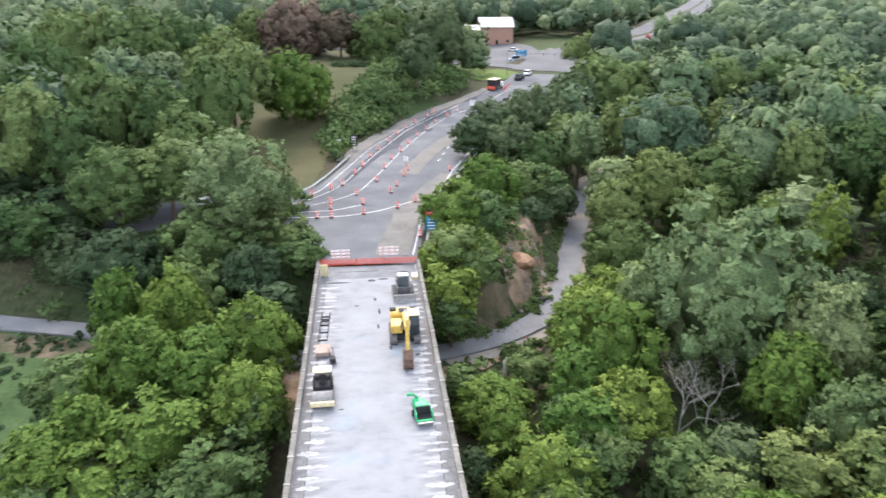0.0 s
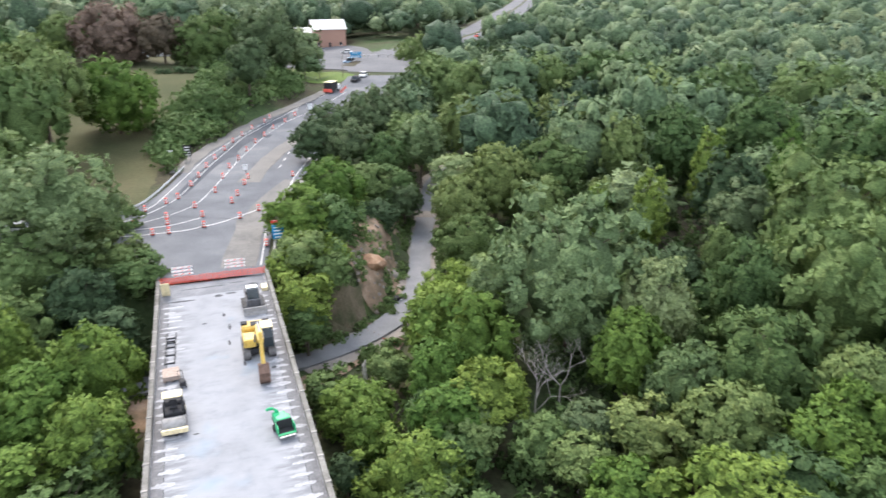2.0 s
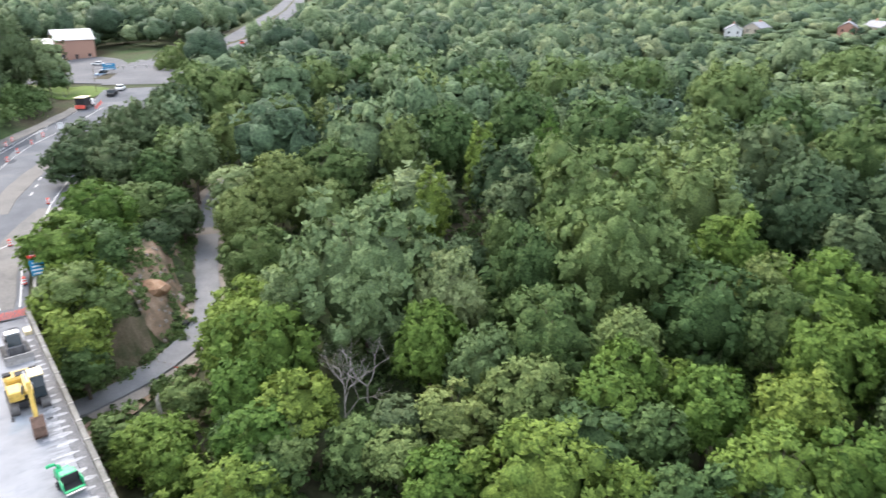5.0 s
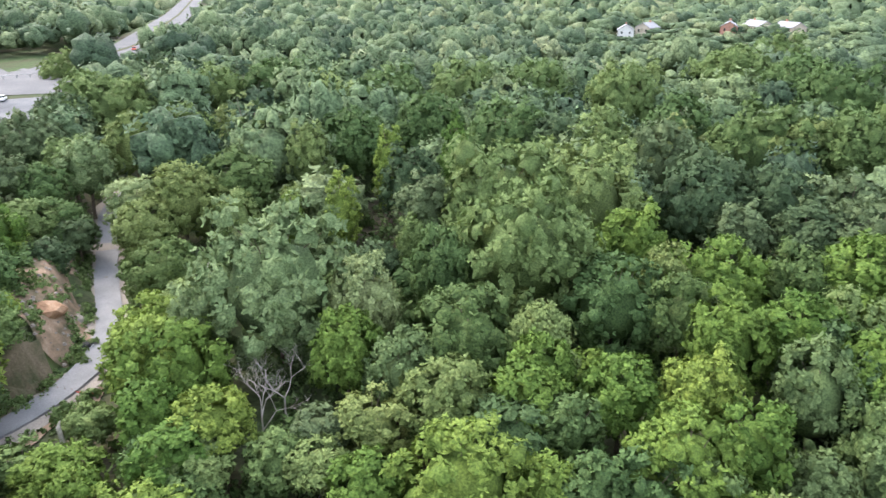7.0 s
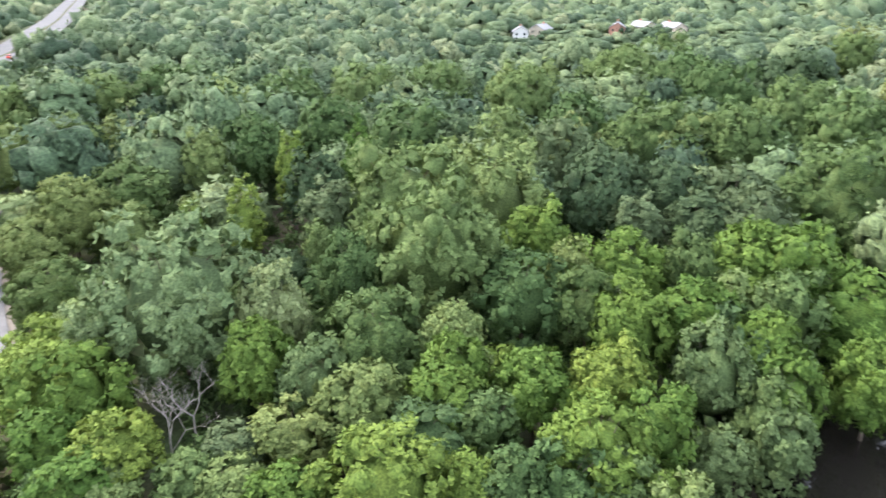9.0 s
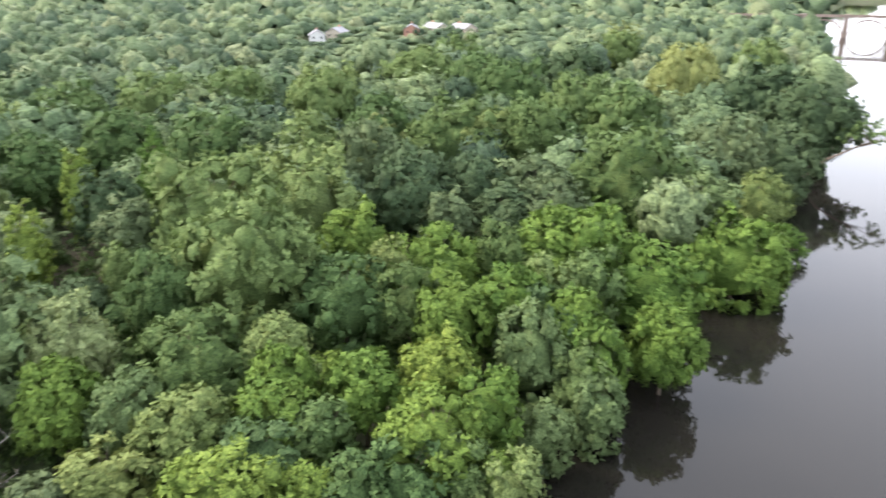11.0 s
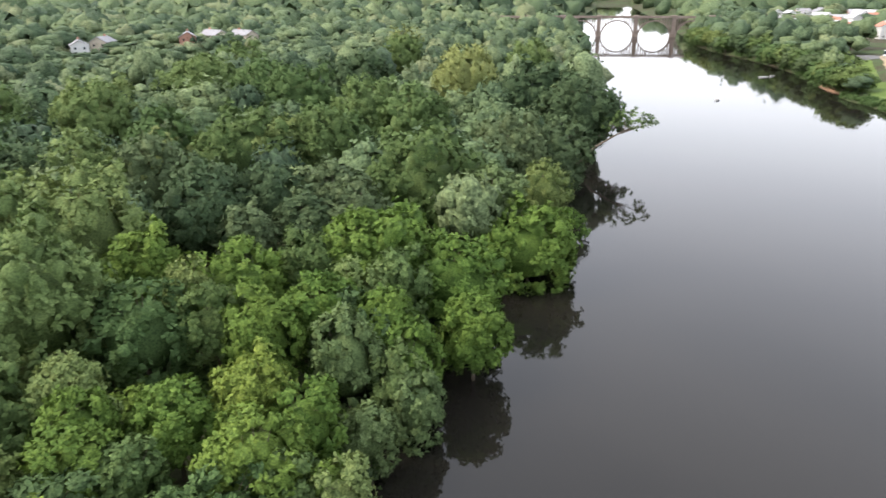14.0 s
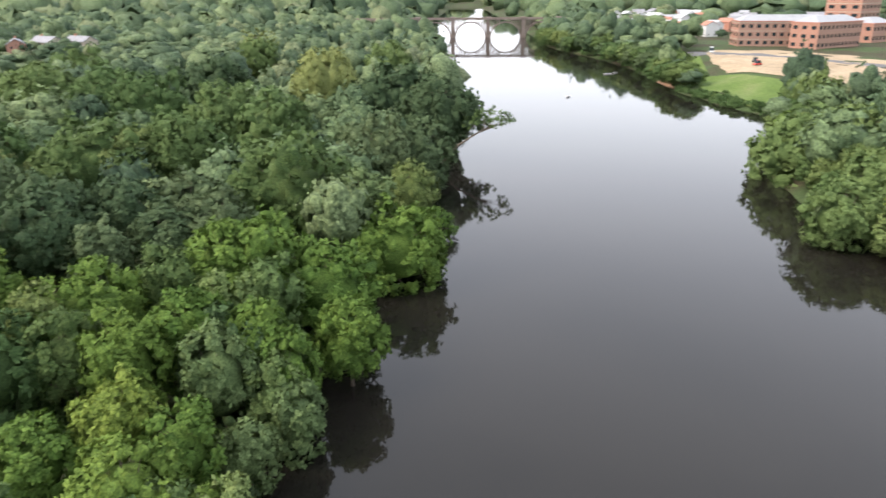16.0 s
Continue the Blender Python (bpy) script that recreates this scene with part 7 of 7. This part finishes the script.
gz = float(height(470, -200))
block(pose(481, -208, gz, 0, 0, 85), 58, 18, 15, 3, 12, BRICK, ROOF_GREY, "long three-storey orange brick office building", BEIGE)
block(pose(466, -229, gz, 0, 0, -57), 46, 18, 15, 3, 11, BRICK, ROOF_GREY, "three-storey red brick office wing with pale roof", None)
block(pose(585, -305, gz, 0, 0, -50), 34, 26, 48, 8, 5, BRICK, ROOF_GREY, "tall orange brick tower with pale window bands", BEIGE, "tower_block", 3)
block(pose(512, -280, gz, 0, 0, -57), 26, 20, 12, 2, 6, BRICK, ROOF_GREY, "low brick block between the office and tower", None)
for (x, y, w, d, h, turn, wall, words) in ((690, -165, 36, 12, 6, 80, SIDING, "long low white building among trees"), (720, -150, 14, 10, 7, 60, BRICK, "red brick house among riverside trees"),
                                           (585, -200, 12, 9, 8, 20, SIDING, "white gabled house beside the brick offices"), (655, -190, 14, 10, 6, 75, SIDING, "white garage building among trees"),
                                           (700, -210, 12, 10, 9, 15, SIDING, "tall white gabled house among trees"), (780, -205, 16, 10, 8, 40, SIDING, "pale house above the river trees"),
                                           (840, -190, 14, 10, 8, 10, SIDING, "white house among distant trees"), (690, -260, 18, 12, 7, 70, BRICK, "red roofed brick house in the town"),
                                           (640, -250, 20, 12, 8, 65, BEIGE, "pale flat house in the town"), (760, -290, 22, 14, 8, 60, BRICK, "brick terrace in the town"),
                                           (720, -340, 30, 14, 9, 70, BEIGE, "long pale town building"), (860, -270, 26, 12, 8, 60, SIDING, "white terrace in the distance"),
                                           (410, -250, 12, 10, 7, 30, BRICK, "orange brick house behind riverside trees")):
    house(on_ground(x, y, turn, 0), w, d, h, wall, ROOF_PALE if wall is SIDING else ROOF, words, 3.0, 2, max(3, int(w / 4)), chimney=False)

town_rng = random.Random(21)
for k in range(26):
    x, y = town_rng.uniform(560, 960), town_rng.uniform(-345, -170)
    wall, tone = town_rng.choice(((SIDING, "white"), (SIDING, "white"), (BRICK, "red brick"), (BEIGE, "beige")))
    house(on_ground(x, y, town_rng.uniform(0, 90), 0), town_rng.uniform(9, 16), town_rng.uniform(8, 11), town_rng.uniform(6, 9), wall, town_rng.choice((ROOF, ROOF_GREY, BRICK)),
          tone + " town house among trees across the river", 2.8, 1, 2, chimney=False)

# dinghies far down the river
for (x, y, turn, words) in ((319, -49, 70, "small white open boat on the river"), (407, -84, 20, "white moored boat near the far bank"), (412, -89, 60, "white moored boat near the far bank")):
    e = thing("boat", words, "boat", pose(x, y, -0.1, 0, 0, turn))
    v = []
    for y2, hw, zt in ((-2.4, 0.75, 0.55), (-0.5, 0.95, 0.55), (1.5, 0.7, 0.62), (2.6, 0.05, 0.75)):
        v += [(-hw * 0.6, y2, 0.0), (hw * 0.6, y2, 0.0), (hw, y2, zt), (-hw, y2, zt), (hw * 0.85, y2 * 0.97, zt), (-hw * 0.85, y2 * 0.97, zt), (hw * 0.5, y2 * 0.97, 0.15), (-hw * 0.5, y2 * 0.97, 0.15)]
    f = []
    for i in range(3):
        o = 8 * i
        for a, b in ((0, 3), (3, 5), (5, 7), (7, 6), (6, 4), (4, 2), (2, 1), (1, 0)):
            f.append((o + a, o + b, o + 8 + b, o + 8 + a))
    f += [(0, 1, 2, 4, 6, 7, 5, 3)]
    mesh_object("hull", v, f, WHITE, e)
    bm = bmesh.new()
    box(bm, -0.8, 0.8, -0.6, -0.3, 0.4, 0.46)
    part("thwart", bm, WOOD, e)


# broken rock and clods on the cleared slope
rk = np.random.default_rng(12)
verts, faces = [], []
count = 0
while count < 150:
    x, y = rk.uniform(6, 24), rk.uniform(80, 119)
    if not inside(x, y, DIRT_POLY):
        continue
    count += 1
    s = rk.uniform(0.12, 0.42)
    z = crest(x, y) + 0.1
    o = len(verts)
    a0 = rk.uniform(0, 6.28)
    for k in range(5):
        a = a0 + k * 1.257
        q = s * rk.uniform(0.7, 1.1)
        verts.append((x + q * math.cos(a), y + q * math.sin(a), z))
    for k in range(5):
        a = a0 + k * 1.257 + 0.3
        q = s * rk.uniform(0.35, 0.65)
        verts.append((x + q * math.cos(a), y + q * math.sin(a), z + s * rk.uniform(0.5, 0.9)))
    for k in range(5):
        faces.append((o + k, o + (k + 1) % 5, o + 5 + (k + 1) % 5, o + 5 + k))
    faces.append(tuple(o + 5 + k for k in range(5)))
rubble = mesh_object("rubble", verts, faces, TAN)
tagged(rubble, "broken pale rock and clods on bare earth", "rubble", kind="stuff")
